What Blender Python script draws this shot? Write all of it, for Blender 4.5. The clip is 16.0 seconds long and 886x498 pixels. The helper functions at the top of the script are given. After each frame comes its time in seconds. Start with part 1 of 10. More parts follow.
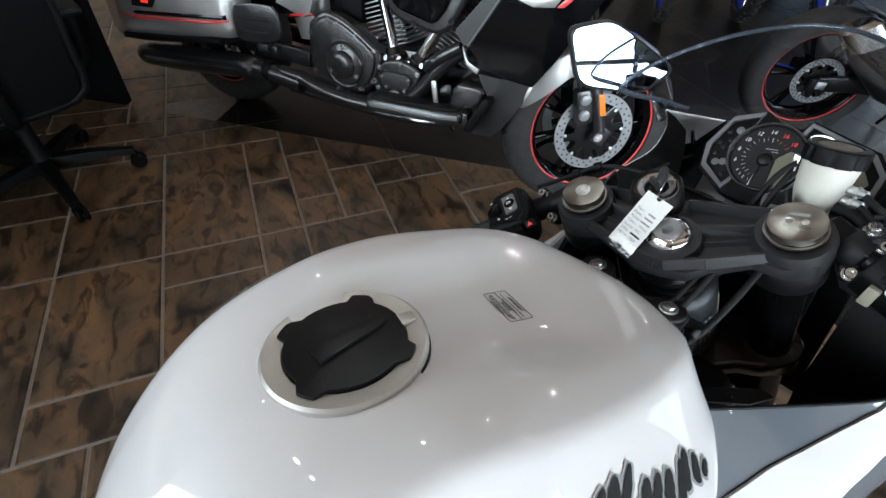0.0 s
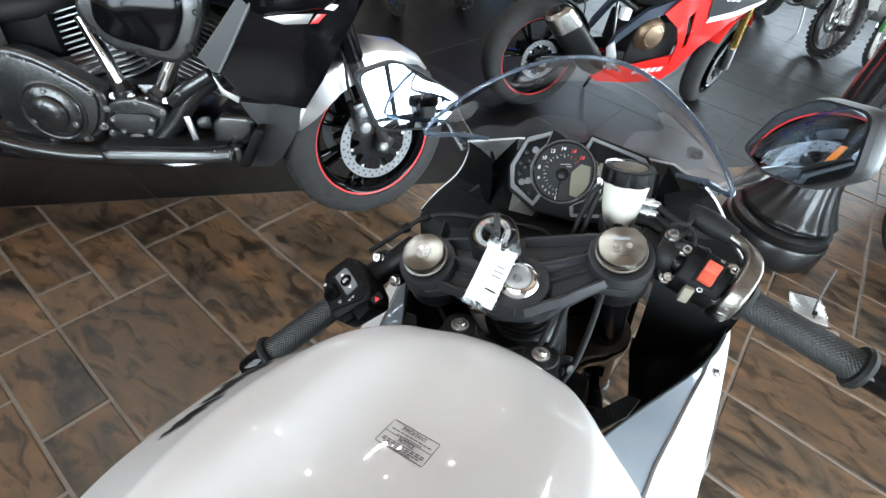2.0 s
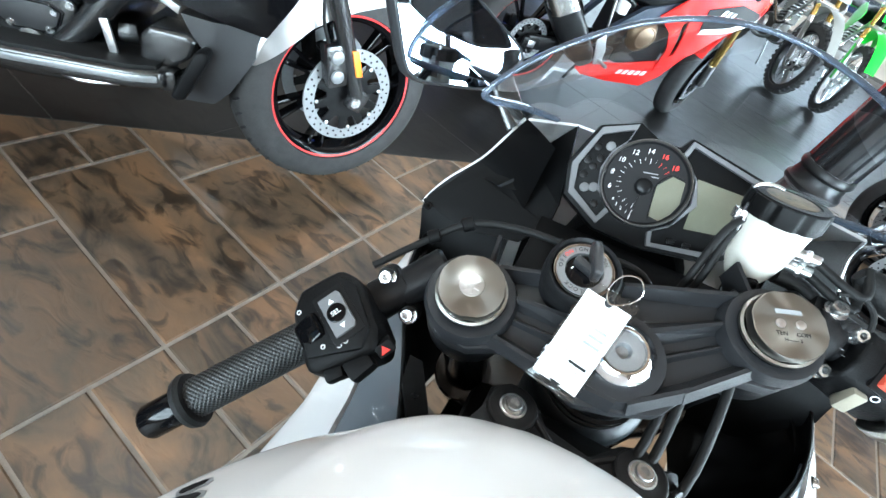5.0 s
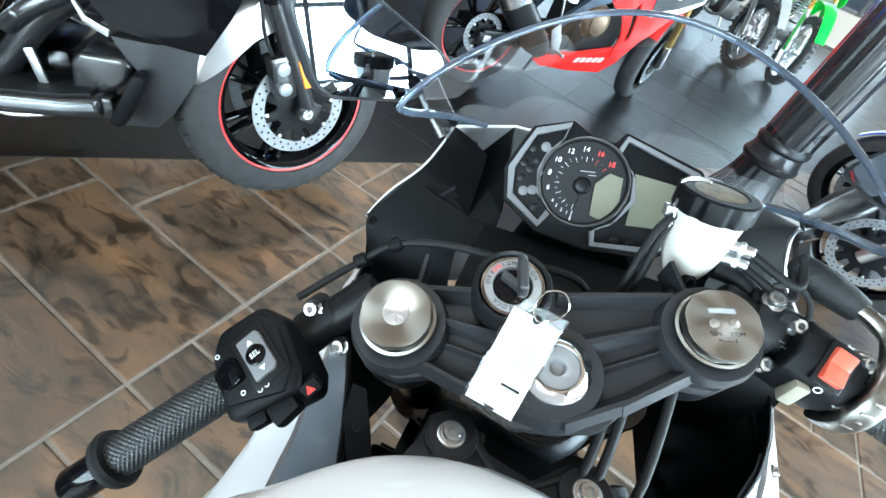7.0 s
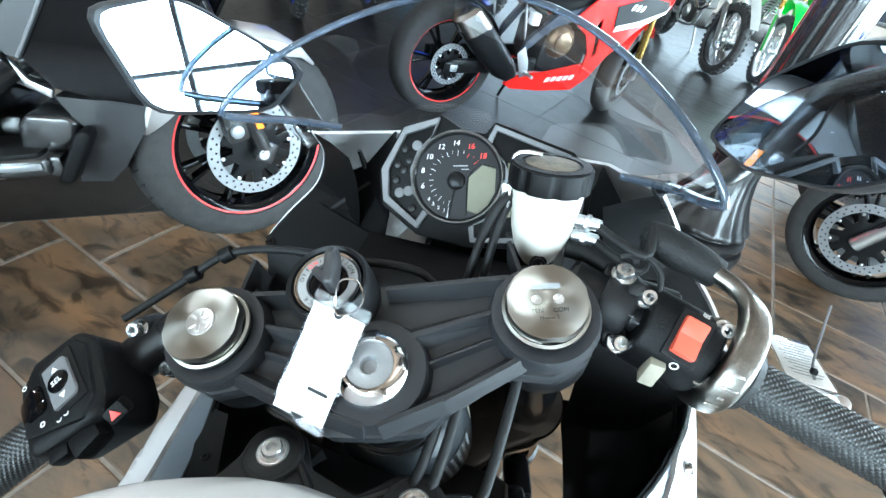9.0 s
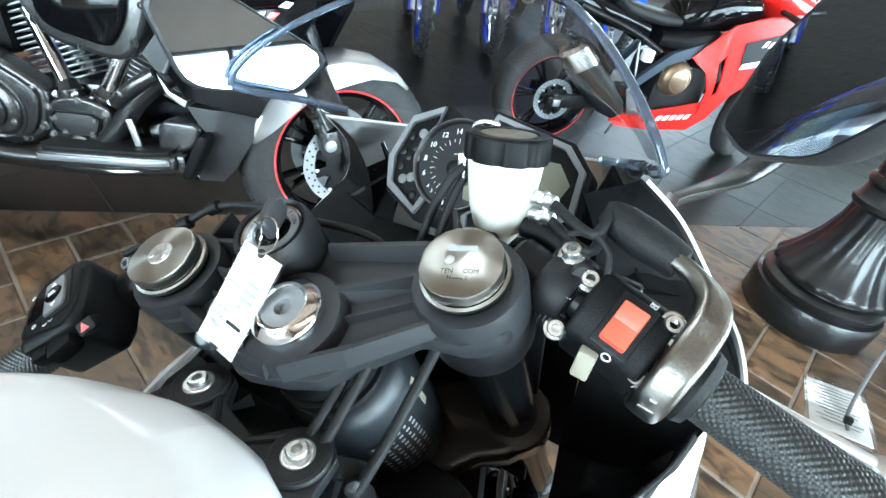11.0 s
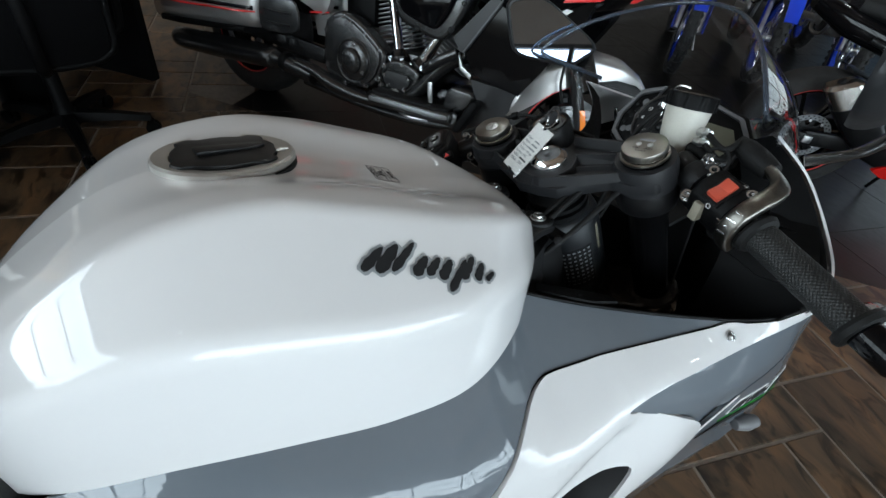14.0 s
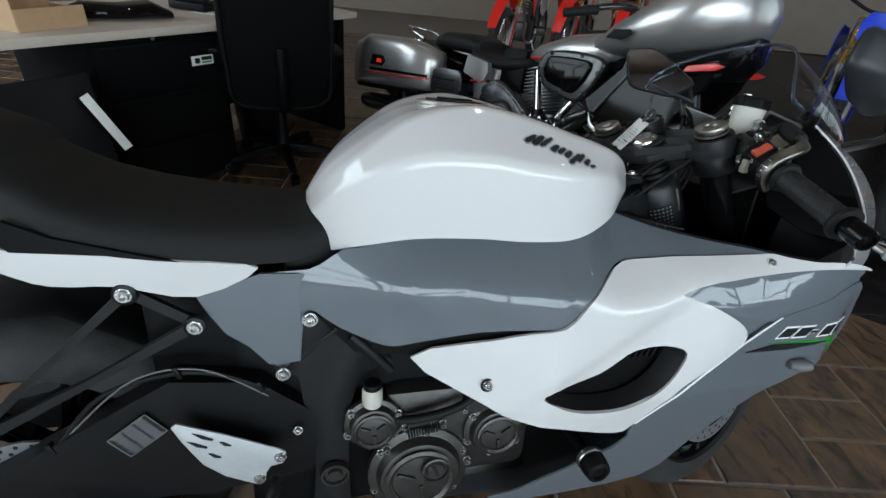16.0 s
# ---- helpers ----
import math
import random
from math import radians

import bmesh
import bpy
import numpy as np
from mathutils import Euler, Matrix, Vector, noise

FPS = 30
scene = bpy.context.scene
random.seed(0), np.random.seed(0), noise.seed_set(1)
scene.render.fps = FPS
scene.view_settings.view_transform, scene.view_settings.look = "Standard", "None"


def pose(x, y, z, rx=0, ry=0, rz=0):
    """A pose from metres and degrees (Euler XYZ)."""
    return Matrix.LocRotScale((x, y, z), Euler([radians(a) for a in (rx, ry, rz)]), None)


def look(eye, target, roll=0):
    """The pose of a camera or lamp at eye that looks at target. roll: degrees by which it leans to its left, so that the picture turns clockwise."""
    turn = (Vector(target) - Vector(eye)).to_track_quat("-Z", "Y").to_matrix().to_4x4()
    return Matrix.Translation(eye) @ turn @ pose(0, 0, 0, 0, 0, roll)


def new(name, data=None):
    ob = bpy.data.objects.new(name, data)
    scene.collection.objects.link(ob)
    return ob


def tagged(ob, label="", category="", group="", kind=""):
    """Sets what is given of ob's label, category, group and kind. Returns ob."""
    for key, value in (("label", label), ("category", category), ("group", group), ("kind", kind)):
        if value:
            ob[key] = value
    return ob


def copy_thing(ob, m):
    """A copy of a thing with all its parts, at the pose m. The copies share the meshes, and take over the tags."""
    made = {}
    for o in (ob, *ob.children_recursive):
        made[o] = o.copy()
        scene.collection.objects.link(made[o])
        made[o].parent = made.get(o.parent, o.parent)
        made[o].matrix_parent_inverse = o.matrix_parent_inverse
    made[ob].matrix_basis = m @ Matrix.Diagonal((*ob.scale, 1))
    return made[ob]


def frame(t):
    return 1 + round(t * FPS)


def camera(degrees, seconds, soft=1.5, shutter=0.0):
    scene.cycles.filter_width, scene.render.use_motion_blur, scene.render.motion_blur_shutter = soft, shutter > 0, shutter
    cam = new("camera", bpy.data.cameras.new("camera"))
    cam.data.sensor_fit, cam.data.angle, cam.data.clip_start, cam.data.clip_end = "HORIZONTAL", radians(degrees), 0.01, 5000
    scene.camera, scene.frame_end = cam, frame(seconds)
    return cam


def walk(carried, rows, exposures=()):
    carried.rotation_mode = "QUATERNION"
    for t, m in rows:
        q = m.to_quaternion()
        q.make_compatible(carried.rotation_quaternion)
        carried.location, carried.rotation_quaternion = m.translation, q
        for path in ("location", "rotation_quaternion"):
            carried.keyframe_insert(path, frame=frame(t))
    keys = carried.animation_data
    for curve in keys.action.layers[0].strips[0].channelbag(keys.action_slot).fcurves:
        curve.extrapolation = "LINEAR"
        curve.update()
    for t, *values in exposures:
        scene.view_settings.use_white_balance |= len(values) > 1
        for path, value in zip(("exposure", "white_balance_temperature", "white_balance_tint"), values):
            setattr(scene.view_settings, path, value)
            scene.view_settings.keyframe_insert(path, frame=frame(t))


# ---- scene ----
cam = camera(86.6, 16.0)
PATH = [
    (0, (0.222, -0.317, 1.248), (-1.015, 0.383, -0.16), 4.4),
    (0.5, (0.173, -0.312, 1.254), (-0.922, 0.589, -0.157), 4.7),
    (1, (0.14, -0.3, 1.26), (-0.812, 0.764, -0.14), 5.9),
    (1.5, (0.12, -0.289, 1.265), (-0.703, 0.903, -0.114), 7.9),
    (2, (0.091, -0.276, 1.272), (-0.599, 1.028, -0.078), 11.0),
    (2.5, (0.063, -0.253, 1.267), (-0.513, 1.135, -0.053), 14.4),
    (3, (0.028, -0.216, 1.238), (-0.47, 1.213, -0.069), 18.0),
    (3.5, (-0.017, -0.198, 1.198), (-0.493, 1.232, -0.116), 21.5),
    (4, (-0.06, -0.192, 1.158), (-0.528, 1.226, -0.173), 24.1),
    (4.2, (-0.075, -0.188, 1.145), (-0.534, 1.222, -0.198), 25.0),
    (6.3, (-0.086, -0.141, 1.132), (-0.443, 1.273, -0.237), 27.5),
    (6.5, (-0.079, -0.137, 1.138), (-0.431, 1.283, -0.226), 26.5),
    (7, (-0.061, -0.124, 1.149), (-0.404, 1.319, -0.194), 23.6),
    (7.5, (-0.041, -0.113, 1.156), (-0.386, 1.355, -0.158), 21.3),
    (8, (-0.012, -0.098, 1.159), (-0.368, 1.389, -0.13), 19.4),
    (8.5, (0.027, -0.081, 1.157), (-0.363, 1.416, -0.112), 17.6),
    (8.7, (0.043, -0.072, 1.154), (-0.366, 1.426, -0.107), 16.9),
    (10.8, (0.177, -0.007, 1.125), (-0.707, 1.315, -0.088), 11.1),
    (11, (0.183, -0.012, 1.126), (-0.717, 1.301, -0.084), 11.1),
    (11.5, (0.218, -0.049, 1.134), (-0.744, 1.22, -0.076), 10.5),
    (12, (0.262, -0.097, 1.15), (-0.811, 1.068, -0.072), 9.4),
    (12.5, (0.288, -0.137, 1.164), (-0.876, 0.883, -0.104), 9.6),
    (13, (0.332, -0.169, 1.182), (-0.896, 0.708, -0.131), 9.6),
    (13.5, (0.391, -0.209, 1.197), (-0.903, 0.571, -0.113), 9.8),
    (14, (0.442, -0.253, 1.192), (-0.913, 0.433, -0.108), 9.9),
    (14.5, (0.531, -0.277, 1.185), (-0.912, 0.272, -0.086), 8.4),
    (15, (0.624, -0.301, 1.175), (-0.906, 0.13, -0.039), 7.5),
    (15.5, (0.722, -0.338, 1.164), (-0.881, -0.007, 0.015), 7.2),
    (16, (0.833, -0.389, 1.176), (-0.827, -0.136, 0.09), 6.8),
]
EXPOSURES = [(0.0, -0.04, 6000, 5), (0.5, 0.10, 6000, 5), (1.0, 0.42, 5975, 4), (2.5, 0.98, 5900, 3), (4.2, 1.32, 5700, 0), (7.0, 1.54, 5450, -4), (8.7, 1.50, 5400, -5), (11.0, 1.44, 5500, -5), (12.2, 0.55, 5850, -1), (13.5, -0.42, 5900, 1), (14.5, -0.98, 5950, 3), (16.0, -1.06, 5950, 3)]
walk(cam, [(t, look(eye, target, roll)) for t, eye, target, roll in PATH], EXPOSURES)

# ---- light: daylight through the shop windows on the bike's right, small ceiling spots ----
world = bpy.data.worlds.new("sky")
scene.world = world
world.use_nodes = True
_wn = world.node_tree.nodes
_sky = _wn.new("ShaderNodeTexSky")
_sky.sky_type = "NISHITA"
_sky.sun_disc = False
_sky.sun_elevation, _sky.sun_rotation = radians(40), radians(120)
_wn["Background"].inputs["Strength"].default_value = 0.10
world.node_tree.links.new(_sky.outputs["Color"], _wn["Background"].inputs["Color"])


def area_lamp(name, m, w, h, watts, color=(1, 1, 1)):
    d = bpy.data.lights.new(name, "AREA")
    d.shape, d.size, d.size_y, d.energy, d.color = "RECTANGLE", w, h, watts, color
    ob = new(name, d)
    ob.matrix_world = m
    return ob


SPOT_WATTS = 12.0
# skylight in the openings of the window walls
area_lamp("window_light", look((6.35, 2.5, 1.78), (0, 2.5, 1.6)), 13.0, 2.85, 2000, (0.90, 0.96, 1.0))
area_lamp("window_light", look((0.5, -6.35, 2.35), (0.5, 0, 1.9)), 8.0, 3.0, 900, (0.92, 0.97, 1.0))
area_lamp("window_light", look((1.0, 11.35, 2.35), (1.0, 0, 1.6)), 10.0, 3.0, 280, (0.92, 0.97, 1.0))

# ---- materials ----
def mat(name, color, rough=0.5, metal=0.0, coat=0.0, var=0.12, scale=18.0, bump=0.0, bump_scale=None, spec=0.5,
        transmission=0.0, ior=1.45, emit=None, emit_strength=0.0, color2=None, rough_var=0.08, alpha=None, per_object=0.0):
    m = bpy.data.materials.new(name)
    m.use_nodes = True
    nt = m.node_tree
    b = nt.nodes["Principled BSDF"]
    link = nt.links.new
    b.inputs["Roughness"].default_value = rough
    b.inputs["Metallic"].default_value = metal
    b.inputs["Coat Weight"].default_value = coat
    b.inputs["Coat Roughness"].default_value = 0.015
    b.inputs["Specular IOR Level"].default_value = spec
    b.inputs["IOR"].default_value = ior
    b.inputs["Transmission Weight"].default_value = transmission
    if alpha is not None:
        b.inputs["Alpha"].default_value = alpha
    if emit:
        b.inputs["Emission Color"].default_value = (*emit, 1)
        b.inputs["Emission Strength"].default_value = emit_strength
    co = nt.nodes.new("ShaderNodeTexCoord")
    n1 = nt.nodes.new("ShaderNodeTexNoise")
    n1.inputs["Scale"].default_value, n1.inputs["Detail"].default_value = scale, 5
    n2 = nt.nodes.new("ShaderNodeTexNoise")
    n2.inputs["Scale"].default_value, n2.inputs["Detail"].default_value = scale * 9, 4
    link(co.outputs["Object"], n1.inputs["Vector"])
    link(co.outputs["Object"], n2.inputs["Vector"])
    add = nt.nodes.new("ShaderNodeMath")
    add.operation = "MULTIPLY_ADD"
    add.inputs[1].default_value = 0.35
    link(n2.outputs["Fac"], add.inputs[0])
    sc = nt.nodes.new("ShaderNodeMath")
    sc.operation = "MULTIPLY"
    sc.inputs[1].default_value = 0.65
    link(n1.outputs["Fac"], sc.inputs[0])
    link(sc.outputs[0], add.inputs[2])
    ramp = nt.nodes.new("ShaderNodeMapRange")
    ramp.inputs["From Min"].default_value, ramp.inputs["From Max"].default_value = 0.3, 0.7
    link(add.outputs[0], ramp.inputs["Value"])
    mix = nt.nodes.new("ShaderNodeMix")
    mix.data_type = "RGBA"
    c2 = color2 or tuple(c * (1 - 2 * var) for c in color)
    c1 = color if color2 else tuple(min(1, c * (1 + var * 0.5)) for c in color)
    mix.inputs[6].default_value, mix.inputs[7].default_value = (*c2, 1), (*c1, 1)
    link(ramp.outputs[0], mix.inputs[0])
    out = mix.outputs[2]
    if per_object:
        info = nt.nodes.new("ShaderNodeObjectInfo")
        hsv = nt.nodes.new("ShaderNodeHueSaturation")
        mr = nt.nodes.new("ShaderNodeMapRange")
        mr.inputs["To Min"].default_value, mr.inputs["To Max"].default_value = 1 - per_object, 1 + per_object
        link(info.outputs["Random"], mr.inputs["Value"])
        link(mr.outputs[0], hsv.inputs["Value"])
        link(out, hsv.inputs["Color"])
        out = hsv.outputs["Color"]
    link(out, b.inputs["Base Color"])
    rr = nt.nodes.new("ShaderNodeMapRange")
    rr.inputs["To Min"].default_value, rr.inputs["To Max"].default_value = max(0.01, rough - rough_var * rough), min(1, rough + rough_var * rough)
    link(n1.outputs["Fac"], rr.inputs["Value"])
    link(rr.outputs[0], b.inputs["Roughness"])
    if bump:
        bn = nt.nodes.new("ShaderNodeBump")
        bn.inputs["Strength"].default_value, bn.inputs["Distance"].default_value = bump, 0.002
        if bump_scale:
            n3 = nt.nodes.new("ShaderNodeTexNoise")
            n3.inputs["Scale"].default_value, n3.inputs["Detail"].default_value = bump_scale, 4
            link(co.outputs["Object"], n3.inputs["Vector"])
            link(n3.outputs["Fac"], bn.inputs["Height"])
        else:
            link(n2.outputs["Fac"], bn.inputs["Height"])
        link(bn.outputs[0], b.inputs["Normal"])
    return m


def slate(name, dark, mid, rust, rough=0.42, per=0.22, cleft=0.5, spec=0.5):
    """Cleft slate-look tile: bands of brown, grey and rust with dark veins and a rippled face."""
    m = bpy.data.materials.new(name)
    m.use_nodes = True
    nt = m.node_tree
    link = nt.links.new
    b = nt.nodes["Principled BSDF"]
    geo = nt.nodes.new("ShaderNodeNewGeometry")
    info = nt.nodes.new("ShaderNodeObjectInfo")
    shift = nt.nodes.new("ShaderNodeVectorMath")
    shift.operation = "MULTIPLY_ADD"
    shift.inputs[1].default_value = (1, 1, 1)
    comb = nt.nodes.new("ShaderNodeCombineXYZ")
    mul = nt.nodes.new("ShaderNodeMath")
    mul.operation = "MULTIPLY"
    mul.inputs[1].default_value = 37.0
    link(info.outputs["Random"], mul.inputs[0])
    link(mul.outputs[0], comb.inputs[0])
    link(mul.outputs[0], comb.inputs[2])
    link(geo.outputs["Position"], shift.inputs[0])
    link(comb.outputs[0], shift.inputs[2])
    stretch = nt.nodes.new("ShaderNodeMapping")
    stretch.inputs["Rotation"].default_value = (0, 0, radians(38))
    stretch.inputs["Scale"].default_value = (1.0, 2.1, 1.0)
    link(shift.outputs[0], stretch.inputs["Vector"])
    big = nt.nodes.new("ShaderNodeTexNoise")
    big.inputs["Scale"].default_value, big.inputs["Detail"].default_value, big.inputs["Distortion"].default_value = 2.9, 10, 1.4
    link(stretch.outputs[0], big.inputs["Vector"])
    fine = nt.nodes.new("ShaderNodeTexNoise")
    fine.inputs["Scale"].default_value, fine.inputs["Detail"].default_value, fine.inputs["Distortion"].default_value = 8.5, 12, 1.2
    link(stretch.outputs[0], fine.inputs["Vector"])
    r1 = nt.nodes.new("ShaderNodeValToRGB")
    e = r1.color_ramp.elements
    e[0].position, e[0].color = 0.30, (*dark, 1)
    e[1].position, e[1].color = 0.72, (*rust, 1)
    k = e.new(0.44)
    k.color = (*mid, 1)
    k = e.new(0.58)
    k.color = (*(0.5 * (p + q) for p, q in zip(mid, rust)), 1)
    link(big.outputs["Fac"], r1.inputs["Fac"])
    r2 = nt.nodes.new("ShaderNodeValToRGB")
    r2.color_ramp.elements[0].position, r2.color_ramp.elements[0].color = 0.37, (0.20, 0.20, 0.20, 1)
    r2.color_ramp.elements[1].position, r2.color_ramp.elements[1].color = 0.50, (1, 1, 1, 1)
    link(fine.outputs["Fac"], r2.inputs["Fac"])
    mix = nt.nodes.new("ShaderNodeMix")
    mix.data_type, mix.blend_type = "RGBA", "MULTIPLY"
    mix.inputs[0].default_value = 0.85
    link(r1.outputs[0], mix.inputs[6])
    link(r2.outputs[0], mix.inputs[7])
    hsv = nt.nodes.new("ShaderNodeHueSaturation")
    mr = nt.nodes.new("ShaderNodeMapRange")
    mr.inputs["To Min"].default_value, mr.inputs["To Max"].default_value = 1 - per, 1 + per
    link(info.outputs["Random"], mr.inputs["Value"])
    link(mr.outputs[0], hsv.inputs["Value"])
    link(mix.outputs[2], hsv.inputs["Color"])
    link(hsv.outputs[0], b.inputs["Base Color"])
    rr = nt.nodes.new("ShaderNodeMapRange")
    rr.inputs["To Min"].default_value, rr.inputs["To Max"].default_value = rough - 0.12, rough + 0.14
    link(fine.outputs["Fac"], rr.inputs["Value"])
    link(rr.outputs[0], b.inputs["Roughness"])
    bn = nt.nodes.new("ShaderNodeBump")
    bn.inputs["Strength"].default_value, bn.inputs["Distance"].default_value = cleft, 0.004
    b.inputs["Specular IOR Level"].default_value = spec
    link(fine.outputs["Fac"], bn.inputs["Height"])
    link(bn.outputs[0], b.inputs["Normal"])
    return m


def glass(name, tint=(1, 1, 1), keep=0.85, rough=0.0):
    """Thin clear sheet: mostly see-through, with a sharp reflection that grows at grazing angles."""
    m = bpy.data.materials.new(name)
    m.use_nodes = True
    nt = m.node_tree
    for n in list(nt.nodes):
        if n.type != "OUTPUT_MATERIAL":
            nt.nodes.remove(n)
    tr = nt.nodes.new("ShaderNodeBsdfTransparent")
    tr.inputs[0].default_value = (*(keep * c for c in tint), 1)
    gl = nt.nodes.new("ShaderNodeBsdfGlossy")
    gl.inputs["Roughness"].default_value = rough
    lw = nt.nodes.new("ShaderNodeLayerWeight")
    lw.inputs["Blend"].default_value = 0.5
    pw = nt.nodes.new("ShaderNodeMath")
    pw.operation = "POWER"
    pw.inputs[1].default_value = 4.5
    nt.links.new(lw.outputs["Facing"], pw.inputs[0])
    fr = nt.nodes.new("ShaderNodeMath")
    fr.operation = "MULTIPLY_ADD"
    fr.inputs[1].default_value, fr.inputs[2].default_value = 0.9, 0.045
    nt.links.new(pw.outputs[0], fr.inputs[0])
    mx = nt.nodes.new("ShaderNodeMixShader")
    nt.links.new(fr.outputs[0], mx.inputs[0])
    nt.links.new(tr.outputs[0], mx.inputs[1])
    nt.links.new(gl.outputs[0], mx.inputs[2])
    nt.links.new(mx.outputs[0], nt.nodes["Material Output"].inputs[0])
    return m


WHITE = mat("pearl_white_paint", (0.575, 0.565, 0.565), 0.35, 0, 1.0, 0.01, 6, spec=0.15)
GREY = mat("grey_gloss_paint", (0.105, 0.118, 0.135), 0.35, 0, 1.0, 0.03, 8, spec=0.2)
BLACKP = mat("black_moulded_plastic", (0.0035, 0.0035, 0.0038), 0.46, 0, 0, 0.15, 40, 0.25, 900, spec=0.14)
BLACKM = mat("satin_black_paint", (0.006, 0.006, 0.0065), 0.32, 0.0, 0, 0.15, 30, 0.12, 700, spec=0.22)
CASTBLK = mat("grey_black_cast_alloy", (0.009, 0.0091, 0.0099), 0.44, 0.1, 0, 0.12, 30, 0.25, 1300, spec=0.3)
GLOSSBLK = mat("gloss_black_paint", (0.0025, 0.0025, 0.003), 0.07, 0, 0.0, 0.05, 6, spec=0.24)
RUBBER = mat("black_rubber", (0.0065, 0.0065, 0.0066), 0.6, 0, 0, 0.15, 50, 0.3, 500, spec=0.25)
GRIPM = mat("ribbed_grip_rubber", (0.013, 0.0135, 0.0135), 0.40, 0, 0, 0.1, 60, spec=0.42)
SHELLM = mat("grey_black_mirror_shell", (0.018, 0.019, 0.021), 0.42, 0, 0.0, 0.06, 20, 0.2, 900)
TUBEBLK = mat("black_anodised_tube", (0.0020, 0.0020, 0.0022), 0.16, 0, 0, 0.05, 20, spec=0.12)
POSTM = mat("glossy_black_post_paint", (0.010, 0.010, 0.011), 0.25, 0, 0.8, 0.15, 10, 0.15, 160)
TYRE = mat("tyre_rubber", (0.034, 0.033, 0.033), 0.68, 0, 0, 0.2, 30, 0.3, 300, spec=0.25)
LOWCLAMP = mat("glossy_brown_black_casting", (0.020, 0.0175, 0.0155), 0.24, 0.1, 0.3, 0.1, 20, 0.1, 700, spec=0.4)
HEADCAST = mat("blue_black_head_casting", (0.011, 0.0125, 0.0145), 0.34, 0.1, 0, 0.1, 30, 0.25, 1200, spec=0.5)
TAN = mat("worn_tan_switch", (0.22, 0.20, 0.155), 0.42, 0, 0, 0.08, 60)
STEEL = mat("brushed_steel", (0.52, 0.50, 0.47), 0.24, 1.0, 0, 0.08, 120, 0.06, 900)
BOLTM = mat("zinc_plated_bolt", (0.56, 0.56, 0.56), 0.24, 0.95, 0, 0.06, 200, 0.1, 900)
CLAMPM = mat("dark_grey_cast_clamp", (0.016, 0.0163, 0.018), 0.42, 0.0, 0, 0.08, 30, 0.16, 1500, spec=0.30)
def brushed(name, color, rough):
    """Turned metal: fine rings round the piece's own axis stretch the highlights."""
    m = mat(name, color, rough, 1.0, 0, 0.015, 60, rough_var=0.02)
    nt = m.node_tree
    b = nt.nodes["Principled BSDF"]
    b.inputs["Anisotropic"].default_value = 0.9
    tan = nt.nodes.new("ShaderNodeTangent")
    tan.direction_type, tan.axis = "RADIAL", "Z"
    nt.links.new(tan.outputs[0], b.inputs["Tangent"])
    return m


CAPM = brushed("turned_steel_cap", (0.27, 0.258, 0.235), 0.33)
DISCM = mat("stainless_disc", (0.25, 0.255, 0.265), 0.35, 0.55, 0, 0.06, 80, 0.1, 700)
SATBLK = mat("satin_black_engine", (0.013, 0.013, 0.0135), 0.26, 0.0, 0.3, 0.12, 30, 0.12, 800, spec=0.8)
FINM = mat("machined_fin_edge", (0.50, 0.50, 0.51), 0.42, 0.6, 0, 0.06, 60)
SCOOP = mat("grey_black_scoop_plastic", (0.020, 0.020, 0.0215), 0.42, 0, 0, 0.1, 30, 0.25, 800)
CHROME = mat("chrome", (0.75, 0.75, 0.76), 0.07, 1.0, 0, 0.02, 20)
ALLOY = mat("machined_alloy", (0.62, 0.62, 0.62), 0.30, 1.0, 0, 0.08, 60, 0.1, 500)
MACHINED = mat("worn_machined_metal", (0.21, 0.20, 0.18), 0.30, 1.0, 0, 0.22, 70, 0.10, 500)
HEELM = mat("bead_blasted_alloy", (0.42, 0.43, 0.44), 0.5, 0.35, 0, 0.05, 60, 0.1, 900)
TITAN = mat("grey_metal_casting", (0.075, 0.071, 0.067), 0.30, 0.8, 0, 0.12, 60, 0.3, 700)
SATING = mat("satin_filler_ring", (0.44, 0.42, 0.39), 0.42, 0.8, 0, 0.05, 80, 0.08, 1200)
RESPL = mat("milky_reservoir_plastic", (0.54, 0.52, 0.46), 0.34, 0, 0, 0.06, 45, 0, None, 0.5, transmission=0.15)
REDSW = mat("red_switch_plastic", (0.46, 0.070, 0.040), 0.30, 0, 0.3, 0.05, 60)
WHITEPL = mat("white_print", (0.75, 0.75, 0.75), 0.6, 0, 0, 0.02, 20)
REDPRINT = mat("red_print", (0.75, 0.04, 0.03), 0.5, 0, 0, 0.05, 20)
PAPER = mat("white_card", (0.82, 0.82, 0.80), 0.55, 0, 0.4, 0.02, 20)
INK = mat("black_ink", (0.012, 0.012, 0.013), 0.5, 0, 0, 0.05, 30, spec=0.2)
GREYINK = mat("grey_outline_film", (0.24, 0.25, 0.26), 0.4, 0, 0.4, 0.03, 30)
LEATHER = mat("black_seat_vinyl", (0.009, 0.0088, 0.0088), 0.5, 0, 0, 0.12, 30, 0.5, 1400, spec=0.25)
SILVER = mat("silver_metallic_paint", (0.42, 0.41, 0.40), 0.30, 0.75, 1.0, 0.03, 400)
DSILVER = mat("graphite_metallic_paint", (0.16, 0.155, 0.15), 0.30, 0.7, 1.0, 0.03, 400)
RED = mat("red_gloss_paint", (0.72, 0.015, 0.012), 0.25, 0, 1.0, 0.03, 6)
PINRED = mat("red_pinstripe", (0.62, 0.03, 0.03), 0.3, 0, 0.5, 0.02, 6)
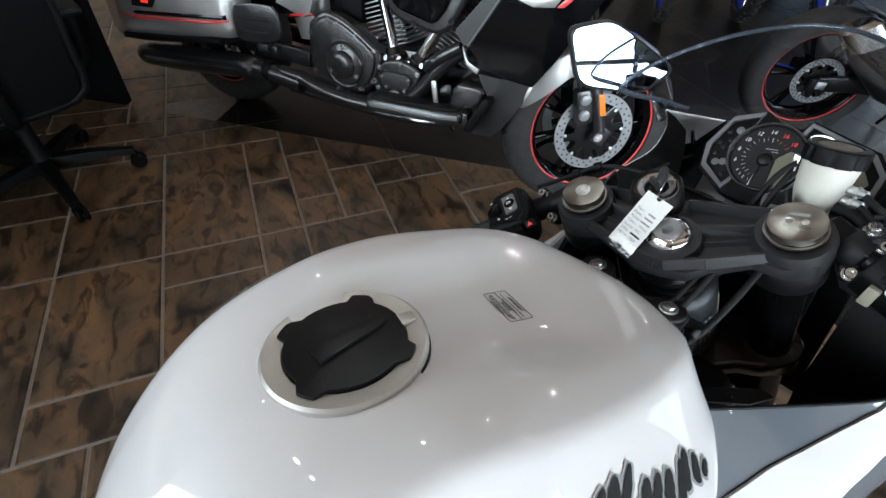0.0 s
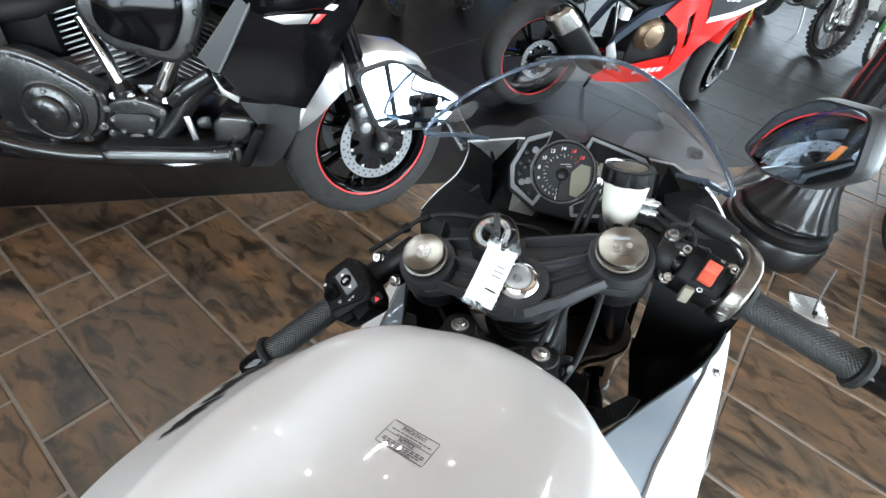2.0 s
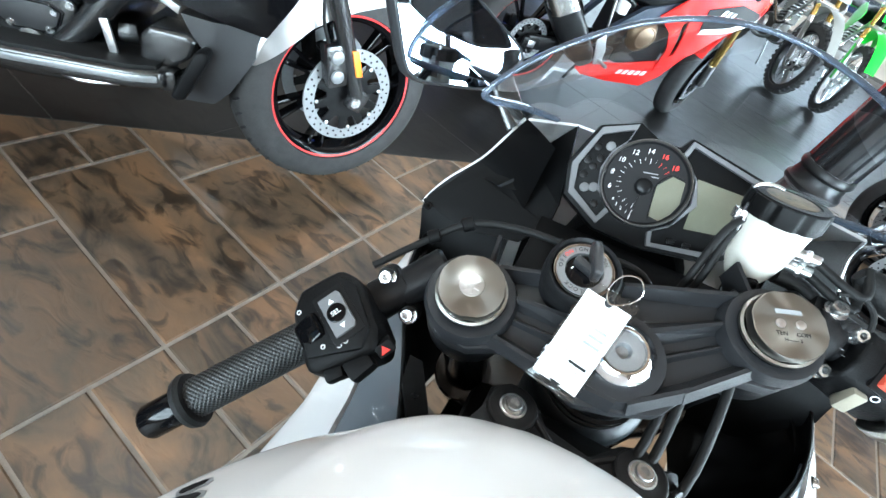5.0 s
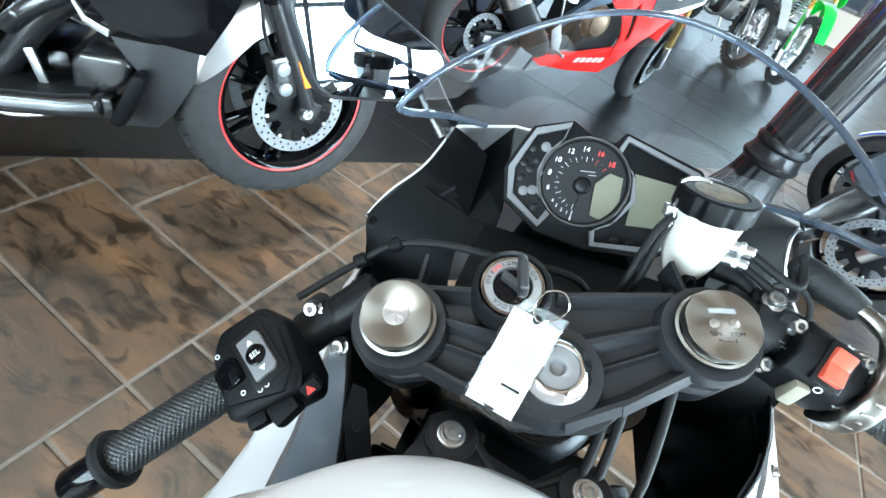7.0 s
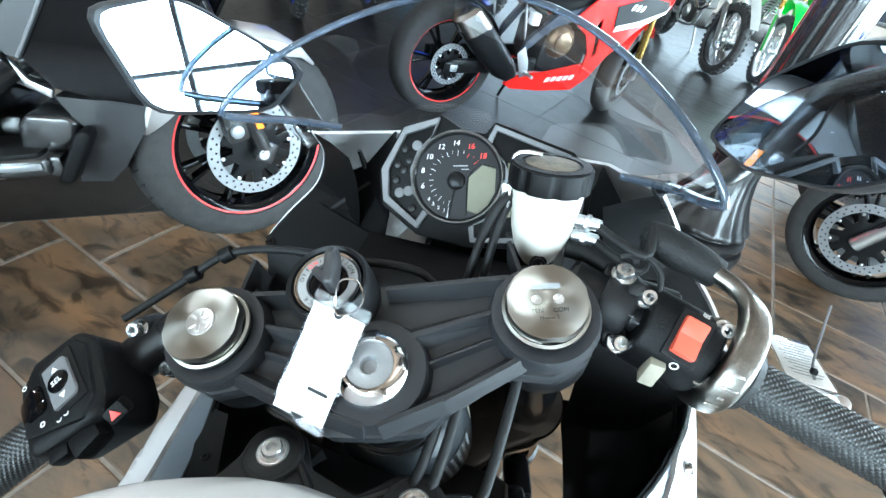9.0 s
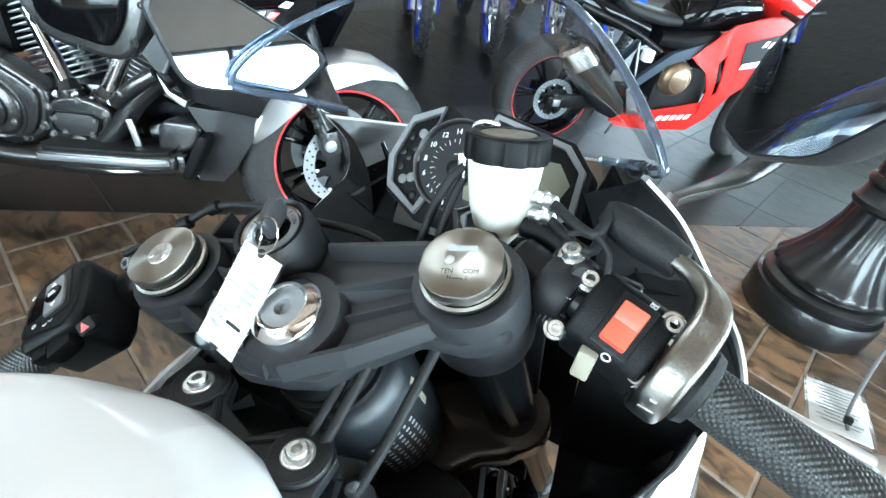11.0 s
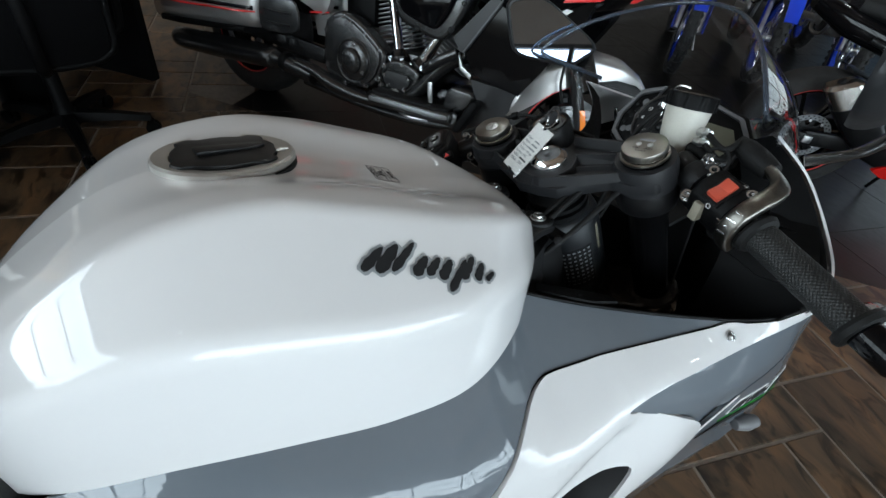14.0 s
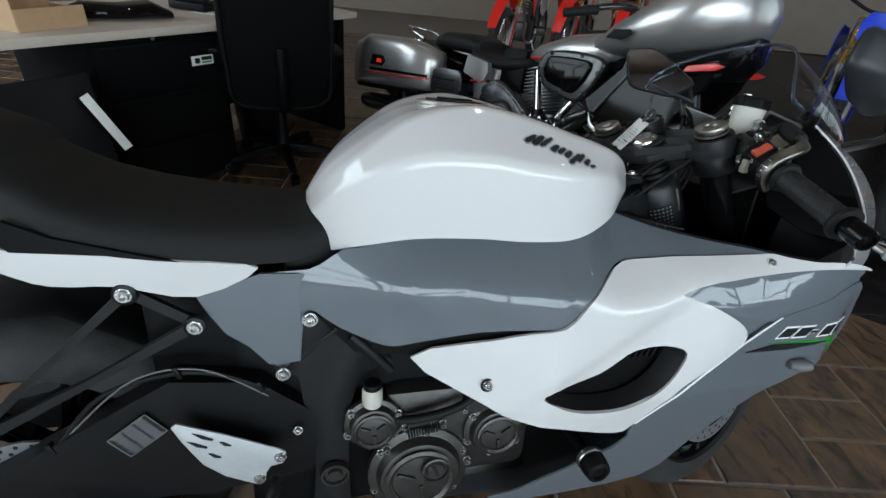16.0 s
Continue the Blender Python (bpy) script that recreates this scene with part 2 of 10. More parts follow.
BLUE = mat("blue_plastic", (0.010, 0.045, 0.55), 0.30, 0, 0.4, 0.06, 12)
GREEN = mat("green_plastic", (0.05, 0.50, 0.03), 0.32, 0, 0.4, 0.06, 12)
GREENST = mat("green_film", (0.02, 0.26, 0.02), 0.3, 0, 0.6, 0.05, 12)
BRONZE = mat("bronze_engine_cover", (0.22, 0.155, 0.10), 0.36, 0.8, 0, 0.08, 60, 0.1, 600)
GOLD = mat("gold_fork_tube", (0.55, 0.36, 0.10), 0.25, 0.9, 0, 0.05, 40)
AMBER = mat("amber_reflector", (0.85, 0.22, 0.02), 0.2, 0, 0.6, 0.05, 60)
TAILRED = mat("tail_lamp_lens", (0.65, 0.01, 0.01), 0.15, 0, 0.8, 0.05, 30, emit=(1, 0.05, 0.03), emit_strength=0.8)
MIRROR = mat("mirror_glass", (0.45, 0.50, 0.56), 0.015, 1.0, 0, 0.0, 4, rough_var=0)
SCREEN = glass("smoked_windscreen", (0.93, 0.95, 0.98), 0.90)
SCREENRIM = mat("windscreen_edge", (0.10, 0.125, 0.17), 0.05, 0, 1.0, 0.05, 30, transmission=0.7, ior=1.3)
CLEARP = glass("clear_plastic", (1, 1, 1), 0.9, 0.02)
PANEGLASS = glass("window_glass", (1, 1, 1), 0.92)
DIAL = mat("black_dial_face", (0.009, 0.009, 0.010), 0.38, 0, 0, 0.05, 60, spec=0.25)
LCD = mat("grey_green_lcd", (0.13, 0.13, 0.095), 0.22, 0, 0.3, 0.04, 60)
BEZEL = mat("grey_bezel_plastic", (0.115, 0.115, 0.120), 0.45, 0, 0, 0.06, 60, 0.15, 900)
MESHBLK = mat("black_mesh_fabric", (0.0045, 0.0045, 0.005), 0.85, 0, 0, 0.2, 60, 0.5, 800, spec=0.06)
DESKTOP = mat("beige_laminate", (0.46, 0.40, 0.34), 0.45, 0, 0, 0.05, 40)
CARD = mat("brown_cardboard", (0.42, 0.27, 0.15), 0.75, 0, 0, 0.08, 30, 0.2, 200)
IRON = mat("black_cast_iron", (0.006, 0.006, 0.0066), 0.34, 0.0, 0.2, 0.2, 12, 0.3, 160, spec=0.4)
POSTGREY = mat("grey_painted_post", (0.16, 0.165, 0.17), 0.35, 0.3, 0.2, 0.06, 12)
WALLM = mat("tan_plaster", (0.30, 0.25, 0.21), 0.85, 0, 0, 0.06, 3, 0.2, 60)
CEILM = mat("brown_timber_ceiling", (0.26, 0.175, 0.12), 0.6, 0, 0, 0.25, 2.5, 0.2, 30)
FRAMEM = mat("dark_bronze_window_frame", (0.04, 0.037, 0.035), 0.45, 0.5, 0, 0.08, 20)
GROUTB = mat("brown_grey_grout", (0.25, 0.215, 0.185), 0.85, 0, 0, 0.15, 30, 0.3, 120)
GROUTD = mat("dark_grout", (0.050, 0.045, 0.042), 0.75, 0, 0, 0.15, 30, 0.3, 120)
SLATE = slate("brown_slate", (0.013, 0.0092, 0.0062), (0.078, 0.052, 0.031), (0.172, 0.093, 0.044), 0.40)
DARKTILE = slate("charcoal_tile", (0.0030, 0.0028, 0.0027), (0.0058, 0.0053, 0.0050), (0.010, 0.0088, 0.0082), 0.36, 0.10, 0.14, 0.32)
DARKTILE.node_tree.nodes["Principled BSDF"].inputs["Specular IOR Level"].default_value = 0.24
BULB = mat("spot_bulb", (1, 1, 1), 0.5, emit=(1, 0.97, 0.93), emit_strength=60.0)
ASPHALT = mat("asphalt", (0.05, 0.05, 0.05), 0.9, 0, 0, 0.2, 8, 0.4, 80)

# ---- mesh helpers ----
def V(*a):
    return Vector(a)


def bm_new():
    return bmesh.new()


def xf(bm, m):
    bm.transform(m)
    return bm


def join(*bms):
    out = bmesh.new()
    for b in bms:
        me = bpy.data.meshes.new("tmp")
        b.to_mesh(me)
        out.from_mesh(me)
        bpy.data.meshes.remove(me)
        b.free()
    return out


def bevelled(bm, w, seg=2, angle=30):
    edges = [e for e in bm.edges if len(e.link_faces) == 2 and e.calc_face_angle(0) > radians(angle)]
    if edges and w > 0:
        bmesh.ops.bevel(bm, geom=edges, offset=w, segments=seg, profile=0.6, affect="EDGES", clamp_overlap=True)
    return bm


def box(size, at=(0, 0, 0), bevel=0.0, rot=(0, 0, 0), seg=2):
    bm = bmesh.new()
    bmesh.ops.create_cube(bm, size=1)
    bmesh.ops.scale(bm, vec=size, verts=bm.verts)
    bevelled(bm, bevel, seg)
    return xf(bm, pose(*at, *rot))


def lathe(profile, seg=32, m=None):
    """Turns (radius, height) pairs round z."""
    bm = bmesh.new()
    rings = []
    for r, z in profile:
        if r < 1e-5:
            rings.append([bm.verts.new((0, 0, z))])
        else:
            rings.append([bm.verts.new((r * math.cos(2 * math.pi * k / seg), r * math.sin(2 * math.pi * k / seg), z)) for k in range(seg)])
    for a, b in zip(rings, rings[1:]):
        for k in range(seg):
            q = (k + 1) % seg
            if len(a) == 1 and len(b) > 1:
                bm.faces.new((a[0], b[q], b[k]))
            elif len(b) == 1 and len(a) > 1:
                bm.faces.new((a[k], a[q], b[0]))
            elif len(a) > 1:
                bm.faces.new((a[k], a[q], b[q], b[k]))
    bmesh.ops.recalc_face_normals(bm, faces=bm.faces)
    return xf(bm, m) if m is not None else bm


def disc(r, h, bevel=0.001, seg=32, m=None):
    b = min(bevel, h * 0.45, r * 0.45)
    return lathe([(0, 0), (r - b * 0.3, 0), (r, b * 0.3), (r, h - b), (r - b * 0.3, h - b * 0.3), (r - b, h), (0, h)], seg, m)


def axis_to(p, d):
    """A pose at p whose z points along d."""
    return Matrix.Translation(p) @ Vector(d).to_track_quat("Z", "Y").to_matrix().to_4x4()


def rod(p0, p1, r0, r1=None, seg=14, bevel=0.0):
    p0, p1 = Vector(p0), Vector(p1)
    r1 = r0 if r1 is None else r1
    h = (p1 - p0).length
    b = bevel or min(r0, r1) * 0.15
    return lathe([(0, 0), (r0 - b, 0), (r0, b), (r1, h - b), (r1 - b, h), (0, h)], seg, axis_to(p0, p1 - p0))


def spline(points, n=6, closed=False):
    """A smooth line through the points (Catmull-Rom)."""
    p = [Vector(q) for q in points]
    out = []
    cnt = len(p) if closed else len(p) - 1
    for i in range(cnt):
        if closed:
            a, b, c, d = p[i - 1], p[i], p[(i + 1) % len(p)], p[(i + 2) % len(p)]
        else:
            a, b, c, d = p[max(i - 1, 0)], p[i], p[i + 1], p[min(i + 2, len(p) - 1)]
        for k in range(n):
            t = k / n
            out.append(0.5 * ((2 * b) + (c - a) * t + (2 * a - 5 * b + 4 * c - d) * t * t + (3 * b - a - 3 * c + d) * t ** 3))
    if not closed:
        out.append(p[-1])
    return out


def tube(points, r, seg=10, n=6, closed=False, smooth=True):
    """A round bar along a line; r may be a list, one per point."""
    pts = spline(points, n, closed) if smooth else [Vector(p) for p in points]
    rs = r if isinstance(r, (list, tuple)) else [r, r]
    bm = bmesh.new()
    rings, up = [], None
    for i, p in enumerate(pts):
        if closed:
            d = (pts[(i + 1) % len(pts)] - pts[i - 1]).normalized()
        else:
            d = (pts[min(i + 1, len(pts) - 1)] - pts[max(i - 1, 0)]).normalized()
        if up is None:
            up = d.orthogonal().normalized()
        up = (up - d * up.dot(d)).normalized()
        side = d.cross(up)
        f = i / max(1, len(pts) - 1) * (len(rs) - 1)
        k = min(int(f), len(rs) - 2)
        rad = rs[k] + (rs[k + 1] - rs[k]) * (f - k)
        rings.append([bm.verts.new(p + rad * (math.cos(2 * math.pi * j / seg) * up + math.sin(2 * math.pi * j / seg) * side)) for j in range(seg)])
    pairs = list(zip(rings, rings[1:])) + ([(rings[-1], rings[0])] if closed else [])
    for a, b in pairs:
        for j in range(seg):
            bm.faces.new((a[j], a[(j + 1) % seg], b[(j + 1) % seg], b[j]))
    if not closed:
        bm.faces.new(rings[0][::-1])
        bm.faces.new(rings[-1])
    bmesh.ops.recalc_face_normals(bm, faces=bm.faces)
    return bm


def prism(outline, depth, m=None, bevel=0.0, seg=2, round_n=0):
    """A flat outline in x, y with a depth along +z."""
    if round_n:
        outline = [(p.x, p.y) for p in spline([(x, y, 0) for x, y in outline], round_n, True)]
    bm = bmesh.new()
    vs = [bm.verts.new((x, y, 0)) for x, y in outline]
    f = bm.faces.new(vs)
    bm.normal_update()
    if f.normal.z > 0:
        f.normal_flip()
    g = bmesh.ops.extrude_face_region(bm, geom=[f])
    bmesh.ops.translate(bm, vec=(0, 0, depth), verts=[v for v in g["geom"] if isinstance(v, bmesh.types.BMVert)])
    bmesh.ops.recalc_face_normals(bm, faces=bm.faces)
    bevelled(bm, bevel, seg)
    return xf(bm, m) if m is not None else bm


def loft(sections, closed=True, caps=True):
    """Skin over rings of points, all of one length."""
    bm = bmesh.new()
    rings = [[bm.verts.new(p) for p in s] for s in sections]
    n = len(rings[0])
    for a, b in zip(rings, rings[1:]):
        for j in range(n if closed else n - 1):
            q = (j + 1) % n
            try:
                bm.faces.new((a[j], a[q], b[q], b[j]))
            except ValueError:
                pass
    if caps and closed:
        bm.faces.new(rings[0][::-1])
        bm.faces.new(rings[-1])
    bmesh.ops.recalc_face_normals(bm, faces=bm.faces)
    return bm


def thick(bm, t):
    """Gives a sheet a thickness (to the back of its faces)."""
    bm.normal_update()
    bmesh.ops.solidify(bm, geom=bm.faces[:], thickness=t)
    bmesh.ops.recalc_face_normals(bm, faces=bm.faces)
    return bm


def panel(outline, xfun, t=0.003, side=1, step=0.03, off=0.0, holes=(), smooth_n=0, bevel=0.0):
    """A body panel: an outline in (y, z), laid on the surface x = xfun(y, z) and given a thickness."""
    if smooth_n:
        outline = [(p.x, p.y) for p in spline([(y, z, 0) for y, z in outline], smooth_n, True)]
    bm = bmesh.new()
    edges = []
    for loop in (outline, *holes):
        vs = [bm.verts.new((0, y, z)) for y, z in loop]
        edges += [bm.edges.new((vs[k], vs[(k + 1) % len(vs)])) for k in range(len(vs))]
    bmesh.ops.triangle_fill(bm, use_beauty=True, use_dissolve=False, edges=edges, normal=(1, 0, 0))
    ys, zs = [p[0] for p in outline], [p[1] for p in outline]
    y = min(ys) + step
    while y < max(ys):
        bmesh.ops.bisect_plane(bm, geom=bm.verts[:] + bm.edges[:] + bm.faces[:], plane_co=(0, y, 0), plane_no=(0, 1, 0))
        y += step
    z = min(zs) + step
    while z < max(zs):
        bmesh.ops.bisect_plane(bm, geom=bm.verts[:] + bm.edges[:] + bm.faces[:], plane_co=(0, 0, z), plane_no=(0, 0, 1))
        z += step
    bmesh.ops.remove_doubles(bm, verts=bm.verts, dist=1e-5)
    for v in bm.verts:
        v.co.x = side * (xfun(v.co.y, v.co.z) + off)
    bm.normal_update()
    for f in bm.faces:
        if f.normal.x * side < 0:
            f.normal_flip()
    bmesh.ops.solidify(bm, geom=bm.faces[:], thickness=t)
    bmesh.ops.recalc_face_normals(bm, faces=bm.faces)
    return bm


def interp(x, xs, ys):
    return float(np.interp(x, xs, ys))


def finish(me, angle=38):
    for p in me.polygons:
        p.use_smooth = True
    me.set_sharp_from_angle(angle=radians(angle))


def part(name, bm, material, parent=None, label="", angle=38):
    """Links a bmesh as one mesh object under a thing or a part."""
    me = bpy.data.meshes.new(name)
    bm.to_mesh(me)
    bm.free()
    finish(me, angle)
    me.materials.append(material)
    ob = new(name, me)
    if parent is not None:
        ob.parent = parent
    if label:
        ob["label"] = label
    return ob


def shared(name, me, parent, m):
    ob = new(name, me)
    ob.parent = parent
    ob.matrix_basis = m
    return ob


def thing(name, m, label, category, group="", kind=""):
    e = new(name)
    e.empty_display_size = 0.1
    e.matrix_world = m
    return tagged(e, label, category, group, kind)


def mesh_thing(name, bm, material, label, category, group="", kind="", m=None, angle=38):
    ob = part(name, bm, material, None, "", angle)
    if m is not None:
        ob.matrix_world = m
    return tagged(ob, label, category, group, kind)


def text_part(name, body, size, material, parent, m, depth=0.0003, shear=0.0, align="CENTER"):
    """Lettering in the built-in font, as a mesh under its thing."""
    cu = bpy.data.curves.new(name, "FONT")
    cu.body, cu.size, cu.extrude, cu.shear = body, size, depth, shear
    cu.align_x, cu.align_y, cu.resolution_u = align, "CENTER", 3
    tmp = bpy.data.objects.new(name, cu)
    me = bpy.data.meshes.new_from_object(tmp)
    bpy.data.objects.remove(tmp)
    bpy.data.curves.remove(cu)
    me.materials.clear()
    me.materials.append(material)
    ob = new(name, me)
    ob.parent = parent
    ob.matrix_basis = m
    return ob


def bolt(p, d, r=0.005, h=0.004):
    """A socket screw head: a collar with a sunk centre."""
    return lathe([(0, h * 0.05), (r * 0.42, h * 0.05), (r * 0.52, h), (r * 0.9, h), (r, h * 0.75), (r, 0), (r * 1.35, 0), (r * 1.35, -h * 0.3), (0, -h * 0.3)], 16, axis_to(p, d))

# ---- the shop: floor, walls, window fronts, ceiling ----
EDGE_P, EDGE_D = Vector((-1.2, 0.85, 0)), Vector((0.618, 0.786, 0)).normalized()
EDGE_N = Vector((-EDGE_D.y, EDGE_D.x, 0))  # points to the dark tiles
X_W, X_E, Y_S, Y_N, Z_C = -9.0, 6.2, -6.2, 11.2, 4.2


CORNER = EDGE_P - EDGE_D * 1.5  # the dark tiles end here


def slab(z, dark):
    """A floor slab over the whole shop, or the part under the dark tiles."""
    bm = bmesh.new()
    bmesh.ops.create_grid(bm, x_segments=1, y_segments=1, size=1)
    for v in bm.verts:
        v.co = ((X_W if v.co.x < 0 else X_E), (Y_S if v.co.y < 0 else Y_N), z)
    if dark:
        for co, no in ((EDGE_P, -EDGE_N), (CORNER, -EDGE_D)):
            bmesh.ops.bisect_plane(bm, geom=bm.verts[:] + bm.edges[:] + bm.faces[:], plane_co=co, plane_no=no, clear_outer=True)
    g = bmesh.ops.extrude_face_region(bm, geom=bm.faces[:])
    bmesh.ops.translate(bm, vec=(0, 0, -0.1), verts=[v for v in g["geom"] if isinstance(v, bmesh.types.BMVert)])
    bmesh.ops.recalc_face_normals(bm, faces=bm.faces)
    return bm


floor = mesh_thing("floor", slab(-0.004, False), GROUTB, "brown slate-look tile floor with grey grout joints", "floor", kind="structure")
floor_dark = mesh_thing("floor_dark", slab(-0.0012, True), GROUTD, "dark charcoal tile floor of the display area", "floor", kind="structure")
bm = box((120, 120, 0.1), (0, 0, -0.2))
ground = mesh_thing("ground", bm, ASPHALT, "dark asphalt ground outside the shop windows", "ground", kind="structure")


def window_wall(name, along, length, m, z0=0.55, z1=3.95):
    """A wall along local x with one long glazed opening, mullions and transoms; local y points outdoors."""
    w = thing(name, m, "shop window wall with dark bronze mullions and tall panes", "wall", kind="structure")
    d = 0.2
    part("wall_base", box((length, d, z0), (0, d / 2, z0 / 2)), WALLM, w)
    part("wall_head", box((length, d, Z_C - z1), (0, d / 2, (Z_C + z1) / 2)), WALLM, w)
    open_w = along
    side = (length - open_w) / 2
    for s in (-1, 1):
        part("wall_pier", box((side, d, z1 - z0), (s * (open_w + side) / 2, d / 2, (z0 + z1) / 2)), WALLM, w)
    n = max(3, round(open_w / 1.25))
    for k in range(n + 1):
        part("mullion", box((0.07, 0.1, z1 - z0), (-open_w / 2 + open_w * k / n, 0.0, (z0 + z1) / 2), 0.006), FRAMEM, w)
    for z in (z0 + 0.03, z0 + (z1 - z0) * 0.34, z0 + (z1 - z0) * 0.67, z1 - 0.03):
        part("transom", box((open_w, 0.09, 0.06), (0, 0.002, z), 0.006), FRAMEM, w)
    for k in range(n):
        p = part("pane", box((open_w / n - 0.07, 0.008, z1 - z0), (-open_w / 2 + open_w * (k + 0.5) / n, 0.06, (z0 + z1) / 2)), PANEGLASS, w)
        p.visible_shadow = False
    return w


window_wall("wall_east", 13.0, Y_N - Y_S, pose(X_E, (Y_N + Y_S) / 2, 0, 0, 0, -90), 0.35, 3.20)
window_wall("wall_south", 8.0, X_E - X_W, pose((X_E + X_W) / 2, Y_S, 0, 0, 0, 180))
window_wall("wall_north", 10.0, X_E - X_W, pose((X_E + X_W) / 2, Y_N, 0))
bm = box((0.2, Y_N - Y_S, Z_C), (X_W - 0.1, (Y_N + Y_S) / 2, Z_C / 2))
mesh_thing("wall_west", bm, WALLM, "tan plastered back wall of the showroom", "wall", kind="structure")
bm = box((X_E - X_W + 0.4, Y_N - Y_S + 0.4, 0.15), ((X_E + X_W) / 2, (Y_N + Y_S) / 2, Z_C + 0.075))
for k in range(7):
    bm = join(bm, box((0.16, Y_N - Y_S, 0.26), (X_W + 1.2 + 2.1 * k, (Y_N + Y_S) / 2, Z_C - 0.13), 0.01))
mesh_thing("ceiling", bm, CEILM, "brown timber ceiling with deep beams", "ceiling", kind="structure")

# small spots under the beams
spot = thing("ceiling_spot", pose(-1.3, 0.2, Z_C - 0.26), "small ceiling spot lamp with a bright bulb", "ceiling lamp", "ceiling spots")
part("can", lathe([(0, 0), (0.05, 0), (0.055, -0.01), (0.055, -0.12), (0.05, -0.12), (0.048, -0.03), (0, -0.03)], 20), BLACKM, spot)
part("bulb", lathe([(0, -0.05), (0.036, -0.055), (0.036, -0.085), (0.02, -0.1), (0, -0.103)], 16), BULB, spot)
spots = [(X_W + 1.2 + 2.1 * k, y) for k in (2, 3, 4, 5) for y in (-2.2, 0.2, 2.6, 5.0)]
spot.matrix_world = pose(*spots[0], Z_C - 0.26)
for x, y in spots[1:]:
    copy_thing(spot, pose(x, y, Z_C - 0.26))
for x, y in spots:
    d = bpy.data.lights.new("spot_light", "POINT")
    d.energy, d.shadow_soft_size, d.color = SPOT_WATTS * (3.3 if x < 0 and y > -1 else 0.35), 0.035, (1.0, 0.97, 0.93)
    new("spot_light", d).location = (x, y, Z_C - 0.26 - 0.135)

# ---- the white sport motorcycle, leaning on its side stand, bars turned to its left ----
bike = thing("sport_motorcycle", pose(0.166, 0.1234, 0, 0, -11, 7),
             "pearl white and grey sport motorcycle leaning on its side stand", "motorcycle")
STEER = Matrix.Translation((0, 0, 0.922)) @ pose(0, 0, 0, 23.5) @ pose(0, 0, 0, 0, 0, 20)


def S(bm):
    return xf(bm, STEER)


# half width of the bodywork: broad flanks below, four fitted lines (rim, colour split, crease, shoulder) above
def smooth(t):
    t = min(1, max(0, t))
    return t * t * (3 - 2 * t)


def flank_x(y, z):
    w = interp(y, [-1.2, -0.9, -0.65, -0.5, -0.35, -0.25, -0.05, 0.1, 0.3, 0.4, 0.5, 0.6], [0.11, 0.125, 0.12, 0.165, 0.225, 0.25, 0.245, 0.243, 0.243, 0.215, 0.14, 0.05])
    slope = interp(y, [-0.7, -0.55, -0.45, -0.35, -0.2, -0.15, -0.1], [0.2, 0.35, 0.75, 0.95, 0.85, 0.78, 0.74])
    knee = interp(y, [-0.5, -0.4, -0.3, -0.2, -0.15, -0.1], [0.700, 0.712, 0.714, 0.706, 0.692, 0.68])
    lean = slope * 0.009 * math.log(1 + math.exp(min(60, (z - knee) / 0.009)))
    arm = smooth((y + 0.06) / 0.12) * smooth((0.36 - y) / 0.10) * 0.022 * math.exp(-((z - 0.662) / (0.062 if z > 0.662 else 0.12)) ** 2)
    return w + arm - lean - 0.25 * max(0, 0.5 - z)


LINE_Y = [-0.12, -0.05, 0.0, 0.05, 0.10, 0.15, 0.20, 0.25, 0.30, 0.36]
RIM_Z, RIM_X = [0.808, 0.788, 0.779, 0.774, 0.771, 0.763, 0.757, 0.755, 0.748, 0.735], [0.110, 0.141, 0.166, 0.194, 0.222, 0.240, 0.251, 0.254, 0.252, 0.240]
SPLIT_Z, SPLIT_X = [0.744, 0.751, 0.755, 0.759, 0.764, 0.758, 0.752, 0.750, 0.743, 0.730], [0.184, 0.193, 0.205, 0.216, 0.2275, 0.244, 0.2535, 0.2555, 0.253, 0.240]
CREASE_Z, CREASE_X = [0.698, 0.712, 0.726, 0.733, 0.740, 0.744, 0.746, 0.745, 0.738, 0.725], [0.243, 0.240, 0.246, 0.249, 0.252, 0.255, 0.257, 0.257, 0.253, 0.240]
SHOULDER_X = [0.250, 0.249, 0.254, 0.262, 0.268, 0.270, 0.269, 0.264, 0.252, 0.236]


def side_x(y, z):
    low = flank_x(y, z)
    k = smooth((y + 0.20) / 0.09)
    if k == 0 or z < 0.60:
        return low
    nodes = [(interp(y, LINE_Y, a), interp(y, LINE_Y, b)) for a, b in ((RIM_Z, RIM_X), (SPLIT_Z, SPLIT_X), (CREASE_Z, CREASE_X))]
    nodes = [(0.60, flank_x(y, 0.60)), (0.655, 0.5 * (flank_x(y, 0.655) + interp(y, LINE_Y, SHOULDER_X))), (0.688, interp(y, LINE_Y, SHOULDER_X))] + nodes[::-1]
    zs, xs = [n[0] for n in nodes], [n[1] for n in nodes]
    e = (xs[-1] - xs[-2]) / (zs[-1] - zs[-2])
    zs.append(zs[-1] + 0.1)
    xs.append(xs[-1] + 0.1 * e)
    top = sum(interp(z + d, zs, xs) for d in (-0.004, -0.002, 0, 0.002, 0.004)) / 5
    return low + (top - low) * k


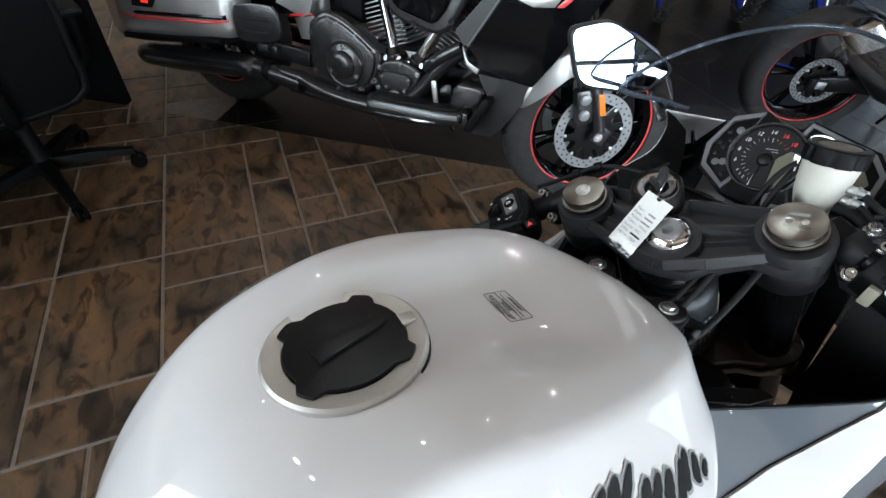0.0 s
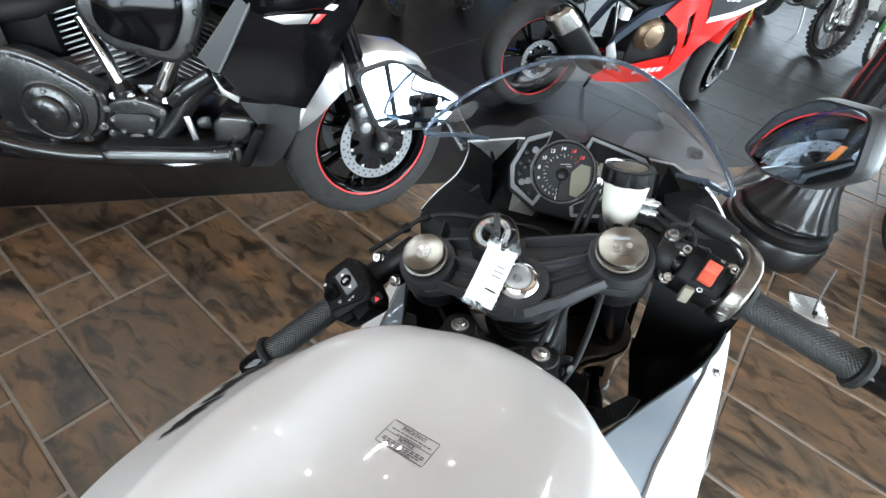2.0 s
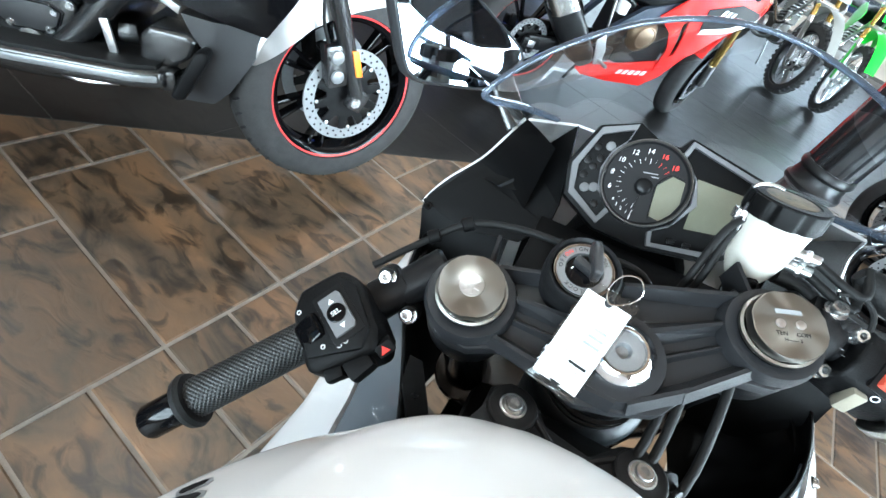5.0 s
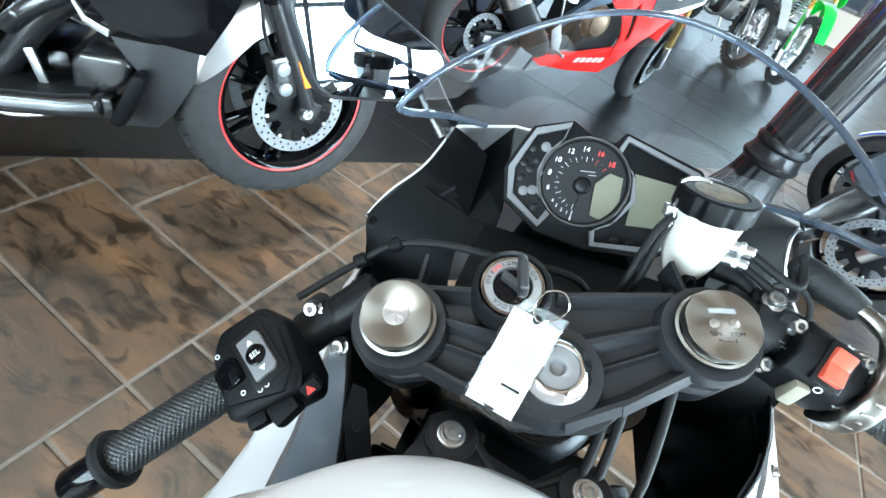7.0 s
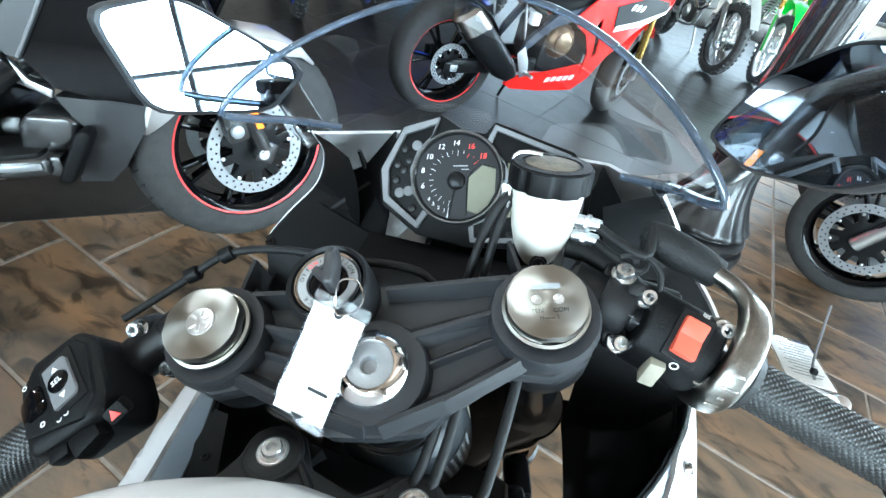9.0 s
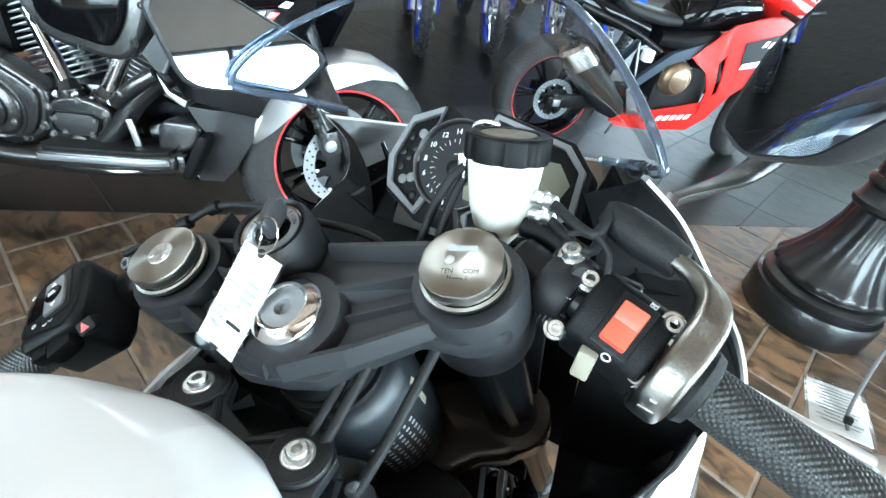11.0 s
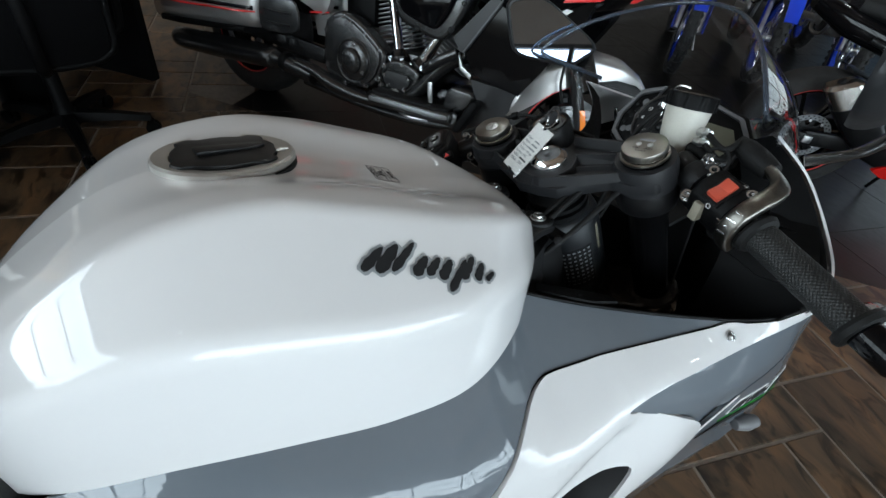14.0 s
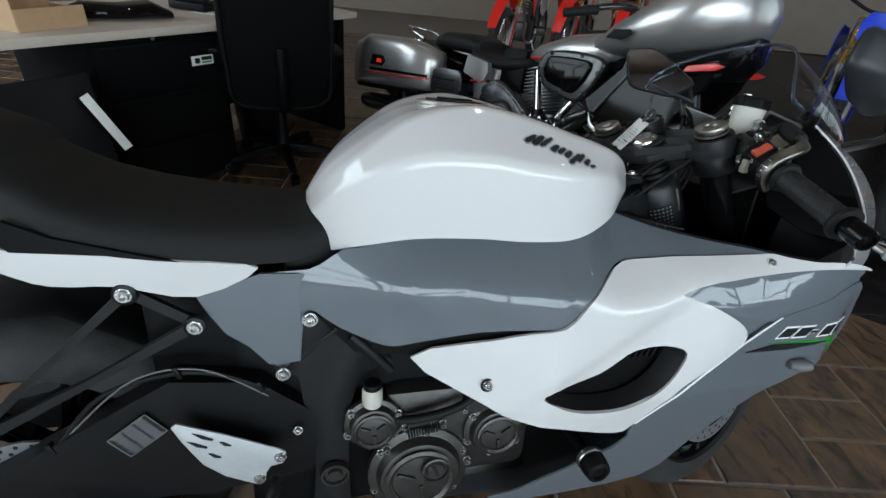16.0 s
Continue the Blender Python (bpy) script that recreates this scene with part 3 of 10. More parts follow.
# tank: sections from the seat to the steering head, with a crease between top and flank and a valley along the top
TANK = [  # y, top, crease x, crease z, widest x, widest z, bottom x, bottom z, depth of the valley
    (-0.632, 0.8149, 0.0127, 0.8042, 0.0499, 0.7844, 0.0500, 0.7367, 0.0), (-0.600, 0.8655, 0.0660, 0.8480, 0.0985, 0.8204, 0.0890, 0.7388, 0.0),
    (-0.550, 0.9127, 0.1059, 0.8978, 0.1440, 0.8700, 0.1300, 0.7598, 0.001), (-0.470, 0.9640, 0.1148, 0.9550, 0.1830, 0.9080, 0.1660, 0.7830, 0.006),
    (-0.380, 0.9815, 0.1215, 0.9745, 0.2100, 0.9140, 0.1900, 0.7900, 0.0150), (-0.300, 0.9676, 0.1356, 0.9618, 0.2170, 0.9020, 0.2000, 0.7866, 0.0190),
    (-0.220, 0.9446, 0.1367, 0.9388, 0.2040, 0.8900, 0.1960, 0.7883, 0.0215), (-0.150, 0.9232, 0.1263, 0.9175, 0.1660, 0.8720, 0.1630, 0.8064, 0.0120),
    (-0.100, 0.8993, 0.0985, 0.8936, 0.1190, 0.8464, 0.1126, 0.8234, 0.002), (-0.068, 0.8786, 0.0664, 0.8652, 0.0764, 0.8376, 0.0711, 0.8309, 0.0), (-0.055, 0.8622, 0.0345, 0.8564, 0.0425, 0.8367, 0.0326, 0.8329, 0.0)]


def tank_half(y, zt, xc, zc, ws, zs, wb, zb, dip):
    """Half a section, from the middle of the top over crease and flank to the lower edge: corners cut three times over."""
    def towards(a, b, d):
        return a + (b - a) * min(d / max((b - a).length, 1e-6), 0.45)

    p0, a, c, s, b = Vector((0, zt)), Vector((xc * 0.6, zt - (zt - zc) * 0.2)), Vector((xc, zc)), Vector((ws, zs)), Vector((wb, zb))
    pts = [p0, a, towards(c, a, 0.020), c, towards(c, s, 0.020), towards(s, c, 0.032), s, towards(s, b, 0.032), b]
    for _ in range(3):
        cut = [pts[0]]
        for p, q in zip(pts, pts[1:]):
            cut += [p * 0.75 + q * 0.25, p * 0.25 + q * 0.75]
        pts = cut + [pts[-1]]
    wide = interp(y, [-0.50, -0.38, -0.28, -0.20, -0.12], [0.085, 0.088, 0.074, 0.078, 0.075])
    return [Vector((p.x, y, p.y - dip * math.exp(-(p.x / wide) ** 4))) for p in pts]


def tank_ring(*row):
    half = tank_half(*row)
    return half + [Vector((-p.x, p.y, p.z)) for p in reversed(half[1:])]


def tank_rows(ys=None):
    src = np.array(TANK)
    rows = []
    for y in np.linspace(-0.632, -0.055, 64) if ys is None else ys:
        k = min(max(int(np.searchsorted(src[:, 0], y)) - 1, 0), len(src) - 2)
        f = (y - src[k, 0]) / (src[k + 1, 0] - src[k, 0])
        a, b, c, d = src[max(k - 1, 0)], src[k], src[k + 1], src[min(k + 2, len(src) - 1)]
        m0 = (c - a) / (c[0] - a[0]) * (c[0] - b[0])
        m1 = (d - b) / (d[0] - b[0]) * (c[0] - b[0])
        h = (2 * f ** 3 - 3 * f ** 2 + 1) * b + (f ** 3 - 2 * f ** 2 + f) * m0 + (-2 * f ** 3 + 3 * f ** 2) * c + (f ** 3 - f ** 2) * m1
        rows.append((float(y), *map(float, h[1:])))
    return rows


bm = loft([tank_ring(*r) for r in tank_rows()])
bmesh.ops.bevel(bm, geom=[e for e in bm.edges if e.calc_face_angle(0) > radians(55)], offset=0.004, segments=2, affect="EDGES")
tank = part("fuel_tank", bm, WHITE, bike, "glossy pearl white fuel tank", 60)

# filler: satin ring, black lobed lid with a raised lever
FILL = pose(-0.010, -0.382, 0.9575, -1.5, -2.0) @ Matrix.Diagonal((0.94, 0.94, 1, 1))
part("filler_ring", lathe([(0.045, 0.002), (0.0645, 0.004), (0.0665, 0.006), (0.0665, 0.0105), (0.064, 0.0125), (0.050, 0.0105), (0.048, 0.006)], 56, FILL), SATING, tank, "satin metal filler ring")
part("filler_gap", lathe([(0.064, 0.000), (0.0675, 0.000), (0.0675, 0.0035), (0.064, 0.0035)], 56, FILL), INK, tank)
lid = []
for k in range(72):
    a = 2 * math.pi * k / 72
    lobe = min(abs(((a - math.radians(c) + math.pi) % (2 * math.pi)) - math.pi) for c in (42, 141, 221, 307))
    r = 0.0485 + 0.0085 * min(1.0, max(0.0, (0.24 - lobe) / 0.07))
    lid.append((r * math.cos(a), r * math.sin(a)))
part("filler_lid", prism(lid, 0.011, FILL @ pose(0, 0, 0.003), 0.0014), BLACKM, tank, "matt black filler lid")
part("lid_lever", prism([(-0.027, -0.0115), (0.030, -0.008), (0.038, -0.004), (0.038, 0.004), (0.030, 0.007), (-0.027, 0.0105)], 0.0042, FILL @ pose(0, 0, 0.0132, 0, 1.5, 98), 0.0014), BLACKM, tank)
part("lever_tip", prism([(0.046, -0.007), (0.060, -0.005), (0.060, 0.006), (0.046, 0.008)], 0.0035, FILL @ pose(0, 0, 0.0105, 0, 0, 84), 0.001), SATING, tank)


def on_tank(y, x):
    """Height of the tank's skin at a place seen from above."""
    half = tank_half(*tank_rows([y])[0])[:40]
    return interp(abs(x), [p.x for p in half], [p.z for p in half])


# warning label on the tank's top: frame, heading and lines of print
LABM = pose(-0.005, -0.229, 0, 0, 0, -4) @ Matrix.Diagonal((0.66, 0.86, 1, 1))


def on_skin(bm, lift):
    """Lays flat print onto the tank's curved top."""
    bm.transform(LABM)
    for v in bm.verts:
        v.co.z = on_tank(v.co.y, v.co.x) + lift + v.co.z
    return bm


lab = part("warning_label", on_skin(join(*[box((sx, sy, 0.0002), (px, py, 0)) for sx, sy, px, py in ((0.066, 0.0007, 0, 0.0148), (0.066, 0.0007, 0, -0.0148), (0.0007, 0.028, 0.0336, 0), (0.0007, 0.028, -0.0336, 0), (0.066, 0.0005, 0, 0.0005))]), 0.0006), INK, tank, "small warning label with black print")
for y, w in ((0.0055, 0.058), (0.0022, 0.036), (-0.0065, 0.060), (-0.0088, 0.060), (-0.0111, 0.052), (-0.0132, 0.03)):
    part("print_line", on_skin(join(*[box((w / 9 * 0.7, 0.0010, 0.0002), (-w / 2 + w * (k + 0.5) / 9, y, 0)) for k in range(9)]), 0.0006), INK, lab)
for y, word in ((0.0105, "IMPORTANT"), (-0.0025, "NOTICE")):
    txt = text_part("print", word, 0.0062, INK, lab, Matrix.Identity(4), 0.0001)
    tb = bmesh.new()
    tb.from_mesh(txt.data)
    tb.transform(Matrix.Translation((0, y, 0)))
    on_skin(tb, 0.0006).to_mesh(txt.data)
    tb.free()


def tank_at(y, z, along):
    """A place on the tank's right flank: from height z go a length along the skin towards the top; gives place and outward normal."""
    ring = tank_half(*tank_rows([y])[0])
    arc = [0.0]
    for p, q in zip(ring, ring[1:]):
        arc.append(arc[-1] + (q - p).length)
    zs = [p.z for p in ring]
    s0 = float(np.interp(-z, [-v for v in zs], arc))
    s1 = min(max(s0 - along, 0.0), arc[-1])
    p = Vector((np.interp(s1, arc, [q.x for q in ring]), y, np.interp(s1, arc, zs)))
    k = max(1, min(int(np.searchsorted(arc, s1)), len(ring) - 1))
    d = ring[k] - ring[k - 1]
    return p, Vector((-d.z, 0, d.x)).normalized()


# brush-stroke emblem on both tank flanks: slanted dark strokes with a grey edge
STROKES = [  # centre along, up, half length, half width, slant in degrees
    (-0.0500, 0.0095, 0.0165, 0.0031, 47), (-0.0375, 0.0125, 0.0185, 0.0041, 49), (-0.0235, 0.0165, 0.0200, 0.0028, 47), (-0.0110, 0.0105, 0.0125, 0.0036, 48),
    (0.0005, 0.0115, 0.0120, 0.0031, 46), (0.0115, 0.0100, 0.0125, 0.0037, 48), (0.0215, 0.0055, 0.0205, 0.0030, 47), (0.0345, 0.0130, 0.0150, 0.0036, 45),
    (0.0460, 0.0095, 0.0105, 0.0034, 47), (0.0560, 0.0050, 0.0070, 0.0023, 27)]


def emblem(side):
    for n, (a, u, hl, hw, deg) in enumerate(STROKES):
        c, s = math.cos(radians(deg)), math.sin(radians(deg))
        for grow, material, off, name in ((0.0019, GREYINK, 0.0006 + 0.00004 * (n % 2), "emblem_outline"), (0.0, INK, 0.0013, "emblem_stroke")):
            bm = bmesh.new()
            rows = []
            for i in range(13):
                f = -1 + 2 * i / 12
                w = (hw * (1 - 0.25 * f) * (1 - abs(f) ** 5 * 0.75) + grow) * (1 + 0.10 * math.sin(9 * f + 40 * a))
                l = f * (hl + grow)
                row = []
                for g in (-1, -0.5, 0, 0.5, 1):
                    al, up = a + l * c - g * w * s, u + l * s + g * w * c
                    y = -0.260 + 0.95 * al
                    p, nrm = tank_at(y, 0.9165 - 0.345 * (y + 0.264), up)
                    q = p + nrm * off
                    row.append(bm.verts.new((side * q.x, q.y, q.z)))
                rows.append(row)
            for r0, r1 in zip(rows, rows[1:]):
                for j in range(4):
                    bm.faces.new((r0[j], r0[j + 1], r1[j + 1], r1[j]))
            bmesh.ops.recalc_face_normals(bm, faces=bm.faces)
            bmesh.ops.solidify(bm, geom=bm.faces[:], thickness=0.0002)
            part(name, bm, material, tank)


emblem(1)
emblem(-1)

# tank bracket with two socket bolts
PLATE = [(-0.074, -0.050), (-0.074, -0.030), (-0.060, -0.018), (-0.040, -0.022), (-0.025, -0.040), (0.010, -0.046), (0.030, -0.024), (0.048, -0.016), (0.066, -0.028), (0.070, -0.05), (0.085, -0.085), (0.06, -0.12), (-0.06, -0.12), (-0.085, -0.085)]
br = part("tank_bracket", prism(PLATE, 0.010, pose(0, 0, 0.843), 0.002), CASTBLK, bike)
for x in (-0.053, 0.047):
    part("boss", disc(0.020, 0.005, 0.002, 28, pose(x, -0.041, 0.852)), CASTBLK, br)
    part("boss_groove", lathe([(0.0165, 0), (0.0180, 0), (0.0180, 0.0006), (0.0165, 0.0006)], 28, pose(x, -0.041, 0.8568)), INK, br)
    part("washer", disc(0.0105, 0.0015, 0.0006, 24, pose(x, -0.041, 0.857)), ALLOY, br)
    part("bolt", bolt((x, -0.041, 0.8588), (0, 0, 1), 0.0068, 0.0038), BOLTM, br)
for a, b in (((-0.04, -0.035), (0.01, -0.075)), ((0.03, -0.035), (-0.02, -0.075)), ((-0.06, -0.06), (0.05, -0.078))):
    part("rib", tube([(a[0], a[1], 0.853), (b[0], b[1], 0.853)], 0.003, 8, 2), CASTBLK, br)

# top clamp and everything that turns with the bars
def mirrored(right):
    return right + [(-x, y) for x, y in reversed(right) if abs(x) > 1e-6]


CLAMP = mirrored([(0, -0.040), (0.030, -0.038), (0.046, -0.026), (0.085, -0.004), (0.113, -0.008), (0.138, 0.002), (0.151, 0.028), (0.143, 0.056), (0.120, 0.071), (0.098, 0.074), (0.088, 0.060), (0.062, 0.052), (0.046, 0.056), (0.040, 0.064), (0, 0.066)])
clamp = part("top_clamp", S(prism(CLAMP, 0.017, pose(0, 0, -0.042), 0.003, 2)), CLAMPM, bike, "grey-black cast top clamp with ribs")


def ridge_bar(p, q, w0, w1, h0, h1, z):
    """A tent-shaped rib between two points of a plate."""
    p, q = Vector((*p, 0)), Vector((*q, 0))
    side = (q - p).normalized().cross(Vector((0, 0, 1)))
    return loft([[a - side * w + Vector((0, 0, z)), a - side * w * 0.22 + Vector((0, 0, z + h)), a + side * w * 0.22 + Vector((0, 0, z + h)), a + side * w + Vector((0, 0, z))] for a, w, h in ((p, w0, h0), (q, w1, h1))])


part("clamp_hub", S(lathe([(0, -0.027), (0.038, -0.027), (0.034, -0.0145), (0.0285, -0.0135), (0, -0.0135)], 36)), CLAMPM, clamp)
for s in (-1, 1):
    for p, q, w0, w1, h0, h1 in (((0.006, 0.058), (0.092, 0.060), 0.007, 0.008, 0.0115, 0.013), ((0.018, 0.020), (0.090, 0.038), 0.010, 0.005, 0.0115, 0.012),
                                 ((0.004, -0.034), (0.050, -0.018), 0.007, 0.007, 0.0115, 0.0120), ((0.044, -0.021), (0.100, 0.006), 0.007, 0.007, 0.0120, 0.0095), ((0.022, 0.000), (0.088, 0.022), 0.004, 0.003, 0.006, 0.005)):
        part("rib", S(ridge_bar((s * p[0], p[1]), (s * q[0], q[1]), w0, w1, h0, h1, -0.0255)), CLAMPM, clamp)
    part("fork_boss", S(lathe([(0.026, -0.062), (0.036, -0.060), (0.0375, -0.020), (0.035, -0.012), (0.028, -0.011), (0.026, -0.012)], 40, pose(s * 0.113, 0.032, 0))), CLAMPM, clamp)
    part("clamp_slot", S(box((0.003, 0.03, 0.028), (s * 0.098, 0.074, -0.026), 0.0, (0, 0, s * 12))), INK, clamp)
    tubep = part("fork_tube", S(rod((s * 0.113, 0.032, -0.62), (s * 0.113, 0.032, 0.001), 0.0255, 0.0255, 32)), TUBEBLK, bike)
    cap = part("fork_cap", join(prism([(0.0262 * math.cos(2 * math.pi * q / 24) * (0.965 if q % 6 == 0 else 1), 0.0262 * math.sin(2 * math.pi * q / 24) * (0.965 if q % 6 == 0 else 1)) for q in range(24)], 0.010, pose(0, 0, -0.0035), 0.0018),
                                lathe([(0.0262, -0.0035), (0.0282, -0.0045), (0.0282, -0.0075), (0.0255, -0.009)], 36)), CAPM, tubep, "turned steel fork cap")
    cap.matrix_basis = STEER @ pose(s * 0.113, 0.032, 0)
    cap = tubep
    if s < 0:
        part("adjuster", S(join(disc(0.0095, 0.0012, 0.0004, 20, pose(-0.113, 0.032, 0.0064)), *[box((0.003, 0.015, 0.001), (-0.113, 0.032, 0.0079), 0.0003, (0, 0, 60 * k)) for k in range(3)])), ALLOY, cap)
    else:
        for dx in (-0.0068, 0.0068):
            part("adjuster", S(join(disc(0.0034, 0.0012, 0.0004, 14, pose(0.113 + dx, 0.032, 0.0064)), box((0.0055, 0.0008, 0.0006), (0.113 + dx, 0.032, 0.0078), 0, (0, 0, 40)))), ALLOY, cap)
        for dx, w in ((0, 0.018),):
            part("stamped_bar", S(box((w, 0.0035, 0.0003), (0.113, 0.0412, 0.0067))), GREYINK, cap)
        for dx, s2 in ((-0.0072, "TEN"), (0.0072, "COM")):
            text_part("print", s2, 0.0042, INK, cap, STEER @ pose(0.113 + dx, 0.0245, 0.0068), 0.0001)
        text_part("print", "H", 0.0036, INK, cap, STEER @ pose(0.108, 0.020, 0.0068), 0.0001)
        text_part("print", "S", 0.0036, INK, cap, STEER @ pose(0.118, 0.020, 0.0068), 0.0001)
        part("print_line", S(box((0.006, 0.0004, 0.0002), (0.113, 0.0196, 0.0067))), INK, cap)
    part("clip_on", S(lathe([(0.0262, -0.072), (0.036, -0.071), (0.0375, -0.066), (0.0375, -0.044), (0.036, -0.040), (0.0262, -0.039)], 36, pose(s * 0.113, 0.032, -0.006))), BLACKM, bike)

# steering stem: bright nut, hub below, ignition lock with key and paper tag
nut = part("stem_nut", S(lathe([(0.0150, -0.0040), (0.0160, -0.0015), (0.0175, -0.0012), (0.0240, -0.0060), (0.0248, -0.0085), (0.0248, -0.0145), (0.021, -0.016)], 40)), CHROME, bike, "bright steering stem nut")
part("nut_socket", S(lathe([(0, -0.0075), (0.0045, -0.0075), (0.0060, -0.0030), (0.0070, -0.0025), (0.0150, -0.0030), (0.0152, -0.0042)], 32)), DISCM, nut)
part("stem_hub", S(lathe([(0.0, -0.044), (0.030, -0.043), (0.034, -0.05), (0.036, -0.058), (0.0385, -0.060), (0.0385, -0.066), (0.034, -0.067), (0.034, -0.070), (0.041, -0.071), (0.041, -0.077), (0.035, -0.078), (0.035, -0.081), (0.042, -0.082), (0.042, -0.090), (0.036, -0.10), (0.034, -0.16), (0, -0.16)], 40)), BLACKM, bike)
IGN = STEER @ pose(-0.030, 0.056, 0.004)
ign = part("ignition_lock", xf(lathe([(0.0, -0.012), (0.0240, -0.012), (0.0248, 0.002), (0.0270, 0.004), (0.0292, 0.000), (0.030, -0.010), (0.030, -0.055), (0, -0.055)], 40), IGN), CASTBLK, bike)
part("lock_ring", xf(lathe([(0.0140, -0.002), (0.0148, 0.0012), (0.0205, 0.0016), (0.0209, -0.001)], 40), IGN), DISCM, ign, "bright lettered lock ring")
for r in (0.0214, 0.0226):
    part("trim_ring", xf(lathe([(r - 0.0004, -0.002), (r - 0.0003, 0.0012), (r + 0.0003, 0.0014), (r + 0.0005, -0.002)], 40), IGN), CHROME, ign)
for word, a0, step in (("IGNITION", 112, 13), ("OFF", 172, 13), ("ON", 137, 13), ("LOCK", 262, 13)):
    for k, ch in enumerate(word):
        q = a0 - step * k
        text_part("print", ch, 0.0044, REDPRINT if word == "ON" else INK, ign, IGN @ pose(0.0177 * math.cos(radians(q)), 0.0177 * math.sin(radians(q)), 0.0018, 0, 0, q - 90), 0.0001)
part("lock_barrel", xf(disc(0.0140, 0.010, 0.002, 28), IGN @ pose(0, 0, -0.010)), GLOSSBLK, ign)
key = part("key", xf(join(box((0.006, 0.020, 0.010), (0.0, 0, 0.006), 0.002), prism([(-0.014, -0.009), (0.008, -0.010), (0.015, -0.005), (0.015, 0.005), (0.008, 0.010), (-0.014, 0.009)], 0.007, pose(0.004, 0.0, 0.012, 90, 0, 40), 0.003, 3)), IGN @ pose(0, 0, 0, 0, 0, 50)), SCOOP, ign, "smoky grey key bow")
t0, t1 = Vector((-0.022, 0.018, 0.953)), Vector((-0.036, -0.036, 0.886))
dn = (t1 - t0).normalized()
ac = (Vector((1, 0.10, -0.02)) - dn * dn.dot(Vector((1, 0.10, -0.02)))).normalized()
TAGM = Matrix((( ac.x, -dn.x, ac.cross(-dn).x, (t0.x + t1.x) / 2), (ac.y, -dn.y, ac.cross(-dn).y, (t0.y + t1.y) / 2), (ac.z, -dn.z, ac.cross(-dn).z, (t0.z + t1.z) / 2), (0, 0, 0, 1)))
tag = thing("price_tag", bike.matrix_basis @ TAGM, "white card tag in a clear sleeve hanging from the key", "tag")
part("card", prism([(-0.0175, -0.036), (0.0175, -0.036), (0.0175, 0.034), (-0.0175, 0.034)], 0.0006), PAPER, tag)
part("sleeve", prism([(-0.0195, -0.042), (0.0195, -0.042), (0.0195, 0.042), (-0.0195, 0.042)], 0.0016, pose(0, 0, -0.0005), 0.0005), CLEARP, tag)
part("hole", disc(0.0032, 0.0004, 0.0001, 16, pose(0, 0.033, 0.0014)), INK, tag)
part("notch", prism([(-0.005, 0), (0, -0.004), (0.005, 0)], 0.0004, pose(0, -0.034, 0.0014)), INK, tag)
for k, (word, w) in enumerate((("Year:", 0.010), ("Make:", 0.012), ("Model:", 0.013), ("Color:  White", 0), ("Series:  MC", 0), ("VIN:", 0.014), ("Miles:  789", 0))):
    y = 0.0125 - 0.0058 * k
    text_part("print", word, 0.0050 if k < 5 else 0.0058, GREYINK, tag, pose(-0.0145, y, 0.0013), 0.0001, 0, "LEFT")
    if w:  # what follows cannot be read
        part("print_bar", box((w, 0.0022, 0.0002), (0.0065, y, 0.0013)), GREYINK if k < 5 else INK, tag)
ringp = [(0.0, 0.033, 0.004), (0.010, 0.040, 0.006), (0.013, 0.050, 0.010), (0.006, 0.058, 0.012), (-0.004, 0.054, 0.010), (-0.006, 0.042, 0.002)]
part("key_ring", tube(ringp, 0.0006, 6, 5, True), CHROME, tag)

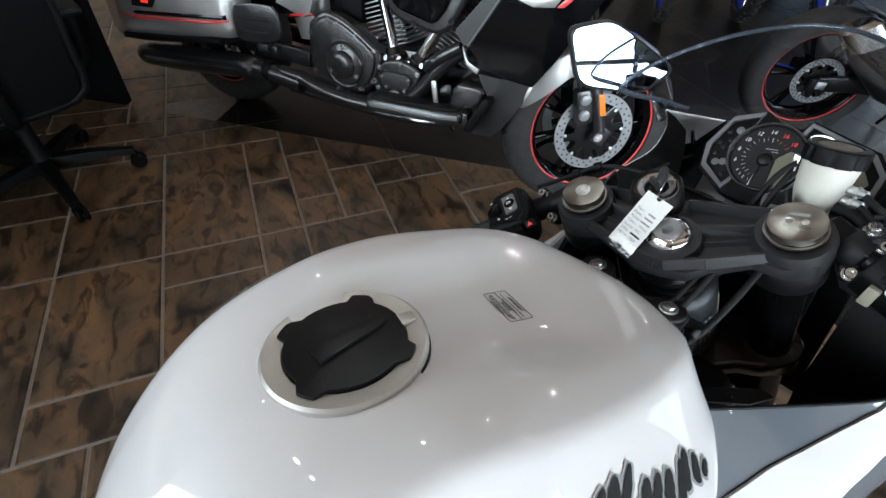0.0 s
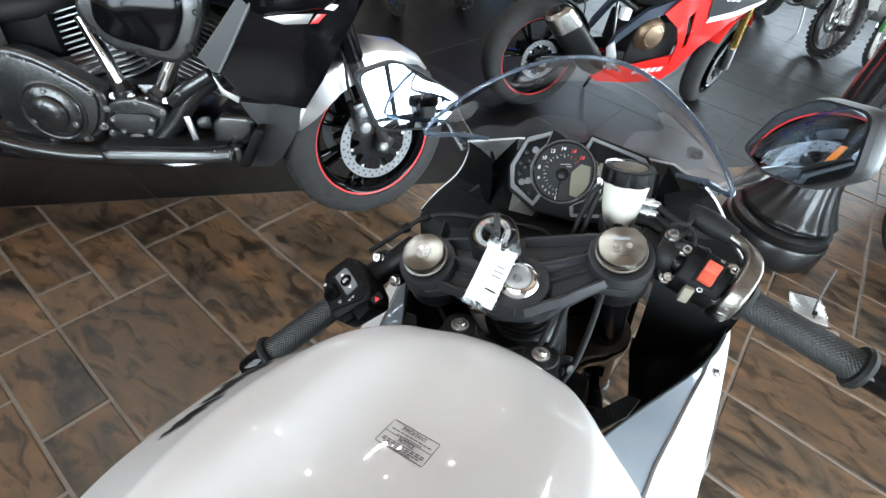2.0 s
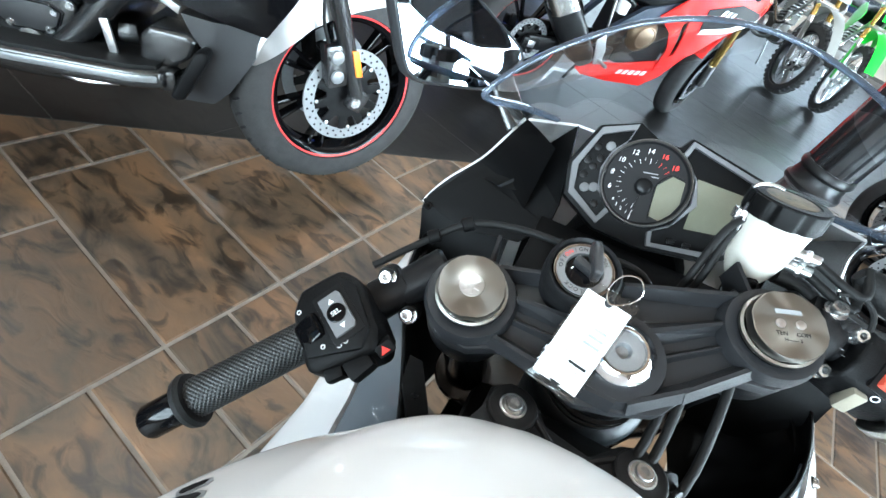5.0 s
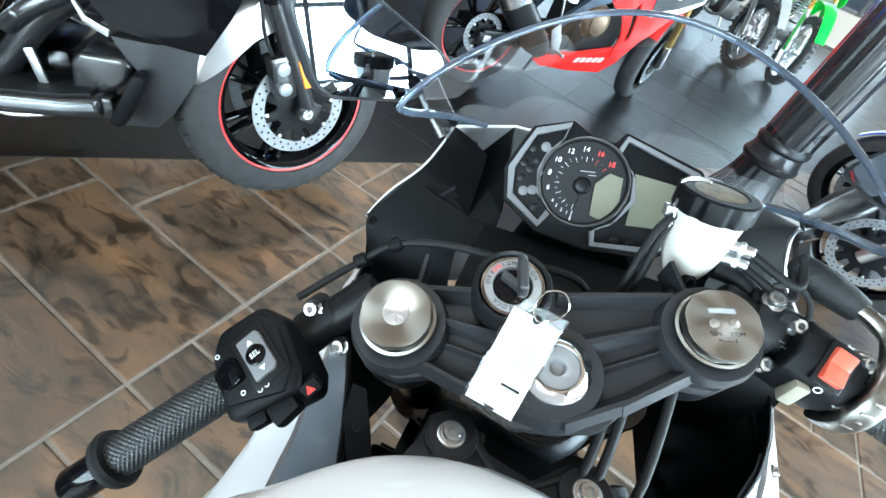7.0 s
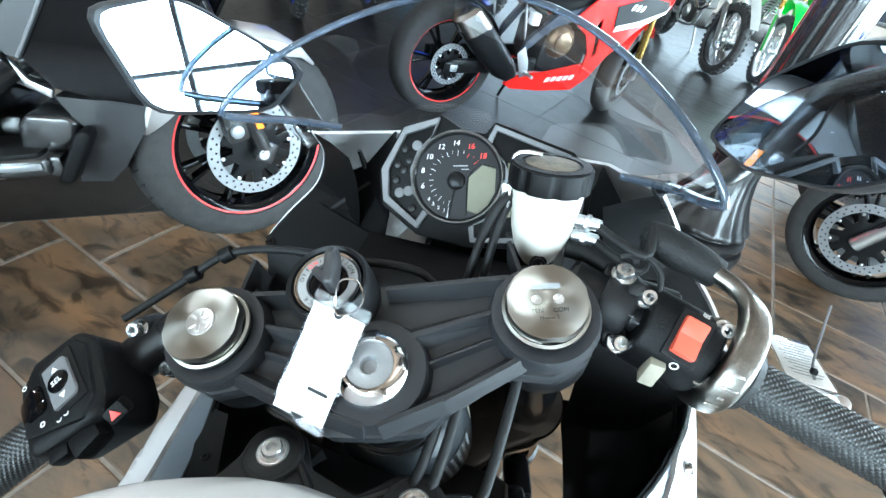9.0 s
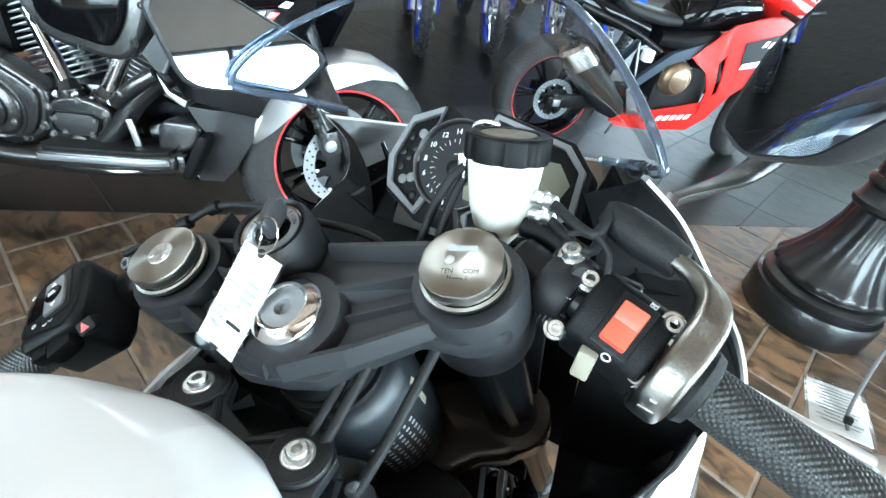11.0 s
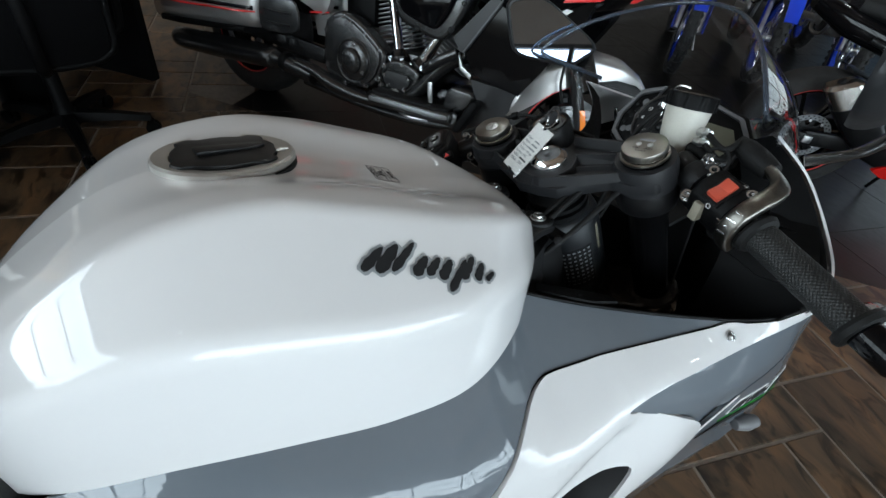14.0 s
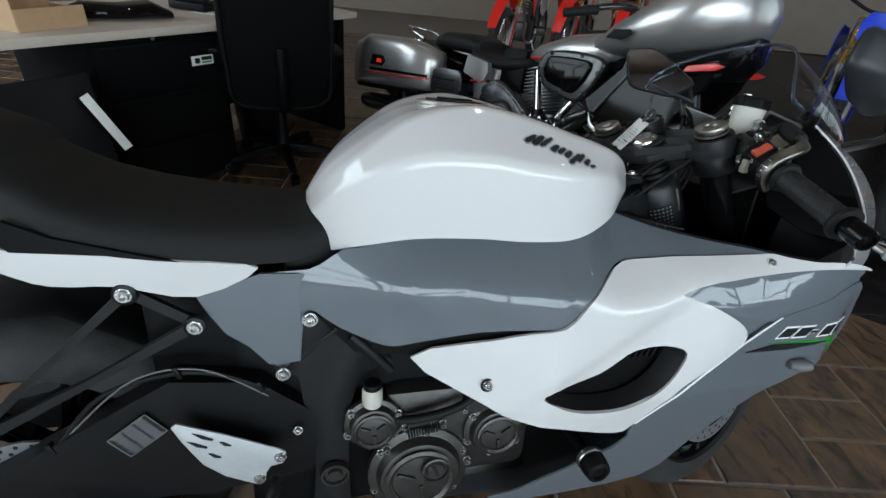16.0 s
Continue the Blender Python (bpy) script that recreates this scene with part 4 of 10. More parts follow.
# handlebars, grips, switches
for s in (-1, 1):
    inner, end = Vector((s * 0.152, 0.058, -0.043)), Vector((s * 0.377, -0.088, -0.097))
    d = (end - inner).normalized()
    bar = part("handlebar", S(rod(inner, inner + d * 0.245, 0.0112, 0.0112, 20)), BLACKM, bike)
    g0, g1 = inner + d * 0.112, inner + d * 0.232
    seg, rows = 144, 180
    M = axis_to(g0, d)
    L = (g1 - g0).length
    gb = bmesh.new()
    rings = []
    for i in range(rows + 1):  # diamond relief
        z = L * i / rows
        ring = []
        for j in range(seg):
            a = 2 * math.pi * j / seg
            u, w = 24 * a, 2 * math.pi * z / 0.0042
            r = 0.0167 + 0.0013 * abs(math.sin((u + w) / 2) * math.sin((u - w) / 2)) ** 0.8 if 2 < i < rows - 2 else 0.0162
            ring.append(gb.verts.new((r * math.cos(a), r * math.sin(a), z)))
        rings.append(ring)
    for a, b in zip(rings, rings[1:]):
        for j in range(seg):
            gb.faces.new((a[j], a[(j + 1) % seg], b[(j + 1) % seg], b[j]))
    gb.faces.new(rings[0][::-1])
    gb.faces.new(rings[-1])
    part("grip", S(xf(gb, M)), GRIPM, bar, "black rubber grip with a diamond knurl", 80)
    part("grip_flange", S(lathe([(0.012, -0.001), (0.023, 0.0), (0.025, 0.004), (0.0235, 0.009), (0.012, 0.010)], 32, axis_to(g1 - d * 0.002, d))), RUBBER, bar)
    part("bar_end", S(lathe([(0, 0.0), (0.0150, 0.0), (0.0158, 0.004), (0.0158, 0.036), (0.014, 0.0395), (0.009, 0.040), (0.0085, 0.037), (0, 0.037)], 28, axis_to(g1 + d * 0.006, d))), GLOSSBLK, bar, "gloss black bar end weight")
    # split clamp bolts of the clip-on arm
    part("bar_clamp", S(rod(inner - d * 0.02, inner + d * 0.030, 0.0175, 0.0165, 24, 0.003)), BLACKM, bar)
    for p in ((s * 0.185, 0.046, -0.030), (s * 0.165, 0.022, -0.050)):
        ear = part("clamp_ear", S(rod(Vector(p) + Vector((0, 0.012, -0.018)), p, 0.0092, 0.0086, 16)), BLACKM, bar)
        part("bolt", S(bolt(p, (0.1 * s, -0.45, 0.9), 0.0056, 0.0070)), BOLTM, ear)

# left switch block: rounded case, grey rocker with arrows, levers
dl = Vector((-0.863, -0.494, -0.212)).normalized()
upl = (Vector((0, 0, 1)) - dl * dl.z).normalized()
sdl = upl.cross(dl).normalized()  # forward of the bar
CL = Vector((-0.214, 0.002, -0.040))


def frame_of(c, x, y, z):
    return Matrix(((x.x, y.x, z.x, c.x), (x.y, y.y, z.y, c.y), (x.z, y.z, z.z, c.z), (0, 0, 0, 1)))


LF = STEER @ frame_of(CL, -dl, -sdl if (-dl).cross(-sdl).dot(upl) > 0 else sdl, upl) @ Matrix.Diagonal((1.13, 1.13, 1.0, 1))
sw = part("switch_block", xf(prism([(-0.028, -0.030), (0.022, -0.034), (0.028, -0.020), (0.027, 0.020), (0.016, 0.034), (-0.018, 0.032), (-0.028, 0.016)], 0.052, pose(0, 0, -0.028), 0.008, 3), LF), BLACKP, bike, "black switch block with rocker and levers")
part("switch_face", xf(prism([(-0.024, -0.020), (0.014, -0.030), (0.024, -0.018), (0.024, 0.016), (0.014, 0.028), (-0.014, 0.026), (-0.024, 0.012)], 0.006, pose(0, 0, 0.0205), 0.003, 2), LF), BLACKP, sw)
RK = pose(0.006, 0.000, 0.0262, 0, 0, 11)
part("rocker_frame", xf(prism([(-0.012, -0.020), (0.012, -0.020), (0.012, 0.020), (-0.012, 0.020)], 0.0012, RK, 0.0005), LF), BLACKM, sw)
part("rocker", xf(prism([(-0.0085, -0.0155), (0.0065, -0.0155), (0.0085, -0.0125), (0.0085, 0.0125), (0.0065, 0.0155), (-0.0085, 0.0155)], 0.0036, RK, 0.0012), LF), BEZEL, sw, "grey rocker switch with arrows")
part("rocker_hub", xf(disc(0.0070, 0.0050, 0.001, 24, RK), LF), GLOSSBLK, sw)
text_part("print", "SEL", 0.0050, WHITEPL, sw, LF @ RK @ pose(0, 0, 0.0052), 0.0001)
for y, k in ((0.0095, 1), (-0.0105, -1)):
    part("arrow_print", xf(prism([(-0.0022, -0.0015 * k), (0.0022, -0.0015 * k), (0, 0.0022 * k)], 0.0003, RK @ pose(0, y, 0.0037)), LF), WHITEPL, sw)
part("dip_switch", xf(box((0.020, 0.020, 0.012), (-0.0165, -0.002, 0.0225), 0.004, (0, -22, 11)), LF), GLOSSBLK, sw, "gloss black dip switch")
part("indicator_lever", xf(box((0.020, 0.016, 0.014), (0.006, -0.036, 0.012), 0.004, (0, 0, 15)), LF), BLACKP, sw)
part("horn_button", xf(box((0.014, 0.012, 0.012), (-0.012, -0.033, 0.012), 0.003), LF), BLACKP, sw)
part("hazard_switch", xf(box((0.013, 0.010, 0.010), (0.026, -0.031, 0.012), 0.002, (38, 0, 10)), LF), BLACKP, sw)
part("hazard_print", xf(prism([(-0.0034, -0.0024), (0.0034, -0.0024), (0, 0.0034)], 0.0005, pose(0.026, -0.0342, 0.0160, 38, 0, 10)), LF), REDPRINT, sw)
for x, y in ((-0.0205, 0.0135), (-0.0105, -0.0175), (0.0005, -0.0215), (0.0055, -0.0205)):
    part("symbol_print", xf(lathe([(0.0011, 0), (0.0017, 0), (0.0017, 0.0003), (0.0011, 0.0003)], 14, pose(x, y, 0.0266)), LF), WHITEPL, sw)
part("clutch_perch", S(rod((-0.168, 0.050, -0.046), (-0.196, 0.030, -0.052), 0.017, 0.018, 20)), BLACKM, bike)
FW = Vector((0, 1, 0))


def brake_lever():
    """A bright lever blade in front of and below the grip."""
    tip = STEER.inverted() @ Vector((0.352, 0.187, 0.812))
    base = Vector((0.196, 0.066, -0.098))
    d = tip - base
    pts = [base, base + d * 0.3 + Vector((0, 0.002, -0.006)), base + d * 0.6 + Vector((0, 0.002, -0.006)), base + d * 0.9, tip]
    ob = part("brake_lever", S(tube(pts, [0.0085, 0.0062, 0.0052, 0.0048, 0.0050], 14, 5)), ALLOY, bike, "bright alloy brake lever")
    part("lever_ball", S(lathe([(0, -0.0085), (0.0060, -0.0060), (0.0085, 0), (0.0060, 0.0060), (0, 0.0085)], 20, Matrix.Translation(tip))), ALLOY, ob)


brake_lever()

# right switch block: kill switch, starter, throttle casting with cables
dr = Vector((0.822, -0.534, -0.197)).normalized()
upr = Vector((0, -0.30, 1.0))
upr = (upr - dr * dr.dot(upr)).normalized()
CR = Vector((0.204, 0.024, -0.055))
RF = STEER @ frame_of(CR, dr, upr.cross(dr).normalized(), upr)
ALONG = Matrix(((0, 0, 1, -0.027), (1, 0, 0, 0), (0, 1, 0, 0), (0, 0, 0, 1)))
case = [(-0.029, -0.014), (-0.028, 0.006), (-0.021, 0.020), (-0.008, 0.0275), (0.010, 0.0275), (0.022, 0.020), (0.028, 0.004), (0.026, -0.018), (0.004, -0.027), (-0.020, -0.024)]
rs = part("switch_block", xf(prism(case, 0.050, RF @ ALONG, 0.004, 3), Matrix.Identity(4)), BLACKP, bike, "black switch block with red kill switch")
part("kill_well", xf(box((0.023, 0.035, 0.004), (0.0, -0.001, 0.0270), 0.0015, (4, 0, 0)), RF), BLACKM, rs)
part("kill_switch", xf(join(box((0.016, 0.0145, 0.009), (0.0, 0.005, 0.0282), 0.0018, (12, 0, 0)), box((0.016, 0.0145, 0.009), (0.0, -0.0075, 0.0282), 0.0018, (-8, 0, 0))), RF), REDSW, rs, "red engine kill switch")
part("starter_switch", xf(box((0.011, 0.022, 0.011), (-0.006, -0.0285, 0.010), 0.002, (52, 0, 10)), RF), TAN, rs, "worn tan starter switch")
part("starter_cap", xf(lathe([(0.0020, 0), (0.0028, 0), (0.0028, 0.0006), (0.0020, 0.0006)], 16, pose(-0.006, -0.0275, 0.0165, 52, 0, 10)), RF), WHITEPL, rs)
part("symbol_print", xf(lathe([(0.0022, 0), (0.0030, 0), (0.0030, 0.0003), (0.0022, 0.0003)], 18, pose(0.002, -0.0205, 0.0208, 50)), RF), WHITEPL, rs)
part("symbol_print", xf(join(box((0.006, 0.0008, 0.0003), (0.006, 0.0195, 0.0222), 0, (-38, 0, 40)), box((0.006, 0.0008, 0.0003), (0.006, 0.0195, 0.0222), 0, (-38, 0, -40)), lathe([(0.0016, 0), (0.0024, 0), (0.0024, 0.0003), (0.0016, 0.0003)], 16, pose(0.006, 0.0195, 0.0221, -38))), RF), WHITEPL, rs)
for p in ((0.2299, 0.0203, -0.0336), (0.2103, -0.0044, -0.0506)):
    tab = part("screw_tab", S(rod(Vector(p) + Vector((-0.001, 0.010, -0.020)), Vector(p) + Vector((0, 0.001, -0.002)), 0.0088, 0.0082, 18)), MACHINED, rs)
    part("bolt", S(bolt(p, (0.1, -0.45, 0.9), 0.0052, 0.0050)), BOLTM, tab)
# brake perch: a ring round the bar with a split cap
PERCH = axis_to(Vector((0.1655, 0.0492, -0.0462)), dr)
pch = part("brake_perch", S(lathe([(0.0112, -0.012), (0.0185, -0.012), (0.0205, -0.009), (0.0205, 0.009), (0.0185, 0.012), (0.0112, 0.012)], 36, PERCH)), CASTBLK, bike, "black brake lever perch with two screws")
for p in ((0.1815, 0.0456, -0.0285), (0.1640, 0.0253, -0.0495)):
    part("perch_ear", S(rod(Vector(p) + Vector((0, 0.016, -0.016)), Vector(p) + Vector((0, 0.0005, -0.001)), 0.0100, 0.0090, 18)), CASTBLK, pch)
for k, ww in ((-0.003, 0.007), (0.004, 0.005)):
    part("cast_print", S(box((ww, 0.0008, 0.0004), (0.1745 + k, 0.0325 - k * 0.5, -0.0345 - k), 0, (-48, 0, -30))), BEZEL, pch)
# throttle casting: hoop round the grip that bends forward into the cable boot


def strap(points, half_w, half_t, centre, n=8):
    """A rounded flat bar along a line; its flat side faces away from the axis along x through centre."""
    line = spline(points, n)
    secs = []
    for i, p in enumerate(line):
        d = (line[min(i + 1, len(line) - 1)] - line[max(i - 1, 0)]).normalized()
        out = Vector((0, p.y - centre[0], p.z - centre[1]))
        out = (out - d * out.dot(d)).normalized()
        side = d.cross(out)
        ring = []
        for q in range(20):
            a = 2 * math.pi * q / 20
            ca, sa = math.cos(a), math.sin(a)
            ring.append(p + side * half_w * math.copysign(abs(ca) ** 0.6, ca) + out * half_t * math.copysign(abs(sa) ** 0.6, sa))
        secs.append(ring)
    return loft(secs)


th = part("throttle_casting", xf(strap([(0.034, -0.0265, -0.014), (0.034, -0.0275, 0.002), (0.034, -0.0215, 0.0175), (0.034, -0.006, 0.0275), (0.034, 0.012, 0.0290), (0.033, 0.028, 0.0262), (0.028, 0.041, 0.0215), (0.017, 0.0490, 0.0165), (0.002, 0.0530, 0.0128), (-0.008, 0.0545, 0.0115)], 0.0100, 0.0062, (0, 0)), RF), MACHINED, bike, "worn dark machined throttle housing", 50)
part("throttle_flange", xf(lathe([(0.016, 0.0), (0.0235, 0.0), (0.0245, 0.003), (0.0225, 0.008), (0.016, 0.010)], 32, pose(0.045, 0, 0, 0, 90, 0)), RF), RUBBER, th)
for q, w in ((30, 0.010), (44, 0.004), (58, 0.011), (76, 0.008), (92, 0.011)):  # raised casting marks
    part("cast_mark", xf(box((w, 0.0020, 0.0012), (0.034, -0.0338 * math.cos(radians(q)), 0.0338 * math.sin(radians(q))), 0.0003, (90 - q, 0, 12)), RF), BOLTM, th)
part("cable_boot", xf(tube([(0.004, 0.0535, 0.012), (-0.010, 0.055, 0.011), (-0.024, 0.056, 0.010), (-0.040, 0.058, 0.009), (-0.052, 0.060, 0.010)], [0.0105, 0.0125, 0.0135, 0.0125, 0.0075], 14, 6), RF), RUBBER, bike)

# brake fluid reservoir on a bright bracket, its hose, and the throttle cables
RES = pose(0.077, 0.143, 0.937, -9, 1, 12)
res = part("brake_reservoir", xf(lathe([(0, -0.014), (0.010, -0.014), (0.0145, -0.008), (0.0190, 0.001), (0.0228, 0.014), (0.0256, 0.034), (0.0272, 0.050), (0.0268, 0.054), (0, 0.054)], 40), RES), RESPL, bike, "milky plastic brake fluid reservoir")
ridge = []
for k in range(64):
    a = 2 * math.pi * k / 64
    r = 0.0305 - (0.0022 if (k % 8) in (0, 1) else 0)
    ridge.append((r * math.cos(a), r * math.sin(a)))
part("reservoir_cap", xf(join(prism(ridge, 0.017, pose(0, 0, 0.049), 0.0015), lathe([(0, 0.064), (0.020, 0.064), (0.022, 0.067), (0.0283, 0.067), (0.0294, 0.0655)], 40)), RES), BLACKP, res, "black ribbed screw cap")
part("cap_label", xf(disc(0.0195, 0.0006, 0.0002, 32, pose(0, 0, 0.0662)), RES), mat("worn_brown_cap_label", (0.20, 0.16, 0.10), 0.6, 0, 0, 0.5, 60, 0.4, 300, color2=(0.03, 0.028, 0.025)), res)
part("bracket", xf(join(box((0.002, 0.016, 0.030), (-0.028, 0.0, 0.040), 0.0006), tube([(-0.028, 0.006, 0.056), (-0.027, 0.006, 0.068), (-0.018, 0.004, 0.072), (-0.008, 0.004, 0.071)], 0.0018, 8, 4), box((0.007, 0.010, 0.010), (-0.031, 0.0, 0.044), 0.002)), RES), BOLTM, res)
part("mount_bolt", xf(bolt((0.0, -0.020, -0.006), (0, -1, 0.3), 0.005, 0.005), RES), BLACKM, res)
part("reservoir_arm", tube([(0.072, 0.125, 0.925), (0.080, 0.105, 0.912), (0.088, 0.085, 0.905)], 0.008, 12, 5), BLACKM, bike)
for k, off in enumerate((0.0, 0.012)):
    p0 = RES @ Vector((0.024, -0.004, 0.026 - off))
    pts = [p0, p0 + Vector((0.014, -0.004, 0.002)), p0 + Vector((0.05, -0.022, -0.004)), RF @ Vector((-0.050, 0.063 - 0.006 * k, 0.014 - 0.008 * k))]
    part("cable_ferrule", join(rod(pts[0], pts[0] + (pts[1] - pts[0]) * 1.3, 0.0055, 0.0045, 12), rod(pts[0] + (pts[1] - pts[0]) * 0.5, pts[0] + (pts[1] - pts[0]) * 0.8, 0.0066, 0.0066, 6)), ALLOY, bike)
    part("throttle_cable", tube(pts[1:], 0.0036, 10, 6), RUBBER, bike)
h0 = RES @ Vector((0.020, -0.006, 0.004))
part("reservoir_hose", tube([h0, h0 + Vector((0.02, 0.0, -0.002)), h0 + Vector((0.045, -0.006, -0.012)), STEER @ Vector((0.172, 0.066, -0.034))], 0.0078, 12, 6), RUBBER, bike)
mc = part("master_cylinder", S(join(rod((0.160, 0.070, -0.050), (0.215, 0.050, -0.060), 0.013, 0.012, 18), box((0.022, 0.020, 0.022), (0.172, 0.066, -0.044), 0.004, (0, 0, -30)))), BLACKM, bike)
part("bolt", S(bolt((0.174, 0.064, -0.028), (0, 0.1, 1), 0.0065, 0.006)), BOLTM, mc)
part("banjo", S(tube([(0.172, 0.074, -0.020), (0.186, 0.072, -0.016), (0.196, 0.060, -0.022), (0.194, 0.046, -0.03)], 0.0022, 8, 4)), RUBBER, mc)
# wires and hoses in front of the clamp
for x0, x1, b in ((0.040, 0.055, 0.0), (0.050, 0.062, 0.008)):
    part("hose", tube([(x1 + 0.006, 0.150 + b, 0.985), (x1 - 0.012, 0.130 + b, 0.970), (x0 - 0.006, 0.105 + b, 0.93), (x0 - 0.012, 0.095 + b, 0.87), (x0 - 0.03, 0.08, 0.78)], 0.0034, 10, 6), RUBBER, bike)
part("wire_loom", tube([(-0.205, -0.005, 0.890), (-0.180, 0.030, 0.905), (-0.150, 0.055, 0.925), (-0.110, 0.068, 0.932), (-0.06, 0.078, 0.930), (0.0, 0.095, 0.920), (0.03, 0.085, 0.88)], 0.0032, 10, 6), RUBBER, bike)
for p in ((-0.172, 0.038, 0.911), (-0.150, 0.055, 0.925)):
    part("wire_tie", rod(Vector(p) - Vector((0.004, 0.003, 0.002)), Vector(p) + Vector((0.004, 0.003, 0.002)), 0.0062, 0.0062, 12), BLACKP, bike)
part("clutch_cable", tube([(-0.185, 0.045, 0.872), (-0.12, 0.08, 0.85), (-0.03, 0.07, 0.80), (0.03, 0.03, 0.72)], 0.003, 10, 6), RUBBER, bike)
for a, b in (((0.046, 0.040, 0.905), (0.005, -0.060, 0.80)), ((0.056, 0.040, 0.905), (0.015, -0.066, 0.79)), ((0.088, 0.060, 0.905), (0.046, -0.072, 0.775))):
    part("hose", tube([a, ((a[0] + b[0]) / 2 + 0.015, (a[1] + b[1]) / 2 - 0.02, (a[2] + b[2]) / 2), b], 0.0037, 10, 6), RUBBER, bike)
clipp = part("hose_clip", xf(box((0.024, 0.014, 0.013), (0, 0, 0), 0.004), pose(0.068, -0.024, 0.838, 30, 20, 35)), BLACKP, bike)
part("clip_screw", disc(0.0058, 0.004, 0.001, 18, axis_to((0.078, -0.030, 0.838), (0.7, -0.6, 0.4))), BLACKM, clipp)

# lower clamp, frame beams, radiator and the dark gear behind the forks
part("lower_clamp", S(prism(mirrored([(0, -0.045), (0.05, -0.040), (0.085, -0.018), (0.113, -0.012), (0.148, 0.012), (0.148, 0.052), (0.113, 0.074), (0.05, 0.06), (0, 0.05)]), 0.034, pose(0, 0, -0.285), 0.010, 3)), LOWCLAMP, bike, "glossy brown-black lower fork clamp")
for s in (-1, 1):
    part("fork_collar", S(lathe([(0.0255, -0.25), (0.037, -0.252), (0.039, -0.256), (0.037, -0.262), (0.037, -0.285), (0.0255, -0.29)], 36, pose(s * 0.113, 0.032, 0))), LOWCLAMP, bike)
    beam = [[(s * (x + dx), y, z + dz) for dx, dz in ((-0.018, -0.045), (0.018, -0.045), (0.022, 0.0), (0.014, 0.04), (-0.014, 0.04), (-0.022, 0))] for x, y, z in
            ((0.045, -0.02, 0.80), (0.085, -0.10, 0.77), (0.125, -0.22, 0.72), (0.13, -0.38, 0.66), (0.105, -0.56, 0.60), (0.095, -0.62, 0.50), (0.095, -0.60, 0.34), (0.095, -0.58, 0.22))]
    part("frame_beam", loft(beam), CASTBLK, bike, "grey-black alloy frame beam")
head = part("steering_head", S(lathe([(0, -0.088), (0.040, -0.088), (0.049, -0.094), (0.0525, -0.104), (0.0535, -0.15), (0.0535, -0.21), (0.048, -0.245), (0, -0.25)], 48)), HEADCAST, bike, "blue-black steering head casting")


def on_head(a, z, r=0.0536):
    """A place on the steering head: angle round its axis in degrees and height."""
    return STEER @ pose(r * math.cos(radians(a)), r * math.sin(radians(a)), z, 0, 0, a)


pl = part("frame_plate_label", S(thick(loft([[Vector((0.0538 * math.cos(radians(a)), 0.0538 * math.sin(radians(a)), z)) for a in np.linspace(-66, -16, 12)] for z in (-0.212, -0.172, -0.134)], closed=False), 0.0003)), INK, bike, "black compliance label with white print")
for row in range(9):
    for col in range(6):
        w = 0.0040 if (row * 2 + col * 3) % 4 else 0.0026
        part("print_mark", box((0.0003, w, 0.0030 if row < 7 else 0.0012), (0.0006, 0, 0)), GREYINK, pl).matrix_basis = on_head(-61 + 8.0 * col + 0.5 * (row % 2), -0.1395 - 0.0080 * row)
for row in range(14):  # stamped characters as plain bars
    part("stamp_bar", box((0.0004, 0.006, 0.0022), (0.0004, 0, 0)), TAN, head).matrix_basis = on_head(2, -0.112 - 0.0034 * row)
part("airbox_cover", join(box((0.16, 0.16, 0.10), (0, -0.08, 0.775), 0.03, (8, 0, 0)), box((0.20, 0.1, 0.16), (0, 0.06, 0.62), 0.02, (20, 0, 0))), BLACKP, bike)
rad = part("radiator", box((0.34, 0.03, 0.26), (0, 0.10, 0.42), 0.008, (18, 0, 0)), BLACKM, bike)
for q in range(11):
    part("radiator_fin", box((0.32, 0.034, 0.003), (0, 0.10 - 0.3 * (0.022 * q - 0.11), 0.31 + 0.022 * q), 0, (18, 0, 0)), BLACKM, rad)

# dash: carbon-black pod, grey bezel, tachometer with figures, panels of display
DASH = pose(-0.0219, 0.2358, 0.9287, 0, 0, 3.7) @ pose(0, 0, 0, 55.8) @ pose(0, 0, 0, 0, 0, 9)
DIAL_AT = DASH @ pose(0.0012, 0.0035, 0)
POD = [(-0.016, 0.068), (-0.058, 0.059), (-0.084, 0.012), (-0.081, -0.024), (-0.042, -0.055), (0.010, -0.067), (0.080, -0.068), (0.128, -0.044), (0.134, 0.0), (0.116, 0.028), (0.038, 0.060), (0.028, 0.048), (0.004, 0.054)]
dash = part("instrument_pod", prism(POD, 0.040, DASH @ pose(0, 0, -0.046), 0.004), BLACKP, bike, "black instrument pod with tachometer")
def rim(outline, w, h, z):
    """A raised band round an outline."""
    c = Vector((sum(p[0] for p in outline) / len(outline), sum(p[1] for p in outline) / len(outline)))
    bm = bmesh.new()
    n = len(outline)
    rings = []
    for k, zz in ((1.0, 0), (1.0, h), (0.0, h), (0.0, 0)):
        ring = []
        for x, y in outline:
            d = (c - Vector((x, y)))
            q = Vector((x, y)) + (d.normalized() * w if k == 0.0 else Vector((0, 0)))
            ring.append(bm.verts.new((q.x, q.y, z + zz)))
        rings.append(ring)
    for a, b in zip(rings, rings[1:] + rings[:1]):
        for k in range(n):
            bm.faces.new((a[k], a[(k + 1) % n], b[(k + 1) % n], b[k]))
    bmesh.ops.recalc_face_normals(bm, faces=bm.faces)
    return bevelled(bm, 0.0008, 1)
